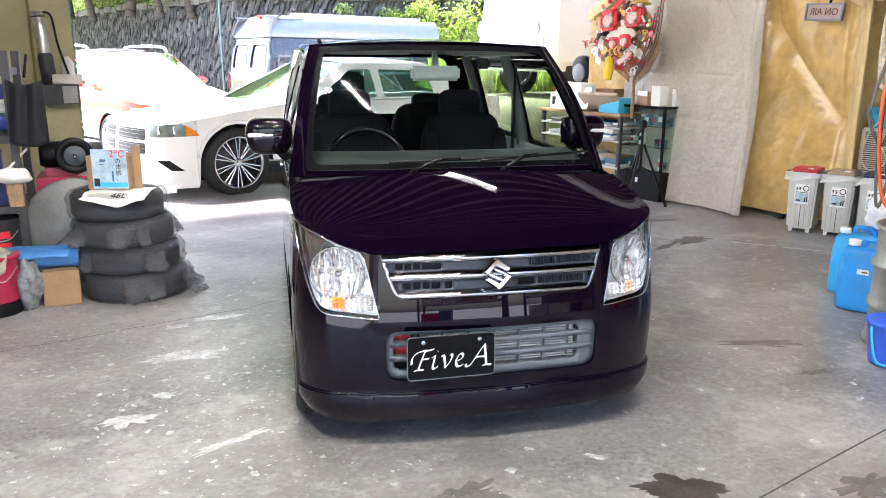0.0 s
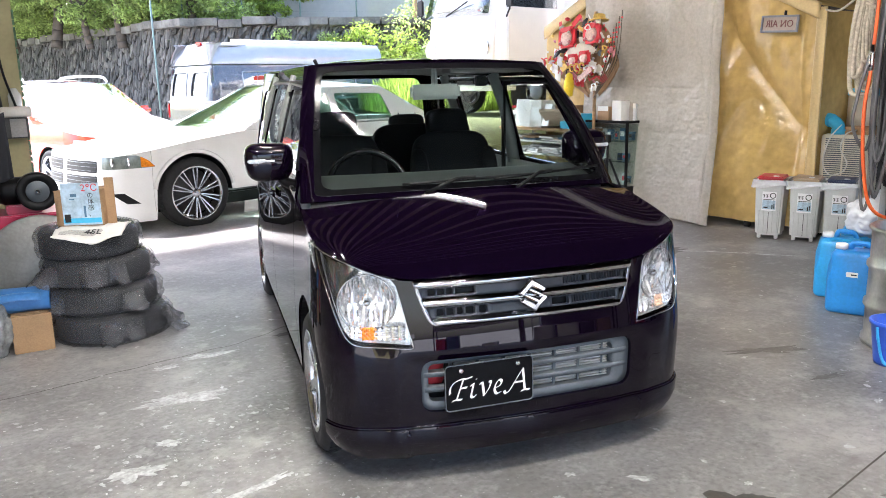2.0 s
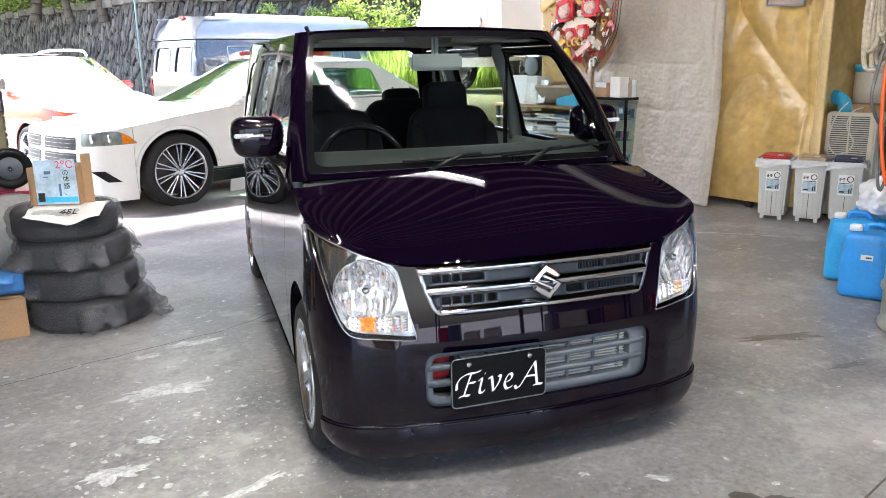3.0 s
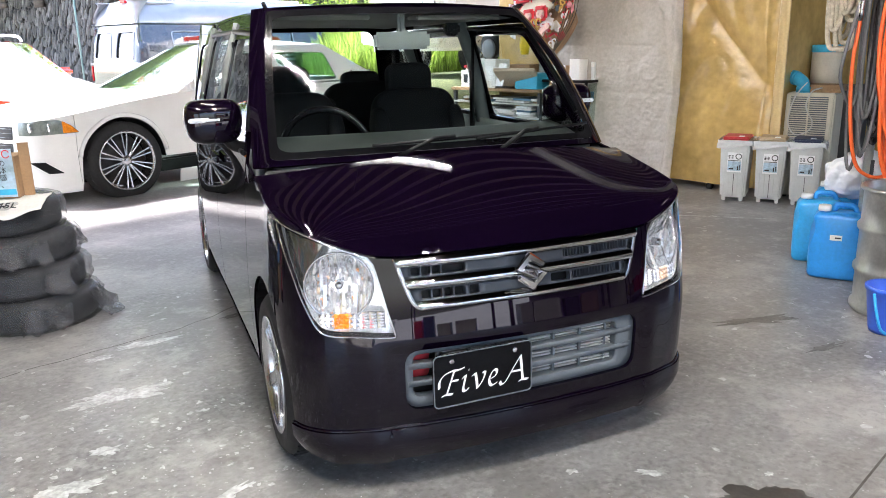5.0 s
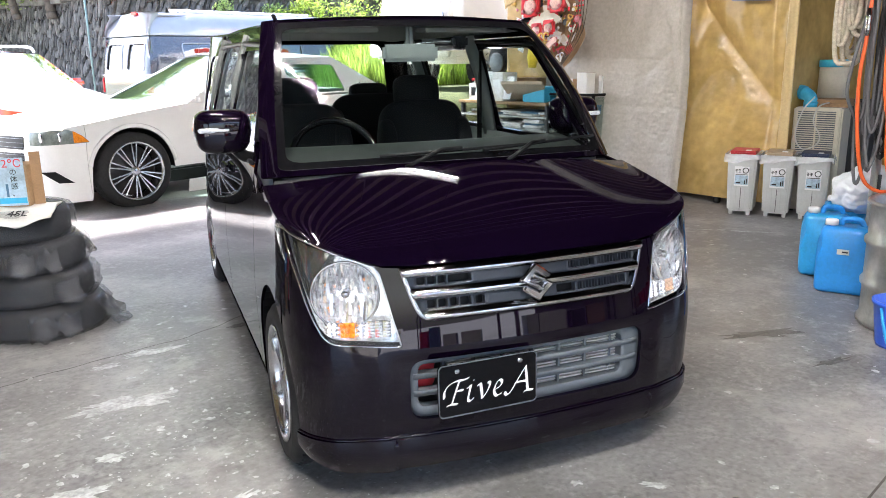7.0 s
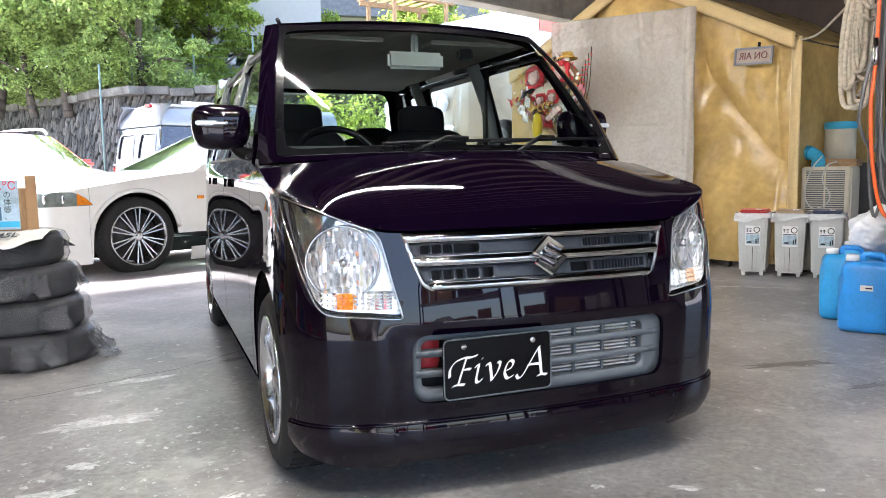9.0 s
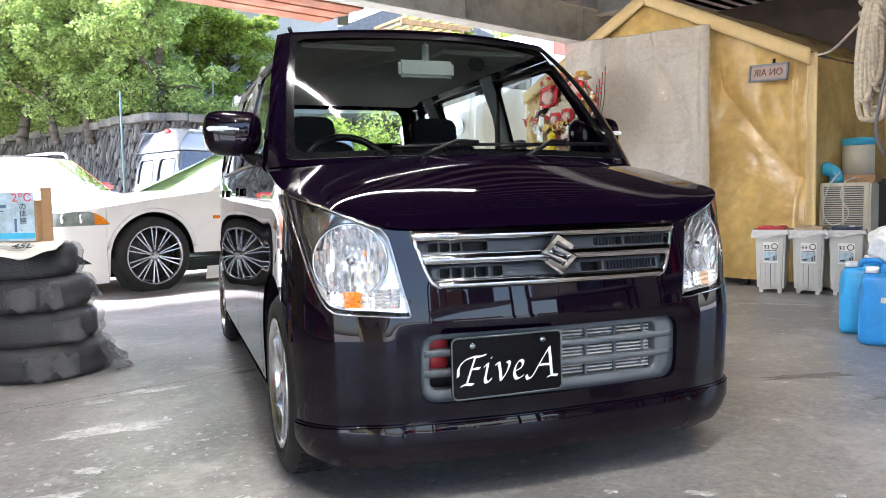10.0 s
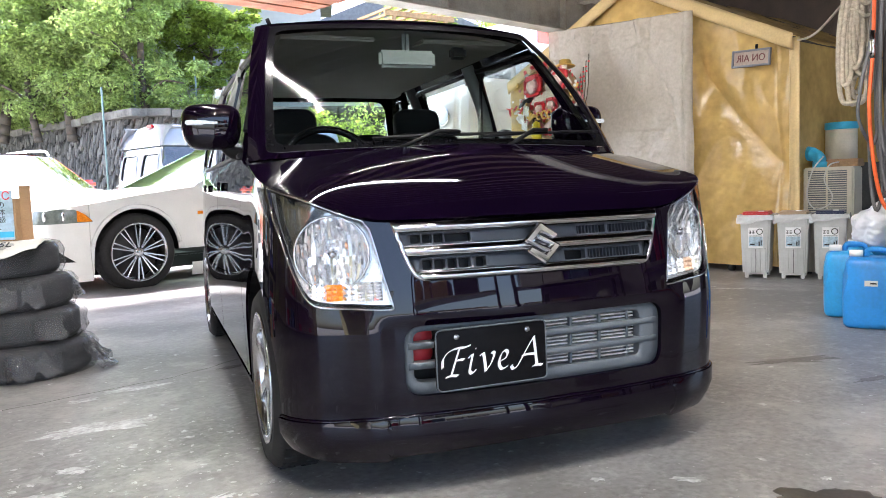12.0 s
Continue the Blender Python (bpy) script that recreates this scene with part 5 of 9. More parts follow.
def sedan():
    B = Shell([(0, 0.0), (0.35, 0.015), (0.62, 0.07), (0.80, 0.17), (0.90, 0.36), (0.945, 0.8), (0.955, 2.5), (0.94, 4.2), (0.86, 4.86), (0.6, 5.02), (0, 5.08)],
              [(0.10, 0.06), (0.16, 0.0), (0.3, 0.02), (0.45, 0.015), (0.60, 0.03), (0.78, 0.06), (0.9, 0.14)],
              [(0.10, 0.03), (0.2, 0.0), (0.32, 0.02), (0.55, 0.02), (0.72, 0.0), (0.84, 0.015), (0.93, 0.06), (1.02, 0.11), (1.25, 0.22), (1.42, 0.31), (1.5, 0.42)],
              [(0.15, 0.05), (0.5, 0), (0.9, 0.03), (1.1, 0.1), (1.5, 0.3)], 0.5, 1.25, 4.9, 5.3)
    car = simple_car("sedan", "white four-door sedan with large multi-spoke wheels parked outside", (-2.42, 8.82, -0.03), -63.0, B,
                     [(0, 0.77), (0.2, 0.79), (0.5, 0.83), (1.0, 0.90), (1.6, 0.965), (6, 0.965)], (1.62, 0.965), (2.5, 1.40), (3.7, 1.40), (4.45, 0.99),
                     [[(2.02, 1.0), (2.85, 1.0), (2.85, 1.33), (2.55, 1.33)], [(2.95, 1.0), (3.75, 1.0), (3.68, 1.31), (2.95, 1.33)]],
                     (0.98, 4.03, 0.365, 0.835), WHITE_CAR, pane=PANE_GREEN, low=0.14)
    sy = B.at_y
    for sg in (1, -1):
        flip = (lambda q: q) if sg > 0 else mirror_poly
        lamp = rounded([(0.74, 0.665), (1.27, 0.675), (1.20, 0.745), (1.10, 0.795), (0.74, 0.79)], 0.02)
        hl = on_skin(B, flip(lamp), LAMP_GREEN, car, "headlamp", 0.006, "clear headlamp")
        on_skin(B, flip(rounded([(1.13, 0.68), (1.26, 0.68), (1.20, 0.74), (1.13, 0.785)], 0.01)), AMBER, hl, "amber_marker", 0.012)
        for cx in (0.86, 1.02):
            c = Vector(B(sg * cx, 0.73))
            part("projector", lathe([(0.0, 0.0), (0.035, 0.004), (0.045, 0.014), (0.03, 0.02), (0.0, 0.02)], 18, axis="y", m=Matrix.Translation(c + Vector((0, -0.02, 0)))), CHROME, hl)
        for z0, z1 in ((0.49, 0.60), (0.63, 0.745)):
            on_skin(B, flip(rounded([(0.06, z0), (0.66, z0), (0.66, z1), (0.06, z1)], 0.015)), BLACK_PLASTIC, car, "grille", 0.004, "black mesh grille")
            for k in range(3):
                part("grille_bar", tube([B(sg * s, z0 + (k + 0.5) * (z1 - z0) / 3) for s in np.linspace(0.06, 0.66, 6)], 0.006, 5), GREY_PLASTIC, car)
        on_skin(B, flip([(0.82, 0.43), (0.95, 0.43), (1.10, 0.32), (0.97, 0.325)]), BLACK_PLASTIC, car, "bumper_vent", 0.006, "black bumper vent")
        on_skin(B, flip([(0.2, 0.13), (1.0, 0.13), (1.0, 0.19), (0.2, 0.20)]), WHITE_CAR, car, "front_splitter", 0.05)
        part("arch_lip", tube([B(sg * (sy(0.98) + 0.43 * math.cos(a)), 0.365 + 0.43 * math.sin(a)) for a in np.linspace(0.15, 2.95, 22)], 0.022, 8), WHITE_CAR, car)
        part("side_marker", panel(B, flip(rounded([(sy(1.60), 0.695), (sy(1.67), 0.695), (sy(1.67), 0.725), (sy(1.60), 0.725)], 0.006)), step=0.02, lift=0.012), AMBER, car, "amber side marker")
        part("door_seam", tube([B(sg * sy(1.86), z) for z in (0.2, 0.5, 0.8, 0.96)], 0.004, 4), BLACK_PLASTIC, car)
        mr = bmesh.new()
        box(mr, sg * 0.96, 2.1, 1.06, 0.2, 0.1, 0.14, 0.04)
        part("door_mirror", mr, WHITE_CAR, car)
        part("skirt", panel(B, flip([(sy(1.5), 0.1), (sy(3.5), 0.1), (sy(3.5), 0.22), (sy(1.5), 0.22)]), step=0.07, lift=0.03), WHITE_CAR, car)


def hatchback():
    B = Shell([(0, 0.0), (0.35, 0.03), (0.6, 0.10), (0.76, 0.22), (0.84, 0.5), (0.86, 1.2), (0.86, 3.2), (0.82, 3.9), (0.6, 4.15), (0, 4.2)],
              [(0.15, 0.05), (0.25, 0.0), (0.5, 0.0), (0.7, 0.03), (0.9, 0.10), (1.0, 0.16)],
              [(0.15, 0.05), (0.3, 0.01), (0.6, 0), (0.85, 0.01), (1.0, 0.04), (1.3, 0.13), (1.5, 0.2), (1.62, 0.3)],
              [(0.15, 0.05), (0.5, 0), (0.9, 0.02), (1.5, 0.14)], 0.5, 1.1, 4.1, 4.5)
    # the car is red; white hood and roof paint imitates the sky's glare
    car = simple_car("hatchback", "red hatchback with roof rails in the yard, sky glare painted white on hood and roof", (-1.76, 11.10, -0.03), 33.0, B,
                     [(0, 0.80), (0.3, 0.88), (0.8, 0.98), (1.1, 1.03), (5, 1.03)], (1.15, 1.03), (1.95, 1.50), (3.6, 1.50), (3.95, 1.06),
                     [[(1.5, 1.07), (2.2, 1.07), (2.2, 1.42), (1.95, 1.42)], [(2.3, 1.07), (3.2, 1.07), (3.1, 1.42), (2.3, 1.42)]],
                     (0.85, 3.4, 0.33, 0.745), RED_CAR, roof_paint=WHITE_CAR, pane=PANE_SKY, hood_paint=WHITE_CAR, spokes=(6, False))
    for sg in (1, -1):
        part("roof_rail", tube(spline([(sg * 0.60, 1.95, 1.53), (sg * 0.60, 2.1, 1.60), (sg * 0.60, 2.8, 1.62), (sg * 0.6, 3.4, 1.6), (sg * 0.6, 3.55, 1.53)], 5), 0.02, 8), WHITE_CAR, car, "white roof rail")
        on_skin(B, (lambda q: q if sg > 0 else mirror_poly(q))(rounded([(0.45, 0.66), (0.85, 0.70), (0.9, 0.80), (0.5, 0.77)], 0.03)), LENS_WHITE, car, "headlamp")
        part("wiper", tube([(sg * 0.1 + 0.25, 1.10, 1.075), (sg * 0.1 - 0.25, 1.13, 1.10)], 0.012, 5), BLACK_PLASTIC, car)
        mr = bmesh.new()
        box(mr, sg * 0.95, 1.55, 1.1, 0.2, 0.1, 0.13, 0.04)
        part("door_mirror", mr, RED_CAR, car)


PANE_SKY = glass("bright_pane", (0.4, 0.44, 0.45), 7.0)


def camper_van():
    B = Shell([(0, 0.0), (0.5, 0.03), (0.8, 0.12), (0.93, 0.35), (0.97, 0.9), (0.98, 2.5), (0.98, 4.5), (0.95, 4.9), (0.90, 4.97), (0.6, 5.0), (0, 5.0)],
              [(0.3, 0.03), (0.6, 0), (0.9, 0.05), (1.1, 0.15), (1.2, 0.3)],
              [(0.3, 0.03), (0.6, 0), (1.0, 0.0), (1.15, 0.02), (1.5, 0.06), (1.8, 0.12), (1.95, 0.13), (2.1, 0.17), (2.25, 0.3), (2.35, 0.5)],
              [(0.3, 0.03), (0.6, 0), (1.0, 0.0), (1.15, 0.02), (1.5, 0.07), (1.8, 0.14), (1.95, 0.16), (2.1, 0.25), (2.25, 0.4), (2.35, 0.6)], 0.5, 1.2, 4.5, 5.2)
    v = thing("camper_van", "navy camper van with silver raised roof in the yard", "van", (3.68, 19.2, -0.03), 117.0)
    v.scale = (1.0, 1.1, 1.0)
    L, sy = B.length, B.at_y
    full = lambda s, z: B(s, z) if s <= L else B(-(2 * L - s), z)
    s0 = sy(1.0)
    n = [(s0, 0.35), (2 * L - s0, 0.35), (2 * L - s0, 1.82), (s0, 1.82)]
    wins = []
    for c in (L - 0.42, L + 0.42):
        wins.append(rounded([(c - 0.33, 1.22), (c + 0.33, 1.22), (c + 0.30, 1.70), (c - 0.30, 1.70)], 0.06))
    for a, b in ((1.75, 3.0), (3.15, 4.3)):
        for s1, s2 in ((sy(a), sy(b)), (2 * L - sy(b), 2 * L - sy(a))):
            wins.append(rounded([(s1, 1.2), (s2, 1.2), (s2, 1.70), (s1, 1.70)], 0.06))
    body = part("body", panel(full, n, wins, step=0.09, flange=0.03), NAVY_CAR, v, "navy van body")
    for w in wins:
        p = part("window", panel(full, w, step=0.1, flange=0, lift=-0.02), PANE_VAN, v)
        part("window_frame", tube([full(*q) for q in dense(w, 0.06)], 0.012, 6, True), SILVER_CAR, p)
    part("raised_roof", panel(full, [(s0, 1.84), (2 * L - s0, 1.84), (2 * L - s0, 2.24), (s0, 2.24)], step=0.08, flange=0.02, lift=0.02), SILVER_CAR, v, "silver raised roof")
    part("roof_top", grid(lambda a, b: ((a - 0.5) * 1.42, 1.0 + 3.65 * b, 2.22 + 0.06 * math.sin(math.pi * a)), 10, 10, 0.03), SILVER_CAR, v, smooth=True)
    part("belt_line", tube([full(s, 1.12) for s in np.linspace(s0, 2 * L - s0, 60)], 0.03, 6), SILVER_CAR, v)
    for sg in (1, -1):
        part("tail_lamp", panel(full, rounded([(L + sg * 0.86, 0.80), (L + sg * 0.97, 0.80), (L + sg * 0.97, 1.08), (L + sg * 0.86, 1.08)], 0.02), step=0.05, lift=0.015 ), RED_LENS, v, "red tail lamp")
        part("roof_rail", tube([(sg * 0.55, 1.3, 2.30), (sg * 0.55, 4.3, 2.30)], 0.03, 8), WHITE_CAR, v)
        part("rail_foot", tube([(sg * 0.55, 4.2, 2.22), (sg * 0.55, 4.2, 2.30)], 0.03, 8), WHITE_CAR, v)
    part("brake_lamp", boxes((0, 4.66, 2.26, 0.2, 0.08, 0.06), bevel=0.01), RED_LENS, v)
    part("nose", panel(B, [(-s0, 0.35), (s0, 0.35), (s0, 1.05), (-s0, 1.05)], step=0.1), NAVY_CAR, v)
    part("windscreen", grid(lambda a, b: ((a - 0.5) * (1.75 - 0.2 * b), 0.35 + 0.65 * b, 1.05 + 0.75 * b), 6, 4, 0.02), PANE_VAN, v)
    part("bumper", boxes((0, 5.04, 0.45, 1.8, 0.12, 0.16), bevel=0.03), CHROME, v)
    part("cabin", boxes((0, 2.6, 0.8, 1.5, 3.0, 0.6), bevel=0.05), SEAT_CLOTH, v)
    w = alloy_wheel(v, 0.36, 0.235, 0.22, 6)
    place_wheels(v, w, 0.82, 0.9, 4.0, 0.36)


PANE_VAN = glass("van_pane", (0.35, 0.38, 0.4), 2.3)


def box_truck():
    """Cab-over truck on the terrace: seen over the wagon's roof."""
    v = thing("truck", "white cab-over truck with round headlamps parked on the terrace", "truck", (2.95, 12.1, 0.84), -67.6)
    cab = bmesh.new()
    box(cab, 0, 0.85, 1.35, 1.75, 1.7, 1.9, 0.09)
    for q in cab.verts:
        if q.co.z > 1.5 and q.co.y < 0.9:
            q.co.y += (q.co.z - 1.5) * 0.28
        if q.co.z > 1.5:
            q.co.x *= 1 - (q.co.z - 1.5) * 0.10
    part("cab", cab, WHITE_CAR, v, "white truck cab", smooth=False)
    part("windscreen", grid(lambda a, b: ((a - 0.5) * (1.5 - 0.1 * b), -0.012 + 0.19 * b, 1.55 + 0.62 * b), 6, 4, 0.012), PANE_VAN, v)
    part("wiper", tube([(-0.2, -0.03, 1.56), (0.3, -0.02, 1.75)], 0.012, 5), BLACK_PLASTIC, v)
    for sg in (1, -1):
        d = part("door", boxes((sg * 0.878, 0.85, 1.1, 0.02, 1.15, 1.1), bevel=0.01), WHITE_CAR, v)
        part("side_window", boxes((sg * 0.865, 0.9, 1.85, 0.02, 1.0, 0.5), bevel=0.01), PANE_VAN, v)
        part("headlamp", lathe([(0.0, 0.0), (0.08, 0.01), (0.12, 0.03), (0.13, 0.06), (0.0, 0.06)], 24, axis="y", m=Matrix.Translation((sg * 0.62, -0.04, 1.05))), LENS_WHITE, v, "round headlamp")
        part("headlamp_ring", tube([(sg * 0.62 + 0.13 * math.cos(a), -0.01, 1.05 + 0.13 * math.sin(a)) for a in np.linspace(0, 6.283, 24, endpoint=False)], 0.014, 6, True), CHROME, v)
        part("mirror_arm", tube([(sg * 0.88, 0.25, 1.5), (sg * 1.05, 0.15, 1.6), (sg * 1.05, 0.15, 1.9)], 0.014, 6), BLACK_PLASTIC, v)
        part("mirror", boxes((sg * 1.06, 0.14, 1.75, 0.16, 0.05, 0.26), bevel=0.02), BLACK_PLASTIC, v)
    part("bumper", boxes((0, -0.03, 0.62, 1.78, 0.14, 0.22), bevel=0.03), WHITE_CAR, v)
    part("cargo_box", boxes((0, 3.6, 1.75, 1.9, 3.6, 1.9), bevel=0.03), WHITE_CAR, v)
    part("side_stripe", boxes((0, 3.6, 2.45, 1.92, 3.5, 0.35), bevel=0.005), RED_CAR, v, "red band round the cargo box")
    part("chassis", boxes((0, 3.0, 0.6, 0.8, 4.8, 0.2), bevel=0.02), DARK_STEEL, v)
    w = alloy_wheel(v, 0.36, 0.22, 0.21, 6)
    place_wheels(v, w, 0.76, 0.9, 4.4, 0.36)


sedan()
hatchback()
camper_van()
box_truck()


# ---------------------------------------------------------------- the yard: walls, bank, trees, houses
def stone_wall():
    """A tall retaining wall of rough stones that runs back from the yard; coping blocks on top."""
    path = [(-8.6, 35.5), (-1.5, 22.3), (1.6, 21.6), (7.0, 21.4), (15.0, 21.4)]
    rnd = random.Random(11)
    w = thing("retaining_wall", "tall dark retaining wall of rough stones with coping blocks", "wall", kind="structure")
    for (x0, y0), (x1, y1) in zip(path, path[1:]):
        l = math.dist((x0, y0), (x1, y1))
        ux, uy = (x1 - x0) / l, (y1 - y0) / l
        nx, ny = uy, -ux
        if nx * (-1 - x0) + ny * (0 - y0) < 0:
            nx, ny = -nx, -ny
        core = bmesh.new()
        ang = math.degrees(math.atan2(uy, ux))
        box(core, (x0 + x1) / 2 - nx * 0.35, (y0 + y1) / 2 - ny * 0.35, 1.5, l + 0.2, 0.5, 3.1, 0.02, pose(0, 0, 0, 0, 0, ang))
        part("core", core, STONE, w)
        bm = bmesh.new()
        k = 0.0
        while k < l:
            wd = rnd.uniform(0.06, 0.15)
            z = -0.05
            while z < 2.95:
                h = rnd.uniform(0.22, 0.6)
                cx, cy = x0 + ux * (k + wd / 2), y0 + uy * (k + wd / 2)
                b = 0.10 - 0.05 * z / 3
                t = bmesh.new()
                bmesh.ops.create_icosphere(t, subdivisions=1, radius=0.5)
                for q in t.verts:
                    q.co = Vector([math.copysign(abs(c * 2) ** 0.6, c) * 0.5 * k2 for c, k2 in zip(q.co, (wd * 1.05, 0.11, h * 1.05))]) * rnd.uniform(0.93, 1.07)
                bmesh.ops.transform(t, matrix=Matrix.Translation((cx + nx * (0.0 - b * 0), cy + ny * 0.0, z + h / 2)) @ pose(0, 0, 0, rnd.uniform(-7, 7), 20 + rnd.uniform(-10, 10), ang + rnd.uniform(-14, 14)), verts=t.verts)
                for q in t.verts:
                    q.co.z = min(q.co.z, 2.93)
                add(bm, t)
                z += h * 0.93
            k += wd * 0.94
        part("stone_face", bm, STONE_FACE, w)
        bm = bmesh.new()
        k = 0.0
        while k < l:
            wd = rnd.uniform(0.5, 0.9)
            box(bm, x0 + ux * (k + wd / 2), y0 + uy * (k + wd / 2), 3.02 + rnd.uniform(-0.06, 0.06), wd * 0.97, 0.42, 0.2, 0.012, pose(0, 0, 0, 0, 0, ang + rnd.uniform(-3, 3)))
            k += wd
        part("coping", bm, STONE, w, "pale coping blocks")
    for o in w.children:
        o["kind"] = "stuff"


stone_wall()


def terrain(name, x0, x1, y0, y1, height, material, label, n=40):
    def fn(a, b):
        x, y = x0 + (x1 - x0) * a, y0 + (y1 - y0) * b
        return (x, y, height(x, y, a, b))
    return setting(name, grid(fn, n, n), material, label, "bank", Matrix(), True)


EARTH = mat("earth", (0.12, 0.13, 0.05), 0.95, vary=0.3, scale=3, bump=0.6)
terrain("hillside", -45, 45, 21.0, 75, lambda x, y, a, b: -0.3 + 3.2 * min(1, max(0, min((x + 1.5) * 0.9 + (y - 22.7) * 0.43, y - 22.0))) + 0.06 * max(0, y - 22) + 0.3 * noise.noise(Vector((x * 0.2, y * 0.2, 0))), EARTH, "overgrown slope above the retaining wall", 60)
terrain("bank", 2.0, 18, 10.5, 21.2, lambda x, y, a, b: -0.1 + min(0.94, 30 * min(a, b, 1 - a)) , EARTH, "grassy terrace at the edge of the yard")


def leaves(centres, count, size, rnd, flat=0.5):
    """Many small folded leaves gathered in uneven clumps."""
    verts, faces = [], []
    for _ in range(count):
        c, r = rnd.choice(centres)
        d = Vector((rnd.gauss(0, 1), rnd.gauss(0, 1), rnd.gauss(0, 1)))
        d = d.normalized() * r * (rnd.random() ** 0.55)
        d.z *= 0.62
        p = c + d
        ax = Vector((rnd.gauss(0, 1), rnd.gauss(0, 1), rnd.gauss(-0.5, 0.6))).normalized()
        sd = ax.cross(Vector((rnd.gauss(0, 0.5), rnd.gauss(0, 0.5), 1))).normalized()
        s = size * rnd.uniform(0.6, 1.4)
        k = len(verts)
        up = ax.cross(sd) * s * 0.12
        verts += [p, p + ax * s * 0.5 + sd * s * 0.27 + up, p + ax * s, p + ax * s * 0.5 - sd * s * 0.27 + up]
        faces += [(k, k + 1, k + 2), (k, k + 2, k + 3)]
    me = bpy.data.meshes.new("crown")
    me.from_pydata([tuple(v) for v in verts], [], faces)
    return me


def tree(x, y, z, h, spread, seed, material=LEAF, count=26000, size=0.12, label="leafy green tree above the retaining wall"):
    rnd = random.Random(seed)
    t = thing("tree", label, "tree", (x, y, z), group="trees above the wall")
    limbs, centres = [], []
    trunk = spline([(0, 0, -0.4), (rnd.uniform(-.2, .2), rnd.uniform(-.2, .2), h * 0.3), (rnd.uniform(-.4, .4), rnd.uniform(-.4, .4), h * 0.62), (rnd.uniform(-.5, .5), rnd.uniform(-.5, .5), h * 0.9)], 6)
    bm = bmesh.new()
    for i in range(len(trunk) - 1):
        r0 = 0.028 * h * (1 - i / len(trunk)) + 0.02
        tube([trunk[i], trunk[i + 1]], r0, 8, bm=bm)
    for k in range(13):
        b = Vector(trunk[int(len(trunk) * rnd.uniform(0.24, 0.95))])
        a = rnd.uniform(0, 6.283)
        e = b + Vector((math.cos(a) * spread * rnd.uniform(0.5, 1.0), math.sin(a) * spread * rnd.uniform(0.5, 1.0), rnd.uniform(-0.14, 0.24) * h))
        md = b.lerp(e, 0.5) + Vector((0, 0, 0.06 * h))
        pts = spline([b, md, e], 4)
        for i in range(len(pts) - 1):
            tube([pts[i], pts[i + 1]], 0.012 * h * (1 - i / len(pts)) + 0.008, 6, bm=bm)
        for f in (0.4, 0.55, 0.7, 0.8, 0.9, 1.0, 1.0):
            centres.append((Vector(pts[int((len(pts) - 1) * f)]) + Vector((rnd.uniform(-.6, .6), rnd.uniform(-.6, .6), rnd.uniform(-.6, .5))), rnd.uniform(0.35, 0.95) * spread * 0.34))
    centres.append((Vector(trunk[-1]), spread * 0.4))
    part("trunk", bm, BARK, t)
    me = leaves(centres, count, size, rnd)
    me.materials.append(material)
    o = new("crown", me)
    o.parent = t
    return t


for row in ((-7.2, 29.0, 3.0, 5.2, 3.0, 1), (-4.9, 26.4, 3.0, 5.0, 2.8, 2), (-2.9, 24.6, 2.9, 4.4, 2.5, 3), (-0.9, 23.2, 2.9, 4.0, 2.1, 4), (-6.2, 27.6, 2.9, 3.6, 2.2, 31), (-3.8, 25.0, 2.9, 3.2, 1.9, 32), (-9.0, 32.0, 2.8, 4.6, 2.8, 33), (-2.0, 26.5, 3.0, 6.2, 3.0, 34), (-4.5, 29.5, 3.0, 7.0, 3.4, 35), (-10.5, 30.5, 3.0, 7.5, 3.6, 5), (-5.8, 31.0, 3.2, 9.0, 4.2, 6), (-1.4, 28.0, 3.1, 7.5, 3.0, 7), (-13.5, 36.0, 2.0, 9.0, 4.4, 8), (-9.0, 40.0, 3.2, 10.0, 5.0, 21), (-3.0, 38.0, 3.2, 10.0, 4.6, 22)):
    tree(*row)
for row in ((7.5, 25.0, 3.0, 3.8, 2.2, 9), (10.8, 24.0, 3.0, 3.6, 2.2, 10), (13.5, 26.5, 3.0, 4.2, 2.6, 11), (4.6, 33.0, 3.5, 5.0, 2.4, 12), (1.3, 25.6, 3.0, 3.3, 1.5, 41), (17.0, 24.0, 3.0, 4.5, 2.8, 23)):
    tree(*row, material=LEAF_PALE, label="pale yellow-green tree behind the yard")


def shrub(x, y, z, r, h, seed, material, size=0.1, count=2600, label="bright yellow-green shrub on the bank"):
    rnd = random.Random(seed)
    t = thing("shrub", label, "shrub", (x, y, z), group="shrubs on the bank")
    bm = bmesh.new()
    cs = []
    for k in range(9):
        a, q = rnd.uniform(0, 6.283), rnd.uniform(0.2, 0.9) * r
        e = Vector((math.cos(a) * q, math.sin(a) * q, rnd.uniform(0.45, 1.0) * h))
        tube([(0, 0, -0.1), e * 0.5 + Vector((0, 0, 0.1)), e], 0.014, 5, bm=bm)
        cs.append((e, rnd.uniform(0.3, 0.5) * r))
        cs.append((e * 0.55, rnd.uniform(0.3, 0.5) * r))
    part("branchwork", bm, BARK, t)
    me = leaves(cs, count, size, rnd)
    me.materials.append(material)
    o = new("crown", me)
    o.parent = t


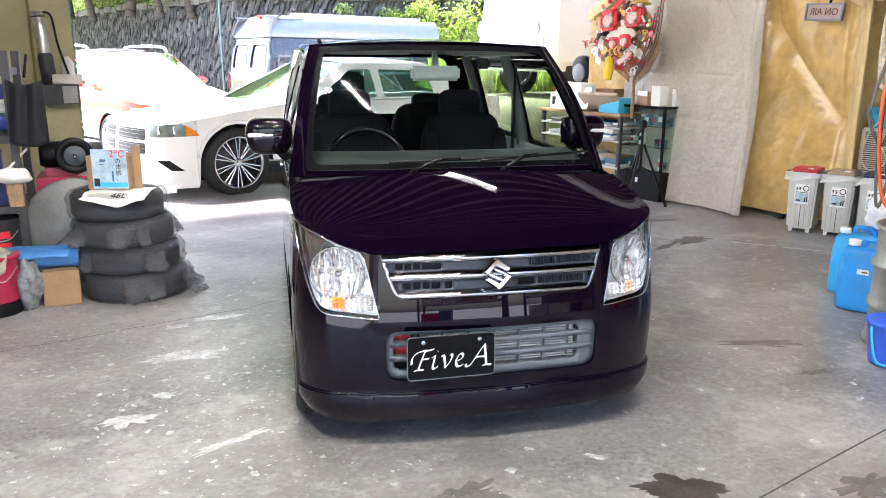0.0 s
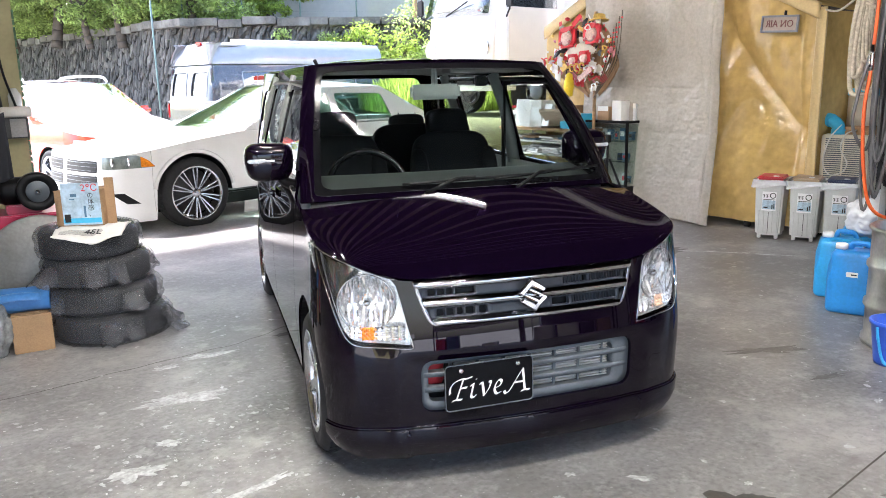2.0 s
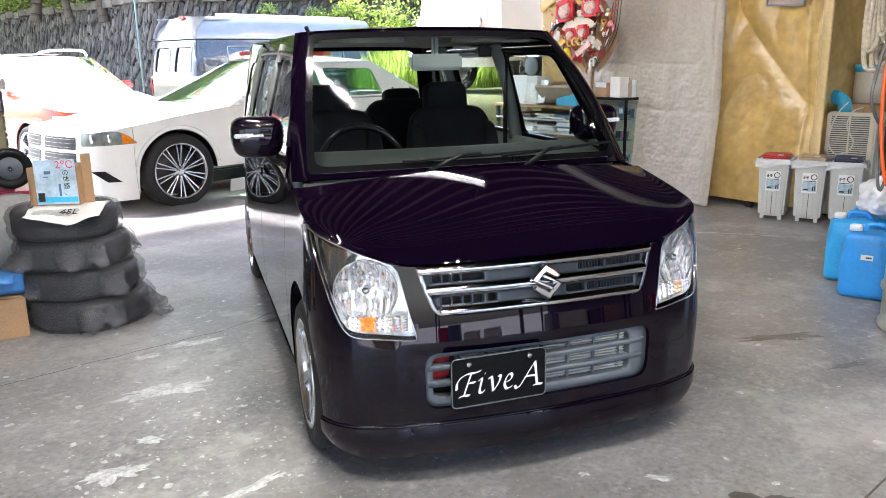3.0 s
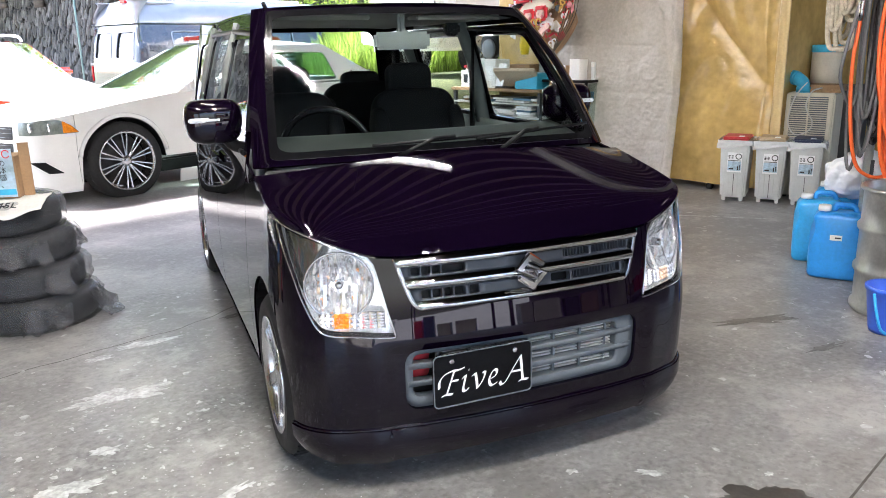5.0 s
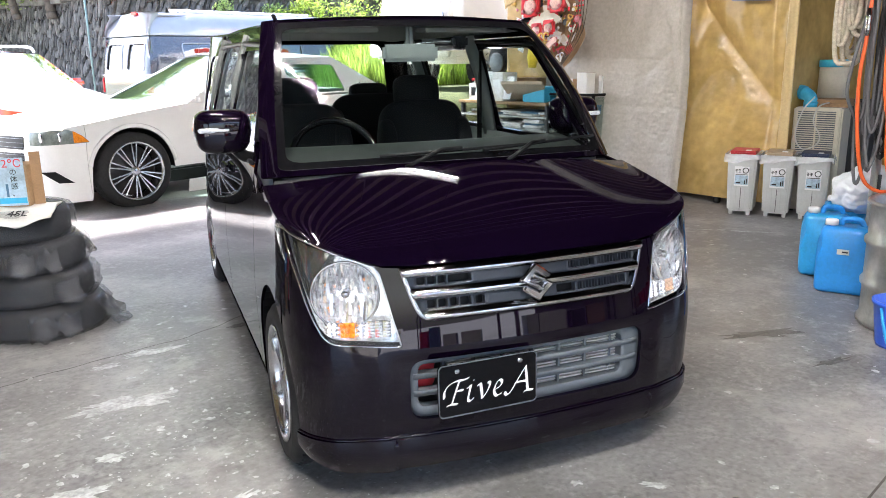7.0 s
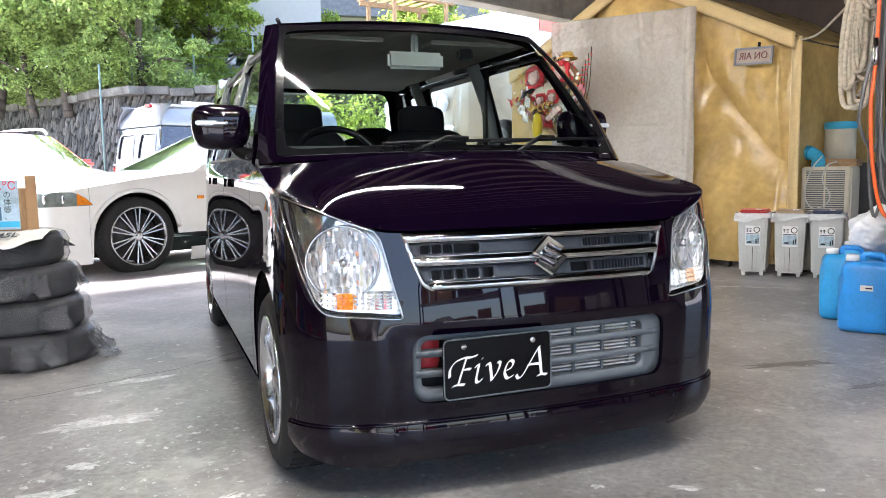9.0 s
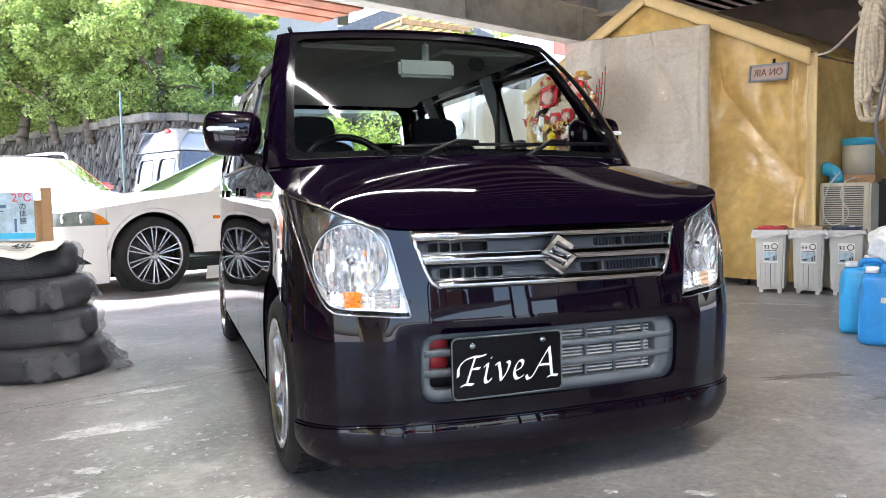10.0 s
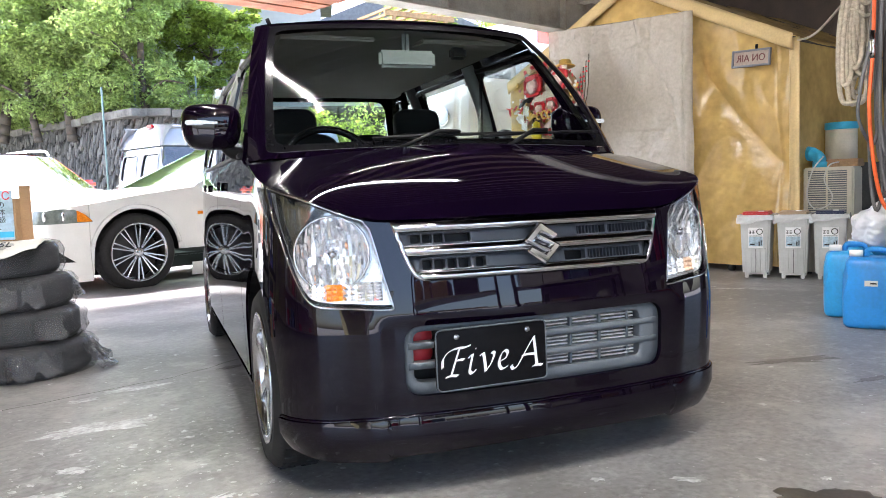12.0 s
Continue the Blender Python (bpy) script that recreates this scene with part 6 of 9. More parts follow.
for i, (x, y, z, r, h) in enumerate(((1.9, 20.9, -0.05, 0.8, 2.9), (2.9, 20.6, 0.8, 1.0, 2.1), (3.9, 20.3, 0.8, 1.1, 2.3), (4.9, 20.2, 0.8, 1.2, 2.5), (5.9, 20.0, 0.8, 1.1, 2.7), (7.0, 19.8, 0.8, 1.2, 2.6), (5.2, 18.2, 0.8, 0.9, 1.5), (6.2, 17.6, 0.8, 0.9, 1.4), (8.4, 19.0, 0.8, 1.2, 2.4), (10.0, 18.6, 0.8, 1.2, 2.6), (12.0, 18.6, 0.8, 1.3, 2.4), (4.6, 16.4, 0.8, 0.7, 1.0), (5.6, 16.0, 0.8, 0.7, 1.0))):
    shrub(x, y, z, r, h, 40 + i, LEAF_PALE if i % 3 else LEAF)


# low growth along the top of the wall, hanging over its coping
rw = random.Random(51)
for k in range(17):
    f = k / 16
    x, y = -8.4 + 6.9 * f, 35.6 - 13.0 * f
    shrub(x - 0.25 + rw.uniform(-.3, .3), y + 0.45 + rw.uniform(-.2, .2), 2.85, rw.uniform(0.75, 1.15), rw.uniform(0.9, 1.7), 300 + k, LEAF, 0.11, 3000, "leafy undergrowth hanging over the wall coping")


def grass():
    rnd = random.Random(77)
    verts, faces = [], []
    for _ in range(30000):
        x, y = rnd.uniform(2.4, 9.0), rnd.uniform(13.0, 20.0)
        if y < 14.6 + 0.41 * (x - 3.0) and x > 2.4 and y < 16.5 and x < 8.5 and abs((x - 5.3) * 0.38 - (y - 13.1) * 0.92) < 1.1:
            continue
        h = rnd.uniform(0.25, 0.75) * (0.6 + 0.8 * (noise.noise(Vector((x * 0.7, y * 0.7, 3))) + 0.5))
        a = rnd.uniform(0, 6.283)
        dx, dy = math.cos(a) * h * 0.35, math.sin(a) * h * 0.35
        wx, wy = -math.sin(a) * 0.012, math.cos(a) * 0.012
        k = len(verts)
        z = 0.82
        verts += [(x - wx, y - wy, z), (x + wx, y + wy, z), (x + dx * 0.4 + wx, y + dy * 0.4 + wy, z + h * 0.65), (x + dx * 0.4 - wx, y + dy * 0.4 - wy, z + h * 0.65), (x + dx, y + dy, z + h)]
        faces += [(k, k + 1, k + 2, k + 3), (k + 3, k + 2, k + 4)]
    me = bpy.data.meshes.new("grass")
    me.from_pydata(verts, [], faces)
    me.materials.append(LEAF_PALE)
    tagged(new("grass", me), "tall bright grass on the terrace", "grass", kind="stuff")


grass()


FENCE = mat("green_wire", (0.14, 0.2, 0.17), 0.6)


def pole_and_fence():
    p = thing("pole", "slim grey steel pole beside the retaining wall", "pole", (-1.9, 20.6, -0.03))
    part("shaft", tube([(0, 0, 0), (0, 0, 3.5)], 0.022, 10), FENCE, p)
    part("base_plate", boxes((0, 0, 0.02, 0.25, 0.25, 0.04)), GALV, p)
    f = thing("fence", "wire mesh fence on green posts above the wall", "fence", (0, 0, 0))
    a, b = Vector((-1.2, 22.9, 3.0)), Vector((6.6, 22.2, 3.0))
    for k in range(6):
        q = a.lerp(b, k / 5)
        part("post", tube([q, q + Vector((0, 0, 1.6))], 0.025, 8), FENCE, f)
    for k in range(7):
        z = Vector((0, 0, 0.15 + k * 0.22))
        part("wire", tube([a + z, b + z], 0.003, 4), FENCE, f)


pole_and_fence()


def house(name, at, turn, sx, sy_, h, label, wallm, roofm, wins):
    o = thing(name, label, "house", at, turn)
    part("wall", boxes((0, 0, h / 2, sx, sy_, h), bevel=0.02), wallm, o)
    bm = bmesh.new()
    q = [(-sx / 2 - 0.5, h), (0, h + sx * 0.22), (sx / 2 + 0.5, h), (sx / 2 + 0.5, h - 0.15), (-sx / 2 - 0.5, h - 0.15)]
    for y0, y1 in ((-sy_ / 2 - 0.5, sy_ / 2 + 0.5),):
        f0 = [bm.verts.new((x, y0, z)) for x, z in q]
        f1 = [bm.verts.new((x, y1, z)) for x, z in q]
        bm.faces.new(f0)
        bm.faces.new(f1[::-1])
        for i in range(5):
            bm.faces.new((f0[i], f1[i], f1[(i + 1) % 5], f0[(i + 1) % 5]))
    part("roof", bm, roofm, o)
    for x, z, w, hh in wins:
        wd = part("window", boxes((x, -sy_ / 2 - 0.02, z, w, 0.06, hh)), GALV, o)
        part("pane", boxes((x, -sy_ / 2 - 0.056, z, w * 0.86, 0.01, hh * 0.86), bevel=0), PANE_VAN, wd)


ROOF_TILE = mat("roof_tile", (0.16, 0.16, 0.17), 0.7, vary=0.2)
house("grey_house", (2.6, 31.0, 3.0), -12, 6.0, 6.0, 5.4, "grey stucco house behind the trees", STUCCO, ROOF_TILE, ((-1.9, 2.0, 0.9, 1.1), (0.3, 2.0, 1.2, 1.2), (-1.2, 4.3, 1.2, 1.0)))
house("white_house", (11.0, 40.0, 3.0), -8, 9.0, 7.0, 5.2, "white house with a low roof in the distance", STUCCO, ROOF_TILE, ((-2.5, 3.5, 1.4, 1.2), (0.5, 3.5, 1.4, 1.2)))


def pergola():
    o = thing("pergola", "weathered timber pergola above the bank", "pergola", (6.4, 22.6, 3.1), 15)
    for x in (-0.9, 0.9):
        for y in (-0.7, 0.7):
            part("post", boxes((x, y, 1.3, 0.1, 0.1, 2.6), bevel=0.006), WOOD, o)
    for y in (-0.7, 0.7):
        part("beam", boxes((0, y, 2.65, 2.4, 0.09, 0.14), bevel=0.006), WOOD, o)
    for k in range(7):
        part("slat", boxes((-1.1 + k * 0.36, 0, 2.76, 0.06, 1.9, 0.08), bevel=0.004), WOOD, o)


pergola()


# ---------------------------------------------------------------- the tarpaulin tent inside the workshop
# Its own axes: x along its front, y into it.
TENT = Matrix.Translation((3.9, 5.9, 0)) @ pose(0, 0, 0, 0, 0, -69.5)
TX0, TX1, TXA, TZE, TZA, TDEEP = -2.85, 0.34, -1.25, 1.93, 2.72, 3.2


def creases(x, z, seed):
    """Crossing ridges of a crumpled plastic sheet."""
    a = abs(noise.noise(Vector((x * 5 + 0.7 * z, z * 2.4, seed)))) + 0.6 * abs(noise.noise(Vector((x * 11 - z * 3, z * 7, seed + 7.0)))) + 0.35 * abs(noise.noise(Vector((x * 22, z * 17 + x * 6, seed + 3.0))))
    b = noise.noise(Vector((x * 3.5 + 1.6 * z, x * 0.6 - z * 0.9, seed + 11.0)))
    return 0.013 * (0.55 - a) + 0.030 * b * abs(b) + 0.020 * max(0.0, 0.16 - abs(noise.noise(Vector((x * 1.9 - z * 1.1, z * 0.7 + x, seed + 19.0))))) / 0.16


def tent():
    t = thing("tarpaulin_tent", "gold tarpaulin garage tent with a clear sheet over its front", "tent")
    t.matrix_world = TENT

    def top(x):
        return float(np.interp(x, [TX0, TXA, TX1], [TZE, TZA, TZE]))

    # one slanting valley runs from under the sign down to the corner: above it the cloth leans out, below it bellies
    def valley(x, z):
        d = float(np.interp(x, [-0.75, -0.51, 0.134, 0.34], [2.35, 1.74, 0.98, 0.86])) - z
        w = math.exp(-max(0.0, -0.55 - x) / 0.06) * math.exp(-max(0.0, x - 0.26) / 0.05)
        return 0.12 * w * (math.exp(-d / 0.36) if d > 0 else math.exp(d / 0.28))

    def front(a, b):
        x = TX0 + (TX1 - TX0) * a
        z = 0.06 + (top(x) - 0.06) * b
        f = 0.012 * math.sin(x * 9 + 1.2 * math.sin(z * 2.2)) + 0.03 * noise.noise(Vector((x * 2.2, z * 1.4, 1.0))) + 0.75 * creases(x, z, 4.0)
        seam = 0.012 * math.exp(-((x - 0.18) / 0.012) ** 2)
        return (x, -0.02 + f + valley(x, z) - seam, z)
    part("front_sheet", grid(front, 260, 190), TARP, t, "creased gold tarpaulin front", smooth=True)

    def sheet(a, b):
        x = -2.20 + 1.68 * a + 0.05 * (1 - b) * (a - 0.5)
        zt = 2.42 - 0.10 * a
        z = 0.015 + (zt - 0.015) * b
        f = 0.030 * math.sin(a * 11 + 1.5 * math.sin(b * 3)) * (1.1 - b) + 0.04 * noise.noise(Vector((x * 2.5, z * 1.1, 21.0))) + 0.45 * creases(x, z, 50.0)
        # packing folds in squares, and slack pulls from the top corners
        f += 0.010 * sum(math.exp(-abs(z - zc - 0.02 * noise.noise(Vector((x * 4, zc, 5.0)))) / 0.018) for zc in (0.42, 0.86, 1.30, 1.74, 2.12)) * (0.5 + noise.noise(Vector((x * 3, z * 2, 15.0))))
        f += 0.022 * math.exp(-abs(x + 1.15 - 0.42 * (2.4 - z) - 0.05 * math.sin(z * 5)) / 0.05) * b + 0.020 * math.exp(-abs(x + 1.62 + 0.22 * (2.4 - z)) / 0.06) * b
        f += 0.004 * noise.noise(Vector((x * 30, z * 34, 2.0))) + 0.003 * noise.noise(Vector((x * 9, z * 60, 6.0)))
        r = 0.05 * math.exp(-((a - 0.66) / 0.05) ** 2) * b
        g = 0.04 * math.exp(-((a - 0.97) / 0.03) ** 2)
        return (x, -0.115 + f - r - g - 0.10 * (1 - b) ** 3, z)
    part("clear_sheet", grid(sheet, 150, 190, 0.003), TARP_PALE, t, "milky plastic sheet hung over the front", smooth=True)

    for x in (TX0, TX1):
        part("side_sheet", grid(lambda a, b: (x + 0.02 * noise.noise(Vector((a * 5, b * 4, x))), 0.02 + TDEEP * a, 0.05 + (TZE - 0.05) * b), 30, 16), TARP, t, smooth=True)
        part("post", tube([(x, 0.0, 0.0), (x, 0.0, TZE)], 0.028, 10), TARP_TRIM, t)
    for x0, x1 in ((TX0, TXA), (TXA, TX1)):
        z0, z1 = top(x0), top(x1)
        part("roof_sheet", grid(lambda a, b: (x0 + (x1 - x0) * a, -0.05 + (TDEEP + 0.1) * b, z0 + (z1 - z0) * a + 0.035 - 0.02 * math.sin(math.pi * 3 * b) ** 2), 14, 30, 0.004), TARP, t, smooth=True)

        def band(a, b):
            x, z = x0 + (x1 - x0) * a, z0 + (z1 - z0) * a
            return (x, -0.065 - 0.012 * math.sin(math.pi * b) + 0.006 * noise.noise(Vector((a * 14, b * 2, x0))), z + 0.05 - 0.13 * b)
        part("edge_band", grid(band, 50, 5, 0.012), TARP_TRIM, t, "pale gold edge band", smooth=True)
    part("corner_band", grid(lambda a, b: (TX1 - 0.03 + 0.075 * a, -0.06 + 0.02 * math.sin(a * 3.1) + 0.008 * noise.noise(Vector((b * 9, a, 0))), 0.06 + (TZE - 0.04) * b), 5, 40, 0.01), TARP_TRIM, t, smooth=True)
    # castor feet under the frame
    for x in (-0.25, 0.28):
        part("castor", lathe([(0.0, -0.02), (0.035, -0.02), (0.035, 0.02), (0.0, 0.02)], 14, axis="x", m=Matrix.Translation((x, 0.03, 0.035))), RUBBER, t)


tent()


def sign():
    s = thing("sign", "small grey-framed sign with reversed red letters on the tent", "sign")
    s.matrix_world = TENT @ Matrix.Translation((-0.015, -0.06, 1.835)) @ pose(0, 0, 0, -3, 2.5, 0)
    part("panel", boxes((0, 0, 0, 0.31, 0.012, 0.115), bevel=0.003), mat("pale_panel", (0.36, 0.29, 0.25), 0.5), s)
    for cx, cz, w, h in ((0, 0.064, 0.34, 0.016), (0, -0.064, 0.34, 0.016), (-0.162, 0, 0.016, 0.13), (0.162, 0, 0.016, 0.13)):
        part("frame", boxes((cx, -0.004, cz, w, 0.026, h), bevel=0.003), mat("frame_grey", (0.2, 0.21, 0.25), 0.5), s)
    letters("ON AIR", 0.085, 0.002, s, mat("dull_red", (0.14, 0.035, 0.035), 0.5), Matrix.Translation((0, -0.009, -0.002)) @ pose(0, 0, 0, 90, 0, 0) @ Matrix.Diagonal((-0.88, 1, 1, 1)))
    part("hook", tube([(0.04, 0, 0.07), (0.04, 0.0, 0.11)], 0.012, 8), BLACK_PLASTIC, s)


sign()


# ---------------------------------------------------------------- bins, cooler, cans, drum
def bin_(x, y, lid, bag, label):
    b = thing("waste_bin", label, "waste bin", (x, y, 0), -50, group="sorting bins in a row")
    body = bmesh.new()
    box(body, 0.12, 0.15, 0.265, 0.235, 0.295, 0.47, 0.016, taper=0.86)
    part("body", body, PALE_PLASTIC, b, "pale grey ribbed bin body")
    for fx in (0.05, 0.19):
        for fy in (0.05, 0.26):
            part("foot", boxes((fx, fy, 0.017, 0.03, 0.03, 0.034), bevel=0.004), PALE_PLASTIC, b)
    for rx in (0.045, 0.085, 0.155, 0.195):
        rb = bmesh.new()
        box(rb, rx, 0.009, 0.15, 0.008, 0.012, 0.2, 0.003, pose(0, 0, 0, 4, 0, 0))
        part("rib", rb, PALE_PLASTIC, b)
    part("rim", boxes((0.12, 0.15, 0.497, 0.262, 0.325, 0.03), bevel=0.01), PALE_PLASTIC, b)
    lb = bmesh.new()
    box(lb, 0.12, 0.155, 0.53, 0.22, 0.28, 0.03, 0.012)
    ld = part("lid", lb, lid, b, "hinged bin lid")
    part("lid_button", boxes((0.16, 0.06, 0.548, 0.045, 0.03, 0.008), bevel=0.003), WHITE, ld)
    lab = part("sticker", boxes((0.125, -0.004, 0.335, 0.115, 0.003, 0.165), bevel=0), WHITE, b, "white sticker with dark bars")
    ring = tube([(0.155 + 0.022 * math.cos(a), -0.007, 0.385 + 0.022 * math.sin(a)) for a in np.linspace(0, 6.283, 18, endpoint=False)], 0.0035, 5, True)
    part("sticker_ring", ring, BLACK_PRINT, lab)
    for dx in (0.083, 0.107):
        part("sticker_bar", boxes((dx, -0.007, 0.391, 0.016, 0.002, 0.005), (dx, -0.007, 0.380, 0.020, 0.002, 0.004), (dx, -0.007, 0.369, 0.015, 0.002, 0.004), (dx + 0.002, -0.007, 0.380, 0.004, 0.002, 0.026), bevel=0), BLACK_PRINT, lab)
    part("sticker_bar", boxes((0.125, -0.007, 0.350, 0.098, 0.002, 0.005), bevel=0), BLACK_PRINT, lab)
    part("sticker_picture", boxes((0.125, -0.007, 0.305, 0.105, 0.002, 0.078), bevel=0), PALE_PRINT, lab, "pale blue picture")
    for dx, dz, w, h in ((0.152, 0.288, 0.010, 0.034), (0.167, 0.294, 0.007, 0.040), (0.10, 0.281, 0.035, 0.012)):
        part("sticker_bar", boxes((dx, -0.009, dz, w, 0.002, h), bevel=0), BLACK_PRINT, lab)
    part("groove", boxes((0.125, -0.0005, 0.145, 0.004, 0.003, 0.19), bevel=0), DARK_STEEL, b)
    if bag:
        rnd = random.Random(int(x * 100))

        def skirt(a, k):
            an = 2 * math.pi * a
            q = 0.5 ** 0.5
            cx, cy = max(-1, min(1, math.cos(an) / q)), max(-1, min(1, math.sin(an) / q))
            o = 1.02 + 0.10 * k * (1 + 0.7 * noise.noise(Vector((math.cos(an) * 3, math.sin(an) * 3, x)))) + 0.03 * noise.noise(Vector((an * 4, k * 4, x)))
            return (0.12 + cx * 0.134 * o, 0.15 + cy * 0.168 * o, 0.522 - k * (0.05 + 0.05 * noise.noise(Vector((math.cos(an) * 2, math.sin(an) * 2, x + 5)))))
        part("bin_liner", grid(lambda a, k: skirt(a, k), 60, 6), BAG, b, "clear bin liner folded over the rim", smooth=True)
    return b


bin_(3.53, 5.70, RED_PLASTIC, True, "pale grey waste bin with a red lid and clear liner")
bin_(3.715, 5.49, TAN_PLASTIC, True, "pale grey waste bin with a tan lid")
bin_(3.885, 5.285, NAVY_PLASTIC, True, "pale grey waste bin with a navy lid")


def cooler():
    c = thing("spot_cooler", "cream upright spot air cooler with a louvred front", "air cooler", (4.11, 5.60, 0), -58)
    part("cabinet", boxes((0.19, 0.21, 0.455, 0.38, 0.42, 0.87), bevel=0.012), CREAM_PLASTIC, c)
    part("front_frame", boxes((0.19, -0.006, 0.68, 0.35, 0.018, 0.42), bevel=0.006), CREAM_PLASTIC, c)
    part("filter", boxes((0.185, -0.016, 0.68, 0.29, 0.004, 0.36), bevel=0), GREY_PLASTIC, c)
    for k in range(20):
        part("louvre", boxes((0.185, -0.022, 0.51 + k * 0.0178, 0.29, 0.012, 0.007), bevel=0.001), CREAM_PLASTIC, c)
    part("louvre_post", boxes((0.185, -0.028, 0.68, 0.012, 0.012, 0.36), bevel=0.002), CREAM_PLASTIC, c)
    part("cable", tube(spline([(0.16, -0.02, 0.98), (0.08, -0.05, 0.86), (0.04, -0.05, 0.66), (0.10, -0.05, 0.55), (0.2, -0.05, 0.58), (0.23, -0.05, 0.66), (0.17, -0.045, 0.78), (0.2, -0.03, 0.9), (0.26, 0.05, 0.93)], 6), 0.006, 6), PALE_PLASTIC, c)
    for fx in (0.04, 0.34):
        for fy in (0.05, 0.37):
            part("castor", lathe([(0.0, 0), (0.02, 0), (0.02, 0.03), (0.0, 0.03)], 10, fx, fy), RUBBER, c)
    b = thing("boards", "two short wooden boards lying on the cooler", "board", (4.11, 5.60, 0.89), -58)
    part("board", boxes((0.25, 0.2, 0.016, 0.30, 0.3, 0.03), bevel=0.003), WOOD, b)
    part("board", boxes((0.24, 0.19, 0.047, 0.32, 0.26, 0.03), bevel=0.003), CARDBOARD, b)
    p = thing("pipe_elbow", "pale blue plastic pipe elbow on the cooler", "pipe", (4.11, 5.60, 0.89), -58)
    part("bend", tube(spline([(0.115, 0.07, 0.0), (0.115, 0.07, 0.04), (0.105, 0.075, 0.075), (0.07, 0.095, 0.105), (0.02, 0.125, 0.12)], 6), 0.052, 20), SKY_BLUE, p)
    part("collar", tube([(0.115, 0.07, 0.0), (0.115, 0.07, 0.045)], 0.059, 20), SKY_BLUE, p)
    part("collar", tube([(0.05, 0.107, 0.112), (0.005, 0.134, 0.123)], 0.059, 20), SKY_BLUE, p)
    part("pipe", tube([(0.005, 0.134, 0.123), (-0.12, 0.21, 0.165)], 0.05, 20), CREAM_PLASTIC, p, "cream plastic pipe")
    k = thing("crate", "dark storage crate behind the cooler", "crate", (4.75, 5.75, 0), -58)
    part("box", boxes((0, 0, 0.46, 0.6, 0.5, 0.92), bevel=0.01), DARK_GREY, k)
    c2 = thing("pipe_drum", "cream plastic pipe with a pale blue rim", "pipe", (4.62, 5.68, 0.92), 0)
    part("tube", lathe([(0.0, 0), (0.125, 0.0), (0.125, 0.34), (0.105, 0.34), (0.10, 0.3), (0.0, 0.3)], 28), CREAM_PLASTIC, c2)
    part("rim", lathe([(0.126, 0.29), (0.133, 0.295), (0.133, 0.35), (0.12, 0.352), (0.11, 0.35)], 28), SKY_BLUE, c2)


cooler()


def jerrycan(x, y, turn, cap, label, h=0.385, tone=None):
    c = thing("jerrycan", label, "jerrycan", (x, y, 0), turn, group="blue jerrycans")
    bm = bmesh.new()
    box(bm, 0, 0, h / 2, 0.27, 0.20, h, 0.0)
    bmesh.ops.subdivide_edges(bm, edges=bm.edges[:], cuts=3, use_grid_fill=True)
    for v in bm.verts:
        k = v.co.z / h
        s = 1.0 if k < 0.8 else 1 - 0.55 * (k - 0.8)
        v.co.x *= s
        v.co.y *= s * (1 + 0.05 * math.sin(k * math.pi))
        v.co.x *= 1 + 0.02 * math.sin(k * math.pi)
    bmesh.ops.bevel(bm, geom=[e for e in bm.edges if e.calc_face_angle(0) > 0.6], offset=0.035, segments=4, affect="EDGES", profile=0.5)
    part("body", bm, tone or BLUE_PLASTIC, c, "translucent blue plastic can", smooth=True)
    part("handle", tube(spline([(0.09, 0, h - 0.02), (0.07, 0, h + 0.03), (0.0, 0, h + 0.038), (-0.02, 0, h + 0.03), (-0.03, 0, h - 0.01)], 5), 0.016, 8), BLUE_PLASTIC, c)
    part("neck", lathe([(0.03, h - 0.03), (0.028, h + 0.012)], 16, -0.075, -0.03), BLUE_PLASTIC, c)
    part("cap", lathe([(0.0, h + 0.035), (0.03, h + 0.035), (0.034, h + 0.03), (0.034, h + 0.003), (0.0, h + 0.003)], 20, -0.075, -0.03), cap, c, "screw cap")
    part("seam", tube([(0.1365, 0, 0.05), (0.139, 0, 0.2), (0.13, 0, h - 0.07)], 0.003, 4), BLUE_PLASTIC, c)
    lab = part("sticker", boxes((0.0, -0.108, 0.25, 0.062, 0.003, 0.03), bevel=0), PAPER, c)
    part("sticker_bar", boxes((0.01, -0.111, 0.25, 0.03, 0.002, 0.008), bevel=0), BLACK_PRINT, lab)


PALE_BLUE = mat("light_blue_plastic", (0.035, 0.37, 0.78), 0.36, vary=0.1, scale=4, bump=0.05)
jerrycan(2.62, 3.68, -52, WHITE, "blue plastic jerrycan with a white cap")
jerrycan(2.81, 3.99, -46, WHITE, "lighter blue plastic jerrycan with a white cap", tone=PALE_BLUE)
jerrycan(3.22, 4.22, -50, WHITE, "light blue plastic jerrycan at the back", tone=PALE_BLUE)
jerrycan(2.98, 3.70, -50, YELLOW, "blue plastic jerrycan with a yellow cap")


def bag():
    b = thing("plastic_bag", "crumpled white plastic bag lying on the jerrycans", "plastic bag", (3.06, 3.95, 0.40))
    bm = bmesh.new()
    bmesh.ops.create_icosphere(bm, subdivisions=5, radius=1.0)
    for v in bm.verts:
        p = v.co.copy()
        k = 1 + 0.22 * noise.noise(p * 1.7) + 0.12 * abs(noise.noise(p * 4.2)) + 0.05 * noise.noise(p * 9)
        v.co = Vector((p.x * 0.20 * k, p.y * 0.16 * k, max(-0.02, 0.11 + p.z * 0.14 * k)))
        if p.z > 0.75:
            v.co.z += 0.1 * (p.z - 0.75)
    part("film", bm, mat("white_bag", (0.75, 0.76, 0.8), 0.3, vary=0.03, bump=0.2), b, smooth=True)


bag()


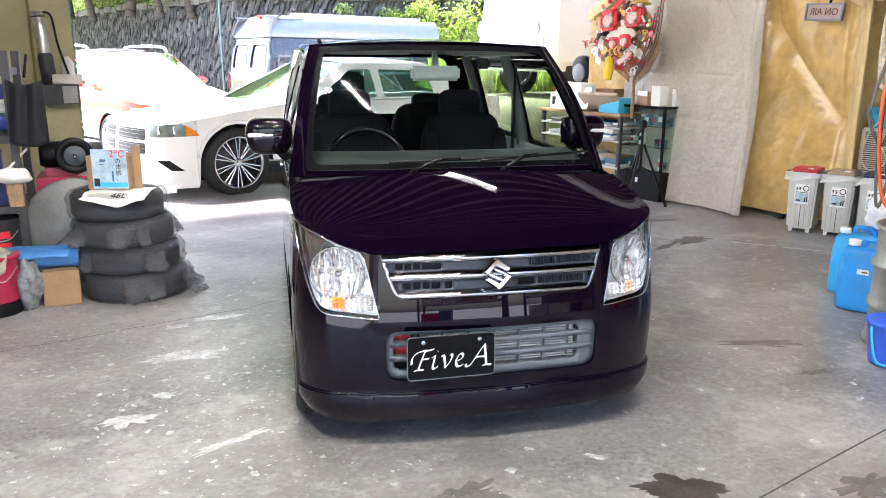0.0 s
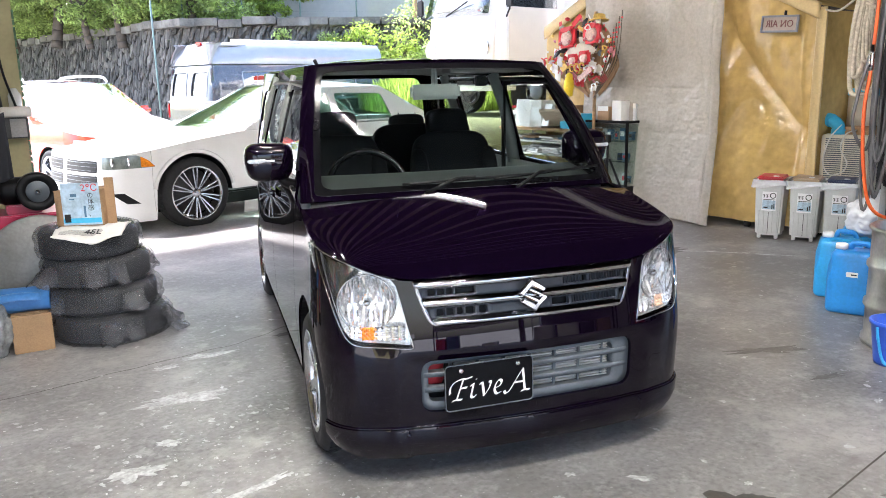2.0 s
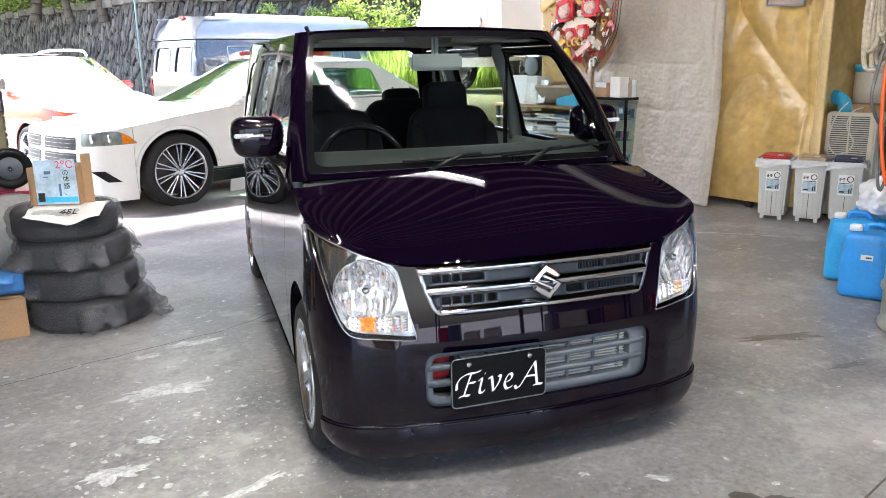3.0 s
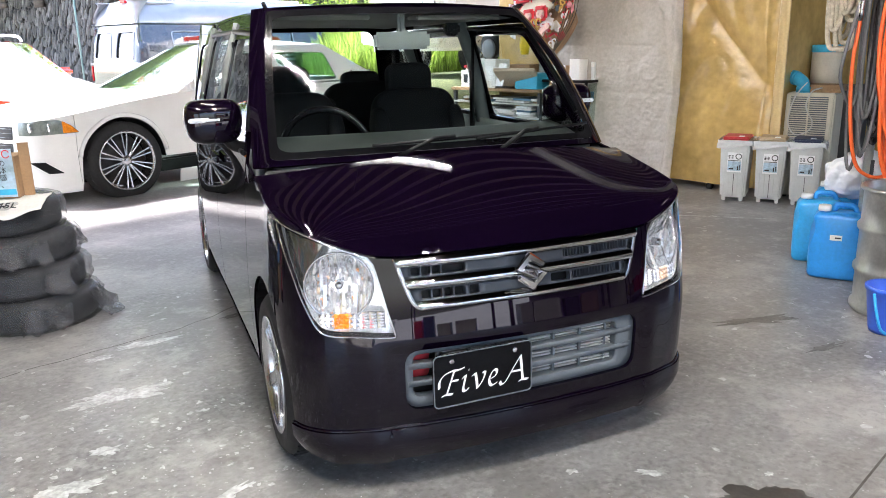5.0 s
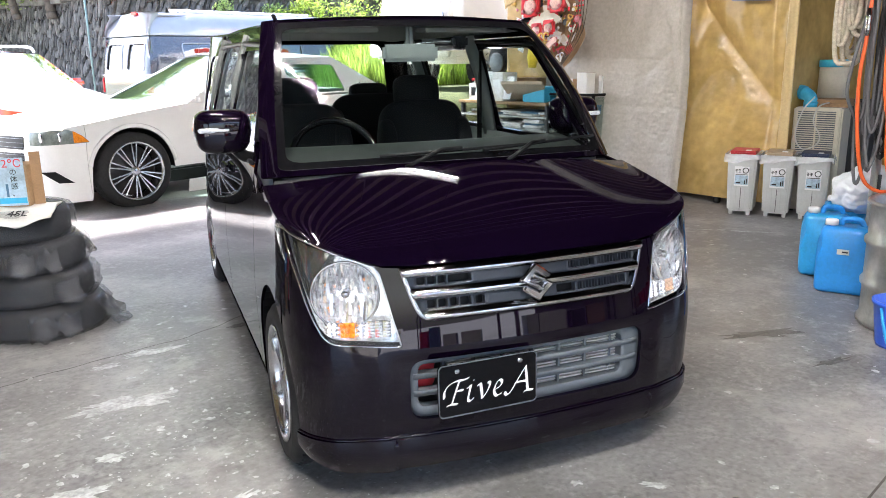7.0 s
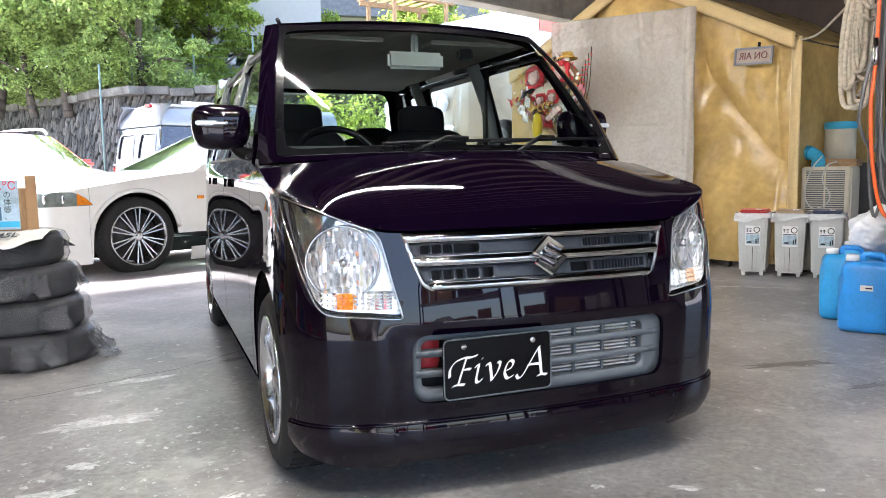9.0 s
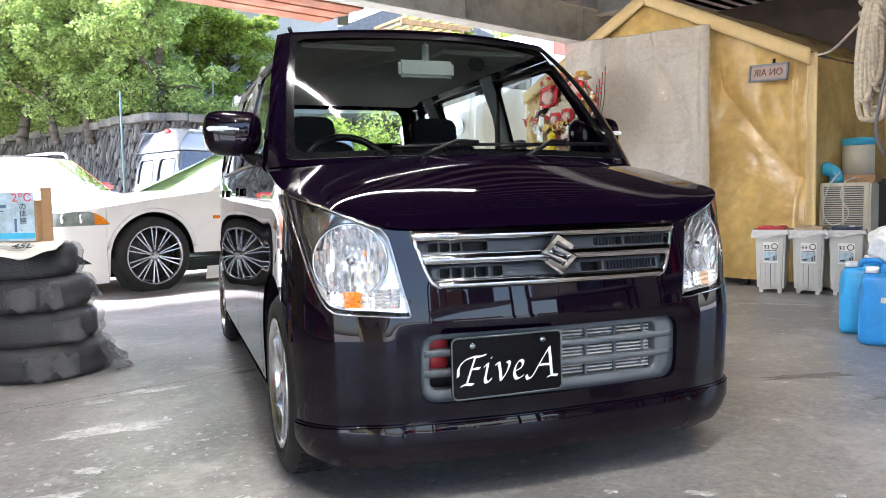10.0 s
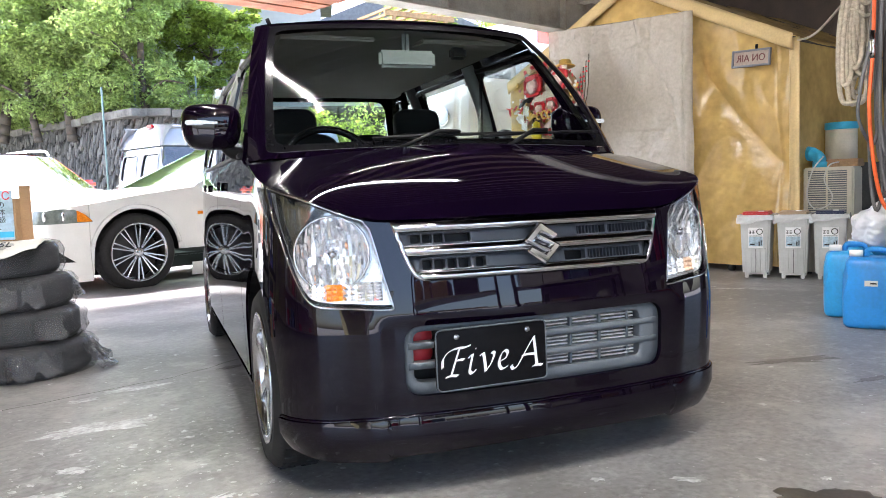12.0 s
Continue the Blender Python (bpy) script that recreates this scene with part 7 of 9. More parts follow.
def drum():
    d = thing("drum", "grey steel drum with rolled hoops and open top", "drum", (2.46, 3.09, 0))
    prof = [(0.0, 0.0), (0.25, 0.0), (0.262, 0.012), (0.262, 0.03), (0.25, 0.045), (0.249, 0.19), (0.262, 0.205), (0.262, 0.225), (0.249, 0.24), (0.249, 0.40), (0.262, 0.415), (0.262, 0.435), (0.249, 0.45), (0.25, 0.60), (0.258, 0.61), (0.262, 0.62), (0.255, 0.63), (0.242, 0.62), (0.24, 0.30), (0.0, 0.30)]
    part("shell", lathe(prof, 48, wobble=0.012), STEEL, d)
    part("lid_ring", tube([(0.256 * math.cos(a), 0.256 * math.sin(a), 0.622) for a in np.linspace(0, 6.283, 48, endpoint=False)], 0.011, 8, True), STEEL, d)
    g = thing("watering_can", "green plastic can standing in the drum", "can", (2.57, 3.02, 0.30))
    part("body", lathe([(0.0, 0), (0.12, 0.0), (0.13, 0.02), (0.12, 0.5), (0.08, 0.56), (0.04, 0.58), (0.04, 0.62), (0.0, 0.62)], 24), GREEN_PLASTIC, g)
    part("cap", lathe([(0.0, 0.62), (0.05, 0.62), (0.05, 0.67), (0.0, 0.67)], 16), WHITE, g)
    b = thing("bucket", "small blue plastic bucket with a handle", "bucket", (2.13, 2.93, 0))
    prof = [(0.0, 0.004), (0.078, 0.004), (0.08, 0.0), (0.085, 0.02), (0.108, 0.2), (0.116, 0.205), (0.116, 0.222), (0.106, 0.222), (0.078, 0.02), (0.0, 0.014)]
    part("shell", lathe(prof, 36), mat("royal_blue_plastic", (0.05, 0.14, 0.72), 0.35, vary=0.06), b)
    part("handle", tube(spline([(-0.116, 0.0, 0.2), (-0.13, -0.03, 0.13), (-0.12, -0.06, 0.04), (-0.08, -0.10, 0.03), (0.0, -0.12, 0.05), (0.08, -0.10, 0.12), (0.116, 0, 0.2)], 6), 0.007, 8), PALE_BLUE, b)


drum()


def hose_post():
    p = thing("post", "grey steel post with hooks for hoses and ropes", "post", (2.77, 3.66, 0))
    part("shaft", tube([(0, 0, 0), (0, 0, CEIL)], 0.024, 12), GALV, p)
    part("base_plate", boxes((0, 0, 0.006, 0.14, 0.14, 0.012), bevel=0.002), GALV, p)
    for z in (1.9, 2.2):
        part("hook", tube(spline([(0, 0, z), (-0.06, -0.06, z + 0.02), (-0.09, -0.09, z - 0.02), (-0.08, -0.08, z + 0.03)], 5), 0.008, 6), DARK_STEEL, p)
    part("bracket", boxes((0.16, -0.19, 2.1, 0.4, 0.03, 0.03), bevel=0.004), DARK_STEEL, p)
    part("bracket_arm", tube([(0.0, 0.0, 2.1), (0.02, -0.2, 2.1)], 0.014, 8), DARK_STEEL, p)
    part("chain_plate", boxes((-0.0, -0.03, 0.62, 0.02, 0.012, 0.1), bevel=0.002), DARK_STEEL, p)

    def loops(name, label, cx, cy, ztop, drop, wide, r, n, material, seed, turn=-50):
        rnd = random.Random(seed)
        t = thing(name, label, "hose" if "hose" in name else "rope", (cx, cy, ztop), turn)
        pts = []
        for k in range(n):
            w, d = wide * rnd.uniform(0.6, 1.1), drop * rnd.uniform(0.78, 1.03)
            o, q = rnd.uniform(-0.03, 0.03), rnd.uniform(-0.05, 0.05)
            pts += [(o * 0.4, q * 0.4, 0.0), (-w * 0.55 + o, q, -d * 0.45), (-w * 0.5 + o, q, -d * 0.85), (o, q - 0.02, -d), (w * 0.5 + o, q, -d * 0.83), (w * 0.5 + o, q + 0.01, -d * 0.4)]
        part("coil", tube(spline(pts, 6), r, 7), material, t)
        return t
    loops("orange_hose", "orange air hose hung in long loops", 2.72, 3.40, 2.1, 1.54, 0.26, 0.0105, 14, ORANGE_HOSE, 3)
    loops("grey_hose", "dark grey cables hung in loops on the post", 2.60, 3.60, 2.15, 1.5, 0.07, 0.009, 6, GREY_HOSE, 5)
    loops("black_hose", "black rubber hoses hung beside the post", 2.70, 3.56, 2.15, 1.35, 0.11, 0.011, 9, RUBBER, 8)
    h = thing("air_line", "orange air line with chrome couplings", "hose", (2.515, 3.60, 0))
    part("line", tube(spline([(0.02, 0.0, 2.2), (0.01, 0, 1.7), (0.0, 0, 1.42), (-0.02, 0, 1.2), (0.0, -0.01, 0.9), (0.06, -0.03, 0.66), (0.16, -0.1, 0.60), (0.25, -0.16, 0.7)], 8), 0.010, 8), ORANGE_HOSE, h)
    part("coupling", lathe([(0.0, 1.42), (0.013, 1.42), (0.015, 1.46), (0.012, 1.48), (0.016, 1.50), (0.012, 1.56), (0.0, 1.56)], 14), CHROME, h)
    part("grey_line", tube(spline([(0.03, 0.02, 2.2), (0.02, 0.02, 1.6), (-0.05, 0.02, 1.3), (-0.06, 0.03, 1.12), (0.03, 0.02, 0.98), (0.07, 0.02, 1.1)], 8), 0.009, 8), GREY_HOSE, h)
    # white rope, gathered and knotted
    rp = thing("rope", "thick white rope coiled, knotted and hung up", "rope", (3.18, 4.28, 2.36), -50)
    rnd = random.Random(9)
    pts = []
    for k in range(11):
        w, d = rnd.uniform(0.02, 0.085), rnd.uniform(0.80, 1.13)
        q = rnd.uniform(-0.07, 0.07)
        o = rnd.uniform(-0.06, 0.06)
        pts += [(rnd.uniform(-.03, .03), q * 0.5, -0.22), (o * 0.7 - w, q, -0.6), (o - w * 0.9, q, -d + 0.06), (o, q - 0.03, -d), (o + w, q, -d + 0.08), (o * 0.6 + w, -q, -0.55)]
    part("coil", tube(spline(pts, 7), 0.0155, 8), ROPE, rp)
    kn = [(0.075 * math.cos(a) + 0.015 * math.sin(3 * a), 0.06 * math.sin(a), -0.33 - 0.035 * a / 3 + 0.02 * math.sin(2 * a)) for a in np.linspace(0, 6 * math.pi, 60)]
    part("knot", tube(kn, 0.0135, 8), ROPE, rp)
    part("hanger", tube(spline([(0, 0, -0.25), (0.02, 0, -0.1), (0.0, 0, 0.05), (-0.02, 0, -0.1), (-0.03, 0, -0.3)], 6), 0.012, 8), ROPE, rp)
    part("suspension", tube([(0, 0, 0.03), (0, 0, CEIL - 2.36)], 0.006, 6), DARK_STEEL, rp)
    # a cord slung from the tent's corner
    cd = thing("cord", "pale cord slung from the tent corner to the rope", "cord", (0, 0, 0))
    a = TENT @ Vector((TX1, 0.0, TZE))
    part("strand", tube(spline([a, a.lerp(Vector((3.18, 4.28, 1.98)), 0.4) - Vector((0, 0, 0.07)), Vector((3.18, 4.28, 1.98))], 8), 0.009, 6), ROPE, cd)


hose_post()


# ---------------------------------------------------------------- showcase, bench and festive rake beside the tent
def showcase():
    c = thing("showcase", "black-framed glass showcase with small goods inside", "showcase", (3.10, 7.12, 0), -69.5)
    w, d, h = 0.62, 0.36, 0.96
    X = lambda v: v - w
    part("plinth", boxes((X(w / 2), d / 2, 0.15, w, d, 0.30), bevel=0.004), BLACK_PLASTIC, c)
    for fx in (0.012, w - 0.012):
        for fy in (0.012, d - 0.012):
            part("post", boxes((X(fx), fy, (h + 0.3) / 2, 0.024, 0.024, h - 0.3), bevel=0.002), BLACK_GLOSS, c)
    part("top_frame", boxes((X(w / 2), 0.012, h, w, 0.026, 0.026), (X(w / 2), d - 0.012, h, w, 0.026, 0.026), (X(0.012), d / 2, h, 0.026, d, 0.026), (X(w - 0.012), d / 2, h, 0.026, d, 0.026), bevel=0.002), BLACK_GLOSS, c)
    part("top_board", boxes((X(w / 2), d / 2, h + 0.003, w - 0.05, d - 0.05, 0.008), bevel=0), DARK_GREY, c)
    for z in (0.55, 0.76):
        part("shelf", boxes((X(w / 2), d / 2, z, w - 0.05, d - 0.05, 0.008), bevel=0), PANE, c)
    part("pane", boxes((X(w / 2), 0.01, 0.63, w - 0.05, 0.004, 0.62), bevel=0), PANE, c)
    part("pane", boxes((X(w - 0.01), d / 2, 0.63, 0.004, d - 0.05, 0.62), bevel=0), PANE, c)
    part("back", boxes((X(w / 2), d - 0.006, 0.63, w - 0.05, 0.004, 0.62), bevel=0), DARK_GREY, c)
    part("switch", boxes((X(0.3), -0.004, 0.2, 0.03, 0.01, 0.05), bevel=0.002), WHITE, c)
    rnd = random.Random(4)
    cols = (NAVY_PLASTIC, BLUE_PRINT, WHITE, RED_PRINT, YELLOW, BLUE_PRINT, PALE_PLASTIC)
    for z in (0.30, 0.554, 0.764):
        x = 0.05
        while x < w - 0.08:
            bw, bh = rnd.uniform(0.035, 0.07), rnd.uniform(0.07, 0.15)
            g = thing("small_box", "small packaged goods box on the showcase shelf", "box", (0, 0, 0), group="goods in the showcase")
            g.matrix_world = c.matrix_world @ Matrix.Translation((X(x + bw / 2), rnd.uniform(0.1, 0.22), z + 0.005))
            part("carton", boxes((0, 0, bh / 2, bw, 0.06, bh), bevel=0.002), rnd.choice(cols), g)
            part("print", boxes((0, -0.0315, bh * 0.55, bw * 0.7, 0.002, bh * 0.4), bevel=0), rnd.choice((WHITE, BLACK_PRINT, RED_PRINT)), g)
            x += bw + rnd.uniform(0.006, 0.03)
    for x, y, s, hh, m, lab in ((-0.22, 0.16, 0.16, 0.2, PAPER, "upright white leaflet box on the showcase"), (-0.42, 0.2, 0.2, 0.14, CARDBOARD, "open cardboard box on the showcase"), (-0.06, 0.2, 0.05, 0.17, PALE_PLASTIC, "clear plastic canister on the showcase")):
        g = thing("carton_box", lab, "box", (0, 0, 0))
        g.matrix_world = c.matrix_world @ Matrix.Translation((x, y, h + 0.008)) @ pose(0, 0, 0, 0, 0, -14)
        part("carton", boxes((0, 0, hh / 2, s, s * 0.7, hh), bevel=0.003), m, g)
        part("flap", boxes((0, -s * 0.36, hh - 0.02, s * 0.9, 0.004, 0.05), bevel=0), PAPER, g)


showcase()


def bench():
    b = thing("bench", "steel work bench stacked with papers and cartons", "bench", (2.62, 8.15, 0), -69.5)
    part("top", boxes((0, 0.25, 0.86, 1.3, 0.6, 0.03), bevel=0.004), WOOD, b)
    for z in (0.30, 0.58, 0.72):
        part("shelf", boxes((0, 0.25, z, 1.26, 0.56, 0.02), bevel=0.002), GALV, b)
    for x in (-0.62, 0.62):
        for y in (0.0, 0.5):
            part("leg", boxes((x, y, 0.43, 0.04, 0.04, 0.86), bevel=0.003), DARK_STEEL, b)
    rnd = random.Random(14)
    M = b.matrix_world.copy()

    def put(name, label, cat, x, y, z, sx, sy_, sz, m, turn=0.0, tilt=0.0, extra=None):
        g = thing(name, label, cat)
        g.matrix_world = M @ Matrix.Translation((x, y, z)) @ pose(0, 0, 0, tilt, 0, turn)
        part("body", boxes((0, 0, sz / 2, sx, sy_, sz), bevel=min(0.004, sz / 4)), m, g)
        if extra:
            part("print", boxes((0, -sy_ / 2 - 0.001, sz * 0.5, sx * 0.7, 0.002, sz * 0.5), bevel=0), extra, g)
        return g
    for z in (0.31, 0.59, 0.73):
        x = -0.55
        while x < 0.5:
            w = rnd.uniform(0.16, 0.3)
            k = rnd.randint(2, 5)
            for i in range(k):
                put("folder", "stack of papers and folders on the bench shelf", "folder", x + w / 2, 0.2 + rnd.uniform(-.03, .03), z + i * 0.022, w * rnd.uniform(0.8, 1), 0.34, 0.02, rnd.choice((PAPER, WHITE, PALE_PLASTIC, BLUE_PRINT, PAPER, CARDBOARD)), rnd.uniform(-6, 6))
            x += w + 0.02
    put("blue_tray", "blue plastic tray on the bench", "tray", 0.42, 0.12, 0.875, 0.3, 0.22, 0.16, SKY_BLUE)
    put("carton_box", "open white carton leaning on the bench", "box", 0.28, 0.08, 0.95, 0.42, 0.34, 0.05, PAPER, 12, -24)
    put("carton_box", "white upright carton on the bench", "box", -0.12, 0.1, 0.875, 0.3, 0.2, 0.30, PAPER, -8, 0, WHITE)
    put("carton_box", "brown cardboard carton on the bench", "box", 0.1, 0.32, 0.875, 0.36, 0.26, 0.24, CARDBOARD, 6)
    put("carton_box", "white carton with dark print on the bench", "box", -0.45, 0.15, 0.875, 0.26, 0.2, 0.18, PAPER, 4, 0, BLACK_PRINT)
    put("yellow_cloth", "yellow cleaning cloth on the bench", "cloth", -0.58, 0.3, 0.875, 0.2, 0.16, 0.05, YELLOW, 20)
    for x, y, h, m in ((-0.3, -0.03, 0.28, WHITE), (-0.02, -0.06, 0.22, SKY_BLUE), (-0.55, 0.02, 0.24, PALE_PLASTIC)):
        g = thing("spray_bottle", "plastic spray bottle on the bench", "bottle")
        g.matrix_world = M @ Matrix.Translation((x, y + 0.1, 0.875))
        part("flask", lathe([(0.0, 0), (0.035, 0.0), (0.038, 0.02), (0.036, h * 0.6), (0.014, h * 0.75), (0.014, h * 0.85), (0.0, h * 0.85)], 18), m, g)
        part("trigger", boxes((0, -0.015, h * 0.92, 0.025, 0.07, h * 0.12), bevel=0.004), RED_PLASTIC, g)
    put("paper_sack", "large brown paper sack slumped across the bench", "sack", 0.34, -0.02, 0.98, 0.46, 0.30, 0.035, mat("sack_paper", (0.50, 0.40, 0.30), 0.8, vary=0.1, scale=12, bump=0.4), 18, -34)
    put("paper_sheet", "white paper sheet leaning on the cartons", "sheet", 0.05, -0.03, 0.90, 0.26, 0.006, 0.24, WHITE, -20, -14)
    put("paper_sheet", "white paper sheet leaning on the cartons", "sheet", -0.25, -0.06, 0.89, 0.2, 0.006, 0.30, WHITE, 14, -10)
    # fan-shaped black polisher on the far end
    g = thing("bench_grinder", "black bench polisher with a round guard", "polisher")
    g.matrix_world = M @ Matrix.Translation((-0.45, 0.42, 0.875))
    part("stand", boxes((0, 0, 0.18, 0.1, 0.1, 0.36), bevel=0.01), BLACK_PLASTIC, g)
    part("guard", lathe([(0.0, -0.05), (0.13, -0.05), (0.15, -0.03), (0.15, 0.04), (0.12, 0.05), (0.0, 0.05)], 28, axis="y", m=Matrix.Translation((0, 0, 0.45))), BLACK_PLASTIC, g)
    part("disc", lathe([(0.0, 0.0), (0.10, 0.0), (0.11, 0.01), (0.0, 0.02)], 24, axis="y", m=Matrix.Translation((0, -0.07, 0.40))), GREY_PLASTIC, g)


bench()


def rake():
    """A festive lucky rake: a straw fan on a bamboo handle, crowded with paper charms."""
    r = thing("festive_rake", "festive bamboo rake crowded with red and gold paper charms", "ornament")
    r.matrix_world = TENT @ Matrix.Translation((-1.86, -0.36, 1.08)) @ pose(0, 0, 0, -6, -4, 0) @ Matrix.Diagonal((1.12, 1.12, 1.12, 1))
    part("handle", tube([(0.0, 0.03, -0.22), (0.0, 0.0, 0.9)], 0.016, 8), WOOD, r)

    def fan(a, b):
        an = math.pi * (0.12 + 0.76 * a)
        q = 0.12 + 0.62 * b
        return (-math.cos(an) * q * 0.56, 0.01 - 0.12 * b * b + 0.008 * math.sin(a * 60), 0.08 + math.sin(an) * q)
    part("straw_fan", grid(fan, 50, 14, 0.006), CARDBOARD, r, smooth=False)
    PINK = mat("pink_paper", (0.60, 0.22, 0.25), 0.7)
    PINK_PALE = mat("pale_pink_paper", (0.68, 0.47, 0.42), 0.7, vary=0.15, scale=30)
    rnd = random.Random(23)
    ms = [RED_PRINT, PAPER, WHITE, GOLD, RED_PRINT, PINK, PAPER, CREAM_PLASTIC, PINK, BLACK_PRINT, GOLD, PAPER, PINK, RED_PRINT]
    for k in range(170):
        a, q = rnd.uniform(0.06, 0.94), rnd.uniform(0.05, 1.0) ** 0.7
        an = math.pi * (0.12 + 0.76 * a)
        p = Vector((-math.cos(an) * (0.12 + 0.68 * q) * 0.62, -0.05 - 0.13 * q * q - rnd.uniform(0, 0.10), 0.08 + math.sin(an) * (0.1 + 0.68 * q)))
        m = rnd.choice(ms)
        kind = rnd.random()
        s = rnd.uniform(0.014, 0.04)
        if kind < 0.2:
            bm = lathe([(0.0, 0.0), (s * 0.5, 0.0), (s * 0.7, s * 0.25), (s * 0.5, s * 0.5), (0.0, s * 0.6)], 14)
        elif kind < 0.6:
            bm = boxes((0, 0, 0, s * rnd.uniform(0.8, 1.8), s * rnd.uniform(1.4, 3.4), 0.005), bevel=0.001)
        elif kind < 0.75:
            tw = rnd.uniform(0, 6.28)
            bm = tube(spline([(s * math.cos(tw + j * 1.9), s * math.sin(tw + j * 1.9), 0.01 * j) for j in range(5)], 4), 0.006, 6)
        else:
            bm = grid(lambda u, v: (math.sin(2.2 * u - 1.1) * s * (0.3 + 1.6 * v), math.cos(2.2 * u - 1.1) * s * (0.3 + 1.6 * v), 0.006 * (int(u * 14 + 0.5) % 2)), 14, 1, 0.002)
        bmesh.ops.transform(bm, matrix=Matrix.Translation(p) @ pose(0, 0, 0, 90 + rnd.uniform(-40, 40), rnd.uniform(-40, 40), rnd.uniform(-30, 30)) @ pose(0, 0, 0, 0, 0, rnd.uniform(-60, 60)), verts=bm.verts)
        part("charm", bm, m, r)
    # two large framed charms near the top, two smaller ones below, a pleated paper fan between them
    for x, z, k in ((-0.15, 0.66, 1.0), (0.15, 0.66, 0.95), (-0.07, 0.44, 0.62), (0.07, 0.45, 0.66)):
        fr = bmesh.new()
        box(fr, x, -0.21, z, 0.20 * k, 0.03, 0.19 * k, 0.03 * k)
        part("red_frame", fr, RED_PRINT, r, "red rounded paper frame")
        part("pale_disc", lathe([(0.0, 0.02), (0.05 * k, 0.016), (0.072 * k, 0.0), (0.0, 0.0)], 20, axis="y", m=Matrix.Translation((x, -0.226, z - 0.01 * k)) @ pose(0, 0, 0, 180, 0, 0)), PINK_PALE, r)
        part("red_band", boxes((x, -0.24, z + 0.065 * k, 0.13 * k, 0.012, 0.05 * k), bevel=0.006), RED_PRINT, r)
        for sx in (-1, 1):
            part("pink_bead", lathe([(0.0, -0.02), (0.02 * k, 0.0), (0.0, 0.02)], 10, m=Matrix.Translation((x + sx * 0.055 * k, -0.245, z - 0.05 * k))), PINK, r)
    part("pleated_fan", grid(lambda u, v: (math.sin(2.0 * u - 1.0) * (0.06 + 0.17 * v), -0.20 + 0.008 * (int(u * 20 + 0.5) % 2), 0.40 + math.cos(2.0 * u - 1.0) * (0.06 + 0.13 * v)), 20, 2, 0.003), CREAM_PLASTIC, r, "cream pleated paper fan")
    part("pink_card", boxes((0.0, 0.0, 0.0, 0.17, 0.004, 0.05), bevel=0), PINK_PALE, r).matrix_local = pose(0.10, -0.235, 0.30, 0, -32, 0)
    for k in range(3):
        part("gold_loop", tube([(-0.06 + 0.06 * k + 0.026 * math.cos(q), -0.235, 0.37 + 0.034 * math.sin(q)) for q in np.linspace(0, 5.2, 16)], 0.008, 6), GOLD, r)
    for k in range(5):
        z = 0.66 - 0.07 * k
        part("paper_streamer", grid(lambda u, v: (-0.31 - 0.05 * (k % 2) + 0.07 * u, -0.15 - 0.01 * k, z - 0.09 * v - 0.03 * u), 2, 2, 0.002), WHITE, r, "folded white paper streamer")
    part("gold_hat", lathe([(0.0, 0.04), (0.05, 0.04), (0.06, 0.0), (0.09, -0.01), (0.08, -0.015), (0.0, -0.015)], 22, m=Matrix.Translation((0.2, -0.18, 0.78))), GOLD, r)
    part("yellow_tassel", lathe([(0.0, 0.0), (0.035, 0.0), (0.05, 0.1), (0.03, 0.2), (0.0, 0.22)], 14, m=Matrix.Translation((-0.12, -0.2, 0.12))), YELLOW, r)
    for k in range(5):
        x = 0.22 + 0.03 * k
        part("sprig", tube(spline([(0.1, -0.1, 0.1), (x + 0.06, -0.16, 0.4), (x + 0.12, -0.18, 0.62 + 0.05 * k)], 5), 0.004, 5), BARK, r)
        for j in range(4):
            part("bud", lathe([(0.0, -0.012), (0.012, 0.0), (0.0, 0.012)], 8, m=Matrix.Translation((x + 0.04 + 0.025 * j, -0.175, 0.36 + 0.08 * j + 0.04 * k))), RED_PRINT, r)


rake()


def tripod():
    t = thing("tripod", "black folding camera tripod beside the showcase", "tripod", (2.80, 6.98, 0), 20)
    part("column", tube([(0, 0, 0.38), (0, 0, 0.78)], 0.013, 8), BLACK_PLASTIC, t)
    for k in range(3):
        a = math.radians(120 * k - 40)
        leg = part("leg", tube([(0.02 * math.cos(a), 0.02 * math.sin(a), 0.62), (0.27 * math.cos(a), 0.27 * math.sin(a), 0.01)], 0.012, 8), BLACK_PLASTIC, t)
        part("rubber_foot", lathe([(0.0, 0.0), (0.017, 0.0), (0.015, 0.03), (0.0, 0.03)], 10, 0.27 * math.cos(a), 0.27 * math.sin(a)), RUBBER, leg)
        part("brace", tube([(0, 0, 0.40), (0.13 * math.cos(a), 0.13 * math.sin(a), 0.34)], 0.006, 6), BLACK_PLASTIC, t)
    part("head", boxes((0, 0, 0.82, 0.05, 0.06, 0.08), bevel=0.008), BLACK_PLASTIC, t)
    part("pan_handle", tube([(0, 0, 0.80), (-0.12, -0.05, 0.72)], 0.009, 8), BLACK_PLASTIC, t)


tripod()


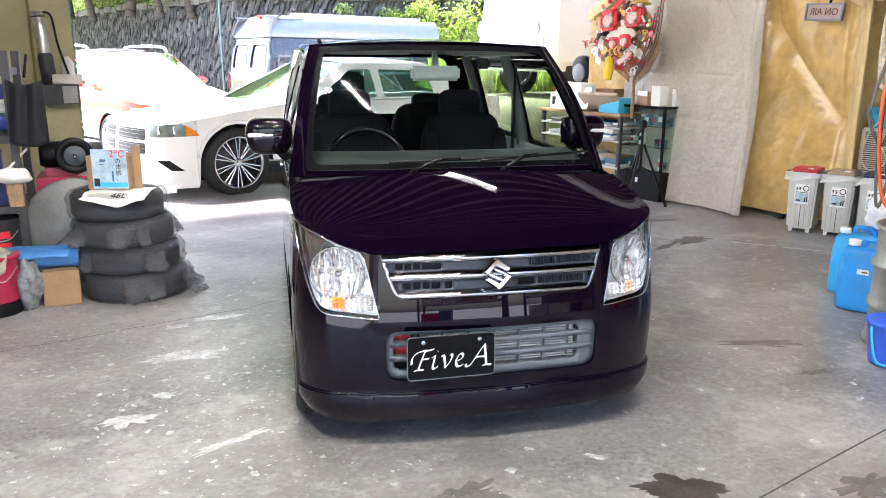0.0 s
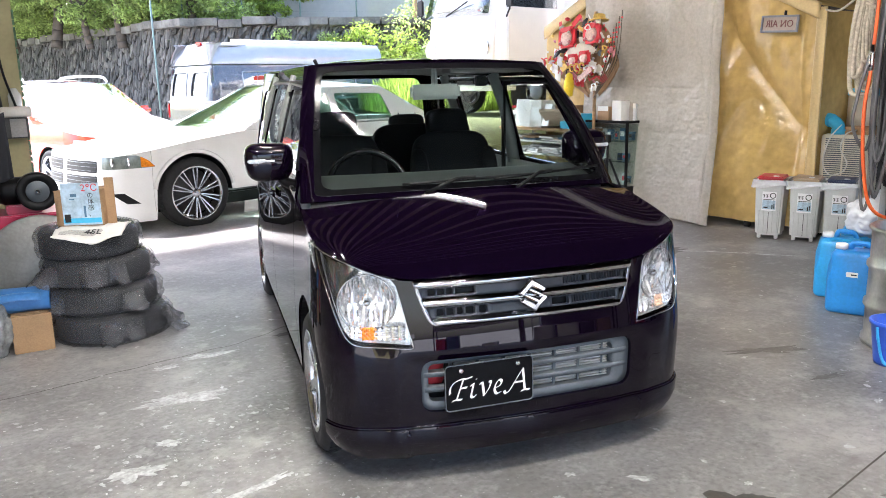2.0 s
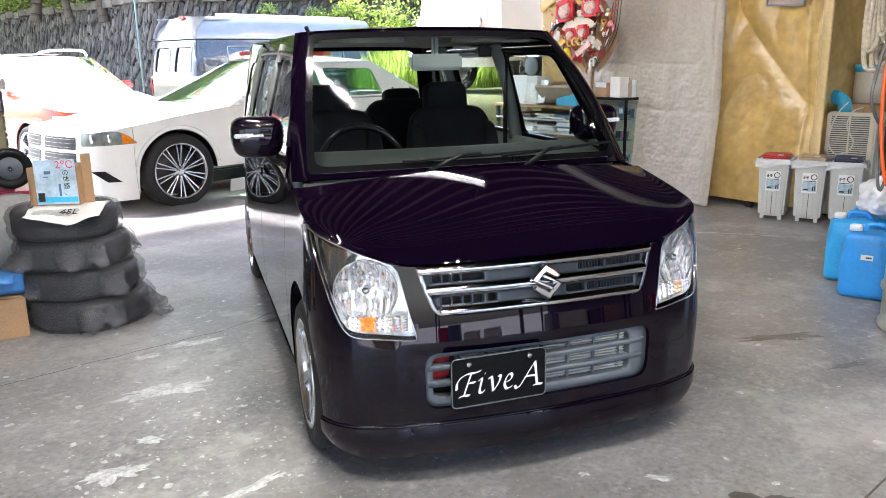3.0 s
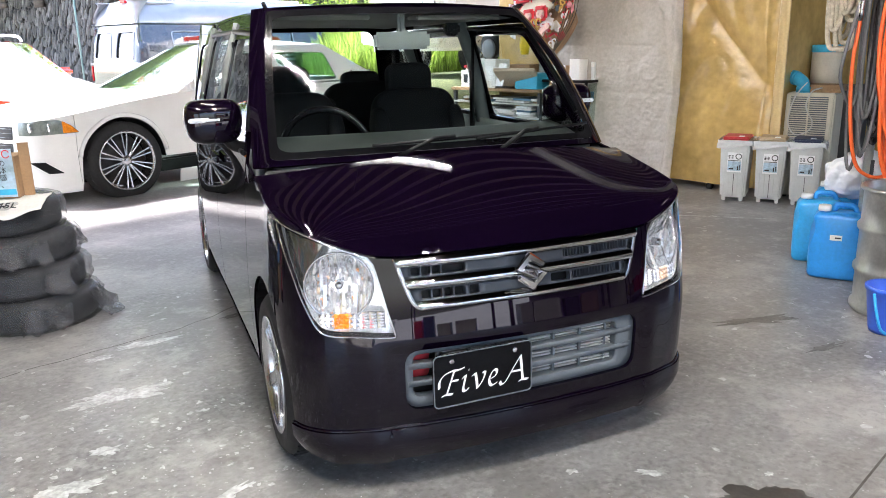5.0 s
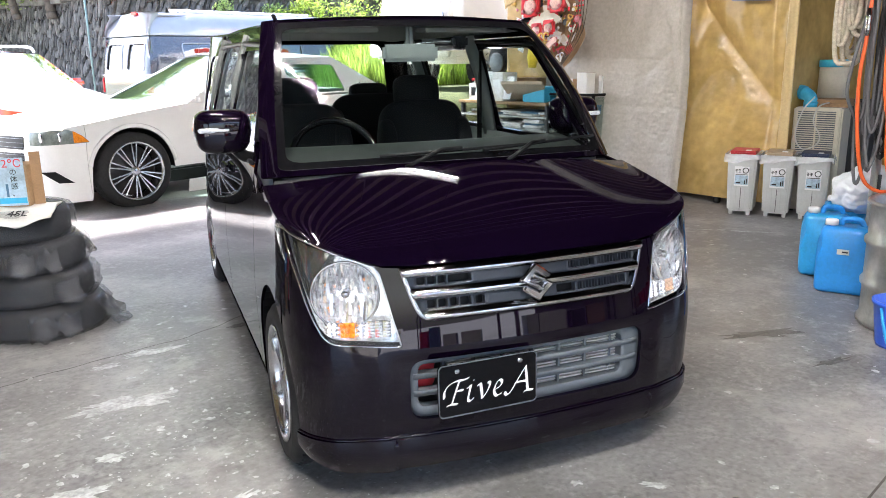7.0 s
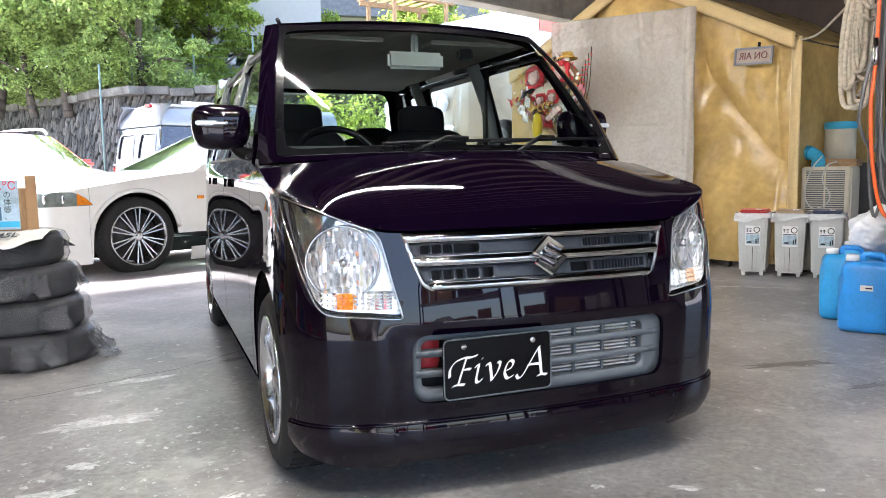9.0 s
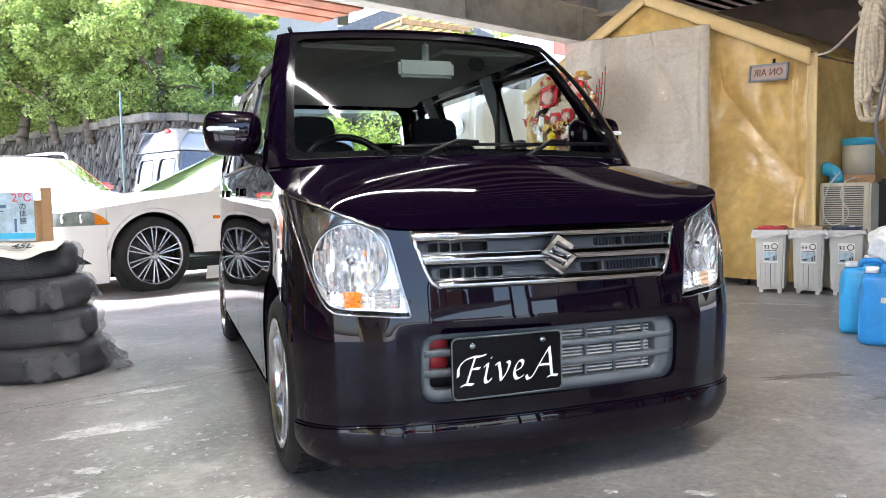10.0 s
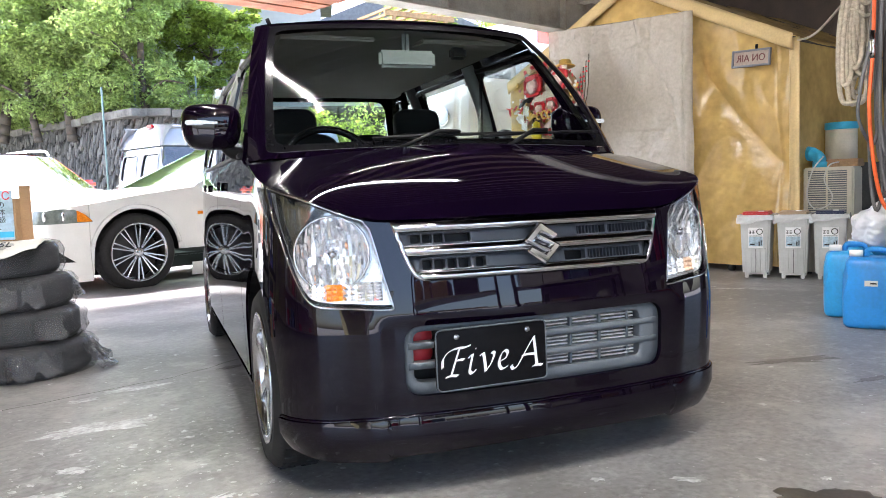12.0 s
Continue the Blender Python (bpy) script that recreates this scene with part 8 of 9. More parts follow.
# ---------------------------------------------------------------- shelf side: tyres, carton, pails, tools
def tyre_stack():
    rnd = random.Random(6)
    z = 0.0
    for k, (dx, dy, r) in enumerate(((0, 0, 0.305), (-0.03, 0.02, 0.29), (-0.05, 0.02, 0.285), (-0.08, 0.01, 0.265))):
        t = thing("wrapped_tyre", "used tyre wrapped in dusty clear plastic, stacked", "tyre", (-1.63 + dx, 4.93 + dy, z), rnd.uniform(0, 90), group="stack of wrapped tyres")
        h = 0.16
        prof = [(r * 0.62, 0.012), (r * 0.7, 0.0), (r * 0.93, 0.006), (r, 0.03), (r, h - 0.03), (r * 0.93, h - 0.006), (r * 0.7, h), (r * 0.62, h - 0.012), (r * 0.62, 0.012)]
        part("tyre", lathe(prof, 48), RUBBER, t, "black rubber tyre")
        bm = lathe([(r * 0.2, 0.004), (r * 0.9, -0.0), (r * 1.03, 0.004), (r * 1.09, h * 0.3), (r * 1.06, h * 0.5), (r * 1.09, h * 0.75), (r * 1.02, h - 0.004), (r * 0.9, h + 0.006), (r * 0.2, h + 0.004)], 72)
        bmesh.ops.subdivide_edges(bm, edges=bm.edges[:], cuts=1, use_grid_fill=True)
        for v in bm.verts:
            an = math.atan2(v.co.y, v.co.x)
            rr = math.hypot(v.co.x, v.co.y)
            if rr > r * 0.85:
                f = 1 + 0.025 * noise.noise(Vector((an * 7, v.co.z * 9, k * 9.1))) + 0.022 * noise.noise(Vector((an * 16 + v.co.z * 90, v.co.z * 22, k * 3.3))) + 0.07 * max(0, noise.noise(Vector((an * 2.5, v.co.z * 7, k + 40.0))))
                v.co.x *= f
                v.co.y *= f
        part("wrap", bm, TYRE_BAG, t, "crinkled clear plastic wrap", smooth=True)
        if k == 0:
            def tail(a, b):
                an = -0.45 + 0.5 * a
                q = r * (1.0 + (0.5 - 0.25 * abs(a - 0.45)) * b * 0.9)
                return (math.cos(an) * q, math.sin(an) * q, 0.12 * (1 - b) ** 2 + 0.012 * noise.noise(Vector((a * 9, b * 5, 0))) + 0.012)
            ob = part("loose_wrap", grid(tail, 24, 12, 0.002), TYRE_BAG, t, smooth=True)
            ob.rotation_euler = (0, 0, 0)
            t.rotation_euler = (0, 0, 0)
        for j in range(5):
            a0, wd, out = rnd.uniform(0, 6.283), rnd.uniform(0.25, 0.6), rnd.uniform(0.05, 0.13)

            def frill(a, b, a0=a0, wd=wd, out=out):
                an = a0 + wd * (a - 0.5)
                q = r * 1.03 + out * b * (1 - (2 * a - 1) ** 2) + 0.008 * noise.noise(Vector((a * 7, b * 6, j + k * 5.0)))
                return (math.cos(an) * q, math.sin(an) * q, max(0.006 - t.location.z, h * (0.75 - 0.55 * b) + 0.03 * noise.noise(Vector((a * 4, b * 3, j + 9.0)))))
            part("loose_wrap", grid(frill, 16, 8, 0.0015), TYRE_BAG, t, smooth=True)
        z += h + 0.002
    pp = thing("paper_sheet", "creased bin-bag packet with large print on the tyres", "packet", (-1.66, 4.80, z + 0.01), -6)
    part("sheet", grid(lambda a, b: ((a - 0.5) * 0.36, (b - 0.5) * 0.30 - 0.04, -0.0 + 0.012 * noise.noise(Vector((a * 4, b * 4, 2))) - 0.16 * max(0, 0.42 - b) * (1 - abs(a - 0.55) * 1.4)), 24, 18, 0.004), PAPER, pp)
    letters("45L", 0.062, 0.001, pp, BLACK_PRINT, pose(0.03, -0.155, -0.008, 24, 0, -8))
    c = thing("carton_box", "brown carton with a pale blue printed poster on the tyres", "box", (-1.700, 4.90, z + 0.012), -12)
    c.scale = (0.92, 0.92, 0.92)
    part("body", boxes((0, 0, 0.11, 0.26, 0.2, 0.22), bevel=0.003), CARDBOARD, c)
    part("side_flap", boxes((0.158, -0.03, 0.14, 0.055, 0.006, 0.29), bevel=0.001), CARDBOARD, c)
    part("side_flap", boxes((-0.15, -0.02, 0.1, 0.05, 0.006, 0.22), bevel=0.001), CARDBOARD, c)
    po = part("poster", boxes((0.01, -0.106, 0.135, 0.225, 0.006, 0.255), bevel=0.001), mat("poster_blue", (0.42, 0.55, 0.66), 0.35, vary=0.18, scale=9, bump=0.0), c, "pale blue glossy poster")
    letters("2℃", 0.06, 0.0008, po, RED_PRINT, pose(0.065, -0.1105, 0.232, 90, 0, 0))
    for k, ch in enumerate("の体感、"):
        letters(ch, 0.038, 0.0008, po, BLACK_PRINT, pose(0.068, -0.1105, 0.186 - 0.038 * k, 90, 0, 0))
    for x, zz, w, h in ((0.03, 0.09, 0.012, 0.07), (-0.03, 0.19, 0.035, 0.018), (-0.04, 0.165, 0.03, 0.006)):
        part("print_bar", boxes((x, -0.1098, zz, w, 0.0016, h), bevel=0), BLUE_PRINT, po)
    part("barcode", boxes((-0.075, -0.1098, 0.05, 0.035, 0.0016, 0.05), bevel=0), BLACK_PRINT, po)
    part("print_band", boxes((0.01, -0.1096, 0.035, 0.22, 0.0012, 0.03), bevel=0), SKY_BLUE, po)


tyre_stack()


def shelf_rack():
    s = thing("shelf_rack", "dark steel shelf rack crowded with tins and bottles", "shelf rack", (-2.26, 4.98, 0), 8)
    for x in (-1.15, 0.0):
        for y in (0.0, 0.42):
            part("upright", boxes((x, y, 0.73, 0.045, 0.045, 1.46), bevel=0.003), DARK_STEEL, s)
    for z in (0.14, 0.53, 0.95, 1.34):
        part("shelf", boxes((-0.575, 0.21, z, 1.16, 0.46, 0.045), bevel=0.003), DARK_STEEL, s)
    M = s.matrix_world.copy()
    rnd = random.Random(31)
    blue = mat("deep_blue_tin", (0.03, 0.05, 0.22), 0.35, vary=0.1)

    def tin(x, y, z, r, h, m, band=WHITE, label="blue oil tin with pale bars on the shelf"):
        g = thing("oil_tin", label, "tin")
        g.matrix_world = M @ Matrix.Translation((x, y, z))
        part("shell", lathe([(0.0, 0), (r, 0.0), (r * 1.03, 0.008), (r, 0.016), (r, h - 0.016), (r * 1.03, h - 0.008), (r, h), (r * 0.95, h - 0.006), (0.0, h - 0.006)], 28), m, g)
        for zz, hh in ((0.62, 0.16), (0.34, 0.22)):
            pts = [(r * 1.004, h * zz), (r * 1.006, h * (zz + hh * 0.9))]
            bm = bmesh.new()
            q = [[bm.verts.new((rr * math.sin(a), -rr * math.cos(a), zc)) for a in np.linspace(-0.7, 0.7, 12)] for rr, zc in pts]
            for i in range(11):
                bm.faces.new((q[0][i], q[0][i + 1], q[1][i + 1], q[1][i]))
            part("label_bar", bm, band, g)
        part("bail", tube(spline([(-r, 0, h * 0.85), (-r * 0.6, -r * 0.9, h * 0.6), (r * 0.6, -r * 0.9, h * 0.6), (r, 0, h * 0.85)], 6), 0.004, 5), STEEL, g)
    tin(-0.22, 0.10, 0.553, 0.13, 0.33, blue)
    tin(-0.55, 0.12, 0.553, 0.13, 0.33, blue)
    tin(-0.18, 0.14, 0.163, 0.14, 0.30, DARK_GREY, RED_PRINT, "dark round pail on the lowest shelf")
    tin(-0.50, 0.14, 0.163, 0.14, 0.30, DARK_GREY, RED_PRINT, "dark round pail on the lowest shelf")
    # lying rolls and boxes on the middle shelves
    for k, (x, z, r, m, lab) in enumerate(((-0.3, 1.05, 0.045, blue, "dark blue film roll on the shelf"), (-0.32, 1.15, 0.04, PALE_PLASTIC, "white film roll on the shelf"), (-0.3, 1.23, 0.045, blue, "dark blue film roll on the shelf"))):
        g = thing("film_roll", lab, "roll")
        g.matrix_world = M @ Matrix.Translation((x, 0.08 + 0.02 * k, z - 0.05))
        part("roll", lathe([(0.0, -0.28), (r, -0.28), (r, 0.28), (0.0, 0.28)], 20, axis="x", m=Matrix.Translation((0, 0, r))), m, g)
        part("core", lathe([(0.0, 0.281), (r * 0.4, 0.281), (r * 0.4, 0.286), (0.0, 0.286)], 12, axis="x", m=Matrix.Translation((0, 0, r))), CARDBOARD, g)
    x = -0.5
    for k in range(5):
        g = thing("bottle", "small plastic bottle among the rolls", "bottle")
        g.matrix_world = M @ Matrix.Translation((-0.06 - 0.09 * k, 0.28, 0.975))
        m = rnd.choice((GREEN_PLASTIC, WHITE, YELLOW, PALE_PLASTIC, RED_PLASTIC))
        part("flask", lathe([(0.0, 0), (0.035, 0.0), (0.035, 0.15), (0.015, 0.19), (0.015, 0.22), (0.0, 0.22)], 16), m, g)
        part("cap", lathe([(0.0, 0.21), (0.018, 0.21), (0.018, 0.24), (0.0, 0.24)], 12), WHITE, g)
    g = thing("yellow_box", "yellow carton with dark print bars on the rack", "box")
    g.matrix_world = M @ Matrix.Translation((-0.22, 0.12, 1.363)) @ pose(0, 0, 0, 0, 0, -8)
    part("carton", boxes((0, 0, 0.12, 0.22, 0.16, 0.24), bevel=0.003), YELLOW, g)
    part("window", boxes((0.0, -0.0815, 0.165, 0.09, 0.002, 0.03), bevel=0), PALE_PLASTIC, g)
    for z, w in ((0.215, 0.16), (0.1, 0.18), (0.035, 0.18), (0.02, 0.18)):
        part("print_bar", boxes((0.0, -0.0815, z, w, 0.002, 0.008), bevel=0), BLACK_PRINT, g)
    g = thing("work_apron", "dark navy work apron hung on the rack", "apron")
    g.matrix_world = M @ Matrix.Translation((0.10, -0.06, -0.02))
    part("cloth", grid(lambda a, b: (-0.10 + 0.19 * a + 0.02 * b * (a - 0.5), -0.02 + 0.02 * math.sin(a * 14 + b * 2), 1.32 - 0.36 * b - 0.03 * math.sin(a * 3)), 30, 14, 0.006), mat("navy_cloth", (0.006, 0.007, 0.012), 0.9, vary=0.2, fine=300), g, smooth=True)
    part("strap", tube([(0.0, 0.0, 1.33), (0.02, 0.04, 1.46)], 0.008, 6), BLACK_PLASTIC, g)
    g = thing("rag_bundle", "white rags and sticks on the rack", "rag")
    g.matrix_world = M @ Matrix.Translation((-0.02, -0.02, 0.553))
    bm = bmesh.new()
    bmesh.ops.create_icosphere(bm, subdivisions=3, radius=0.1)
    for v in bm.verts:
        v.co = Vector((v.co.x * 1.1, v.co.y * 0.6, max(0, v.co.z * 0.5 + 0.04))) * (1 + 0.3 * noise.noise(v.co * 14))
        v.co.z += 0.14
    part("cloth", bm, PAPER, g, smooth=True)
    part("block", boxes((0.0, 0.02, 0.08, 0.08, 0.1, 0.16), bevel=0.004), WOOD, g)
    part("stick", tube([(-0.05, -0.02, 0.2), (0.08, 0.03, 0.34)], 0.008, 6), WHITE, g)


shelf_rack()


def shelf_foot():
    p = thing("red_pail", "crimson round pail with a paper tag and rag on top", "pail", (-2.36, 4.62, 0))
    r, h = 0.15, 0.33
    part("shell", lathe([(0.0, 0), (r * 0.94, 0.0), (r * 0.96, 0.01), (r * 0.96, 0.22), (r * 1.0, 0.23), (r * 0.97, 0.245), (r, h - 0.012), (r * 1.05, h - 0.006), (r * 1.05, h + 0.01), (r * 0.96, h + 0.012), (0.0, h + 0.004)], 40), RED_ENAMEL, p)
    part("foot_band", lathe([(r * 0.965, 0.0), (r * 0.975, 0.005), (r * 0.972, 0.075), (r * 0.962, 0.08)], 40), BLACK_PLASTIC, p)
    part("tag", boxes((0.02, -r * 0.985, 0.14, 0.07, 0.004, 0.1), bevel=0), PAPER, p)
    part("tag_bar", boxes((0.02, -r * 0.99, 0.075, 0.07, 0.004, 0.022), bevel=0), BLACK_PRINT, p)
    part("bail", tube(spline([(-r, -0.02, 0.28), (-0.05, -r * 1.05, 0.3), (0.1, -r * 0.95, 0.21), (r * 1.02, -0.02, 0.28)], 6), 0.004, 5), STEEL, p)
    g = thing("rag", "grey rag draped over the pail", "rag", (-2.37, 4.6, 0.345))
    part("cloth", grid(lambda a, b: ((a - 0.5) * 0.27, (b - 0.6) * 0.24, 0.006 + 0.02 * noise.noise(Vector((a * 5, b * 5, 7))) - 0.6 * max(0, 0.32 - b) ** 1.2 * (1 - abs(a - 0.5))), 26, 22, 0.004), mat("grey_rag", (0.36, 0.34, 0.27), 0.95, vary=0.25, scale=14, bump=0.5), g, smooth=True)
    c = thing("carton_box", "small scuffed brown carton on the floor", "box", (-2.03, 4.76, 0), 12)
    part("carton", boxes((0, 0, 0.105, 0.2, 0.18, 0.21), bevel=0.004), CARDBOARD, c)
    part("flap", boxes((0.0, -0.02, 0.214, 0.19, 0.1, 0.004), bevel=0), CARDBOARD, c)
    b = thing("wrapped_bundle", "grey bundle in clear plastic between pail and carton", "bundle", (-2.18, 4.66, 0))
    bm = bmesh.new()
    bmesh.ops.create_icosphere(bm, subdivisions=4, radius=1)
    for v in bm.verts:
        q = v.co.copy()
        k = 1 + 0.25 * noise.noise(q * 2.2) + 0.1 * noise.noise(q * 6)
        v.co = Vector((q.x * 0.075 * k, q.y * 0.09 * k, max(0.0, 0.14 + q.z * 0.15 * k)))
    part("film", bm, mat("grey_foil", (0.22, 0.23, 0.23), 0.25, vary=0.25, scale=20, bump=0.6), b, smooth=True)
    m = thing("blue_mat", "rolled blue plastic mat lying on the carton", "mat", (-2.12, 4.74, 0.215), 6)
    part("roll", lathe([(0.0, -0.26), (0.068, -0.26), (0.07, -0.1), (0.066, 0.1), (0.07, 0.2), (0.0, 0.2)], 28, axis="x", wobble=0.08, m=Matrix.Translation((0, 0, 0.068))), mat("blue_mat", (0.05, 0.17, 0.42), 0.35, vary=0.1, scale=8), m)
    part("free_edge", grid(lambda a, b: (-0.26 + 0.42 * a, -0.05 - 0.05 * b, 0.115 - 0.03 * b * b + 0.004 * math.sin(a * 11)), 14, 6, 0.003), mat("blue_mat_edge", (0.06, 0.2, 0.48), 0.35), m, smooth=True)
    t = thing("tool_trolley", "red steel tool trolley behind the tyres", "trolley", (-2.1, 5.58, 0), 10)
    part("cabinet", boxes((0, 0, 0.36, 0.42, 0.36, 0.6), bevel=0.008), RED_ENAMEL, t)
    for z in (0.2, 0.36, 0.52):
        d = part("drawer", boxes((0, -0.184, z, 0.38, 0.01, 0.13), bevel=0.003), RED_ENAMEL, t)
        part("pull", boxes((0, -0.194, z + 0.04, 0.3, 0.012, 0.015), bevel=0.003), CHROME, d)
    for x in (-0.16, 0.16):
        for y in (-0.13, 0.13):
            part("castor", lathe([(0.0, 0), (0.025, 0), (0.025, 0.06), (0.0, 0.06)], 12, x, y), RUBBER, t)
    g = thing("bench_grinder", "black bench grinder with a round wheel guard", "grinder", (-2.14, 5.50, 0.66), 14)
    part("motor", lathe([(0.0, -0.13), (0.07, -0.13), (0.085, -0.1), (0.085, 0.1), (0.07, 0.13), (0.0, 0.13)], 28, axis="x", m=Matrix.Translation((0, 0, 0.14))), BLACK_PLASTIC, g)
    part("guard", lathe([(0.0, -0.015), (0.07, -0.015), (0.075, -0.03), (0.112, -0.03), (0.118, -0.02), (0.118, 0.035), (0.0, 0.035)], 36, axis="y", m=Matrix.Translation((0.08, -0.13, 0.14))), BLACK_PLASTIC, g, "black wheel guard")
    part("wheel", lathe([(0.0, -0.022), (0.066, -0.022), (0.066, -0.008), (0.0, -0.008)], 28, axis="y", m=Matrix.Translation((0.08, -0.131, 0.14))), GREY_PLASTIC, g)
    part("spindle", lathe([(0.0, -0.06), (0.01, -0.06), (0.012, -0.03), (0.022, -0.026), (0.022, -0.02), (0.0, -0.02)], 16, axis="y", m=Matrix.Translation((0.08, -0.131, 0.14))), CHROME, g)
    part("foot", boxes((0, 0, 0.03, 0.2, 0.16, 0.06), bevel=0.008), RED_ENAMEL, g)
    d = thing("steel_disc", "large grey steel disc leaning behind the tyres", "disc", (-2.02, 5.22, 0.0), 6)
    part("plate", lathe([(0.0, -0.02), (0.32, -0.02), (0.335, -0.008), (0.335, 0.008), (0.0, 0.012)], 48, axis="y", m=pose(0, 0.04, 0.335, -8, 0, 0)), mat("dull_steel", (0.22, 0.22, 0.215), 0.5, metal=0.3, vary=0.12, dirt=(0.1, 0.08, 0.06)), d)
    w = thing("wall_shelf", "small grey wall cabinet with papers by the opening", "wall shelf", (0, 0, 0))
    w.matrix_world = SHOP @ Matrix.Translation((-0.32, -0.28, 1.05))
    part("cabinet", boxes((0.1, 0.08, 0.05, 0.42, 0.14, 0.17), bevel=0.004), DARK_GREY, w)
    part("notice", boxes((0.23, 0.005, 0.05, 0.12, 0.004, 0.15), bevel=0), mat("grey_notice", (0.3, 0.3, 0.3), 0.7), w)
    g = thing("vacuum_tube", "tall steel canister with dark cap on the wall cabinet", "canister")
    g.matrix_world = SHOP @ Matrix.Translation((-0.23, -0.20, 1.186)) @ pose(0, 0, 0, 0, -4, 0) @ Matrix.Diagonal((0.82, 0.82, 0.82, 1))
    part("lower", lathe([(0.0, 0), (0.075, 0.0), (0.075, 0.3), (0.05, 0.34), (0.0, 0.34)], 24), DARK_GREY, g)
    part("upper", lathe([(0.058, 0.32), (0.058, 0.74), (0.05, 0.75), (0.0, 0.75)], 24), STEEL, g)
    part("strap", tube([(0.062 * math.cos(a), 0.062 * math.sin(a), 0.70) for a in np.linspace(0, 6.283, 24, endpoint=False)], 0.006, 6, True), BLACK_PLASTIC, g)
    part("hose", tube(spline([(0.03, 0, 0.74), (0.12, -0.02, 0.7), (0.14, -0.02, 0.4), (0.2, -0.02, 0.05)], 8), 0.012, 8), BLACK_PLASTIC, g)
    g = thing("paper_roll", "white paper roll on the wall cabinet", "roll")
    g.matrix_world = SHOP @ Matrix.Translation((-0.10, -0.24, 1.186))
    part("roll", lathe([(0.018, -0.12), (0.045, -0.12), (0.045, 0.12), (0.018, 0.12), (0.018, -0.12)], 20, axis="x", m=Matrix.Translation((0, 0, 0.045))), PAPER, g)
    g = thing("spray_bottle", "pale spray bottle on the wall cabinet", "bottle")
    g.matrix_world = SHOP @ Matrix.Translation((-0.07, -0.16, 1.186))
    part("flask", lathe([(0.0, 0), (0.05, 0.0), (0.05, 0.18), (0.02, 0.24), (0.0, 0.24)], 18), PALE_PLASTIC, g)


shelf_foot()


# ---------------------------------------------------------------- unseen storage along the back and left walls, mirrored in the paintwork
def storage_rack(place, seed, where):
    rnd = random.Random(seed)
    s = thing("storage_rack", "grey steel storage rack with cartons against the " + where, "shelf rack", group="racks along the back wall")
    s.matrix_world = SHOP @ place
    w, d = 1.8, 0.42
    for x in (0.02, w - 0.02):
        for y in (0.02, d - 0.02):
            part("upright", boxes((x, y, 1.0, 0.04, 0.04, 2.0), bevel=0.003), DARK_STEEL, s)
    M = s.matrix_world.copy()
    for z in (0.12, 0.72, 1.32, 1.92):
        part("shelf", boxes((w / 2, d / 2, z, w, d, 0.04), bevel=0.003), GALV, s)
        x = 0.08
        while x < w - 0.35:
            bw, bh = rnd.uniform(0.18, 0.4), rnd.uniform(0.18, 0.42)
            if rnd.random() < 0.85:
                g = thing("carton_box", "plain storage carton on the back rack", "box", group="cartons on the back racks")
                g.matrix_world = M @ Matrix.Translation((x + bw / 2, d / 2 + rnd.uniform(-.04, .04), z + 0.021)) @ pose(0, 0, 0, 0, 0, rnd.uniform(-7, 7))
                part("carton", boxes((0, 0, bh / 2, bw * 0.95, 0.3, bh), bevel=0.004), rnd.choice((CARDBOARD, PAPER, CARDBOARD, BLUE_PRINT, RED_PRINT, PALE_PLASTIC, DARK_GREY)), g)
                part("tape", boxes((0, 0, bh + 0.001, 0.05, 0.302, 0.003), bevel=0), CREAM_PLASTIC, g)
            x += bw + rnd.uniform(0.01, 0.08)


for x0, seed in ((-1.55, 5), (0.45, 6), (3.0, 7)):
    storage_rack(Matrix.Translation((x0, YB + 0.03, 0)), seed, "back wall")
# two racks added out of view so that the bumper mirrors something darker
for y0, seed in ((-2.6, 8), (-4.6, 9)):
    storage_rack(pose(XL + 0.03, y0, 0, 0, 0, -90), seed, "side wall, added unseen to darken bumper reflections")


# ---------------------------------------------------------------- marks on the slab
FLAKE = mat("flaked_paint", (0.52, 0.53, 0.53), 0.7, vary=0.25, scale=14, bump=0.3)
OIL = mat("oil_stain", (0.055, 0.05, 0.045), 0.35, vary=0.3, scale=9, bump=0.1)
CRACK = mat("crack", (0.09, 0.085, 0.075), 0.9, vary=0.3)


def blot(name, label, x, y, rx, ry, turn, seed, material, z=0.0015, rough=0.35):
    bm = bmesh.new()
    n = 56
    vs = []
    for k in range(n):
        a = 2 * math.pi * k / n
        q = 1 + rough * noise.noise(Vector((math.cos(a) * 2.2, math.sin(a) * 2.2, seed))) * 1.4 + 0.5 * rough * noise.noise(Vector((math.cos(a) * 7, math.sin(a) * 7, seed + 9)))
        vs.append(bm.verts.new((rx * q * math.cos(a), ry * q * math.sin(a), 0)))
    f = bm.faces.new(vs)
    r = bmesh.ops.extrude_face_region(bm, geom=[f])
    bmesh.ops.translate(bm, verts=[g for g in r["geom"] if isinstance(g, bmesh.types.BMVert)], vec=(0, 0, z))
    return setting(name, bm, material, label, "stain", Matrix.Translation((x, y, 0)) @ pose(0, 0, 0, 0, 0, turn))


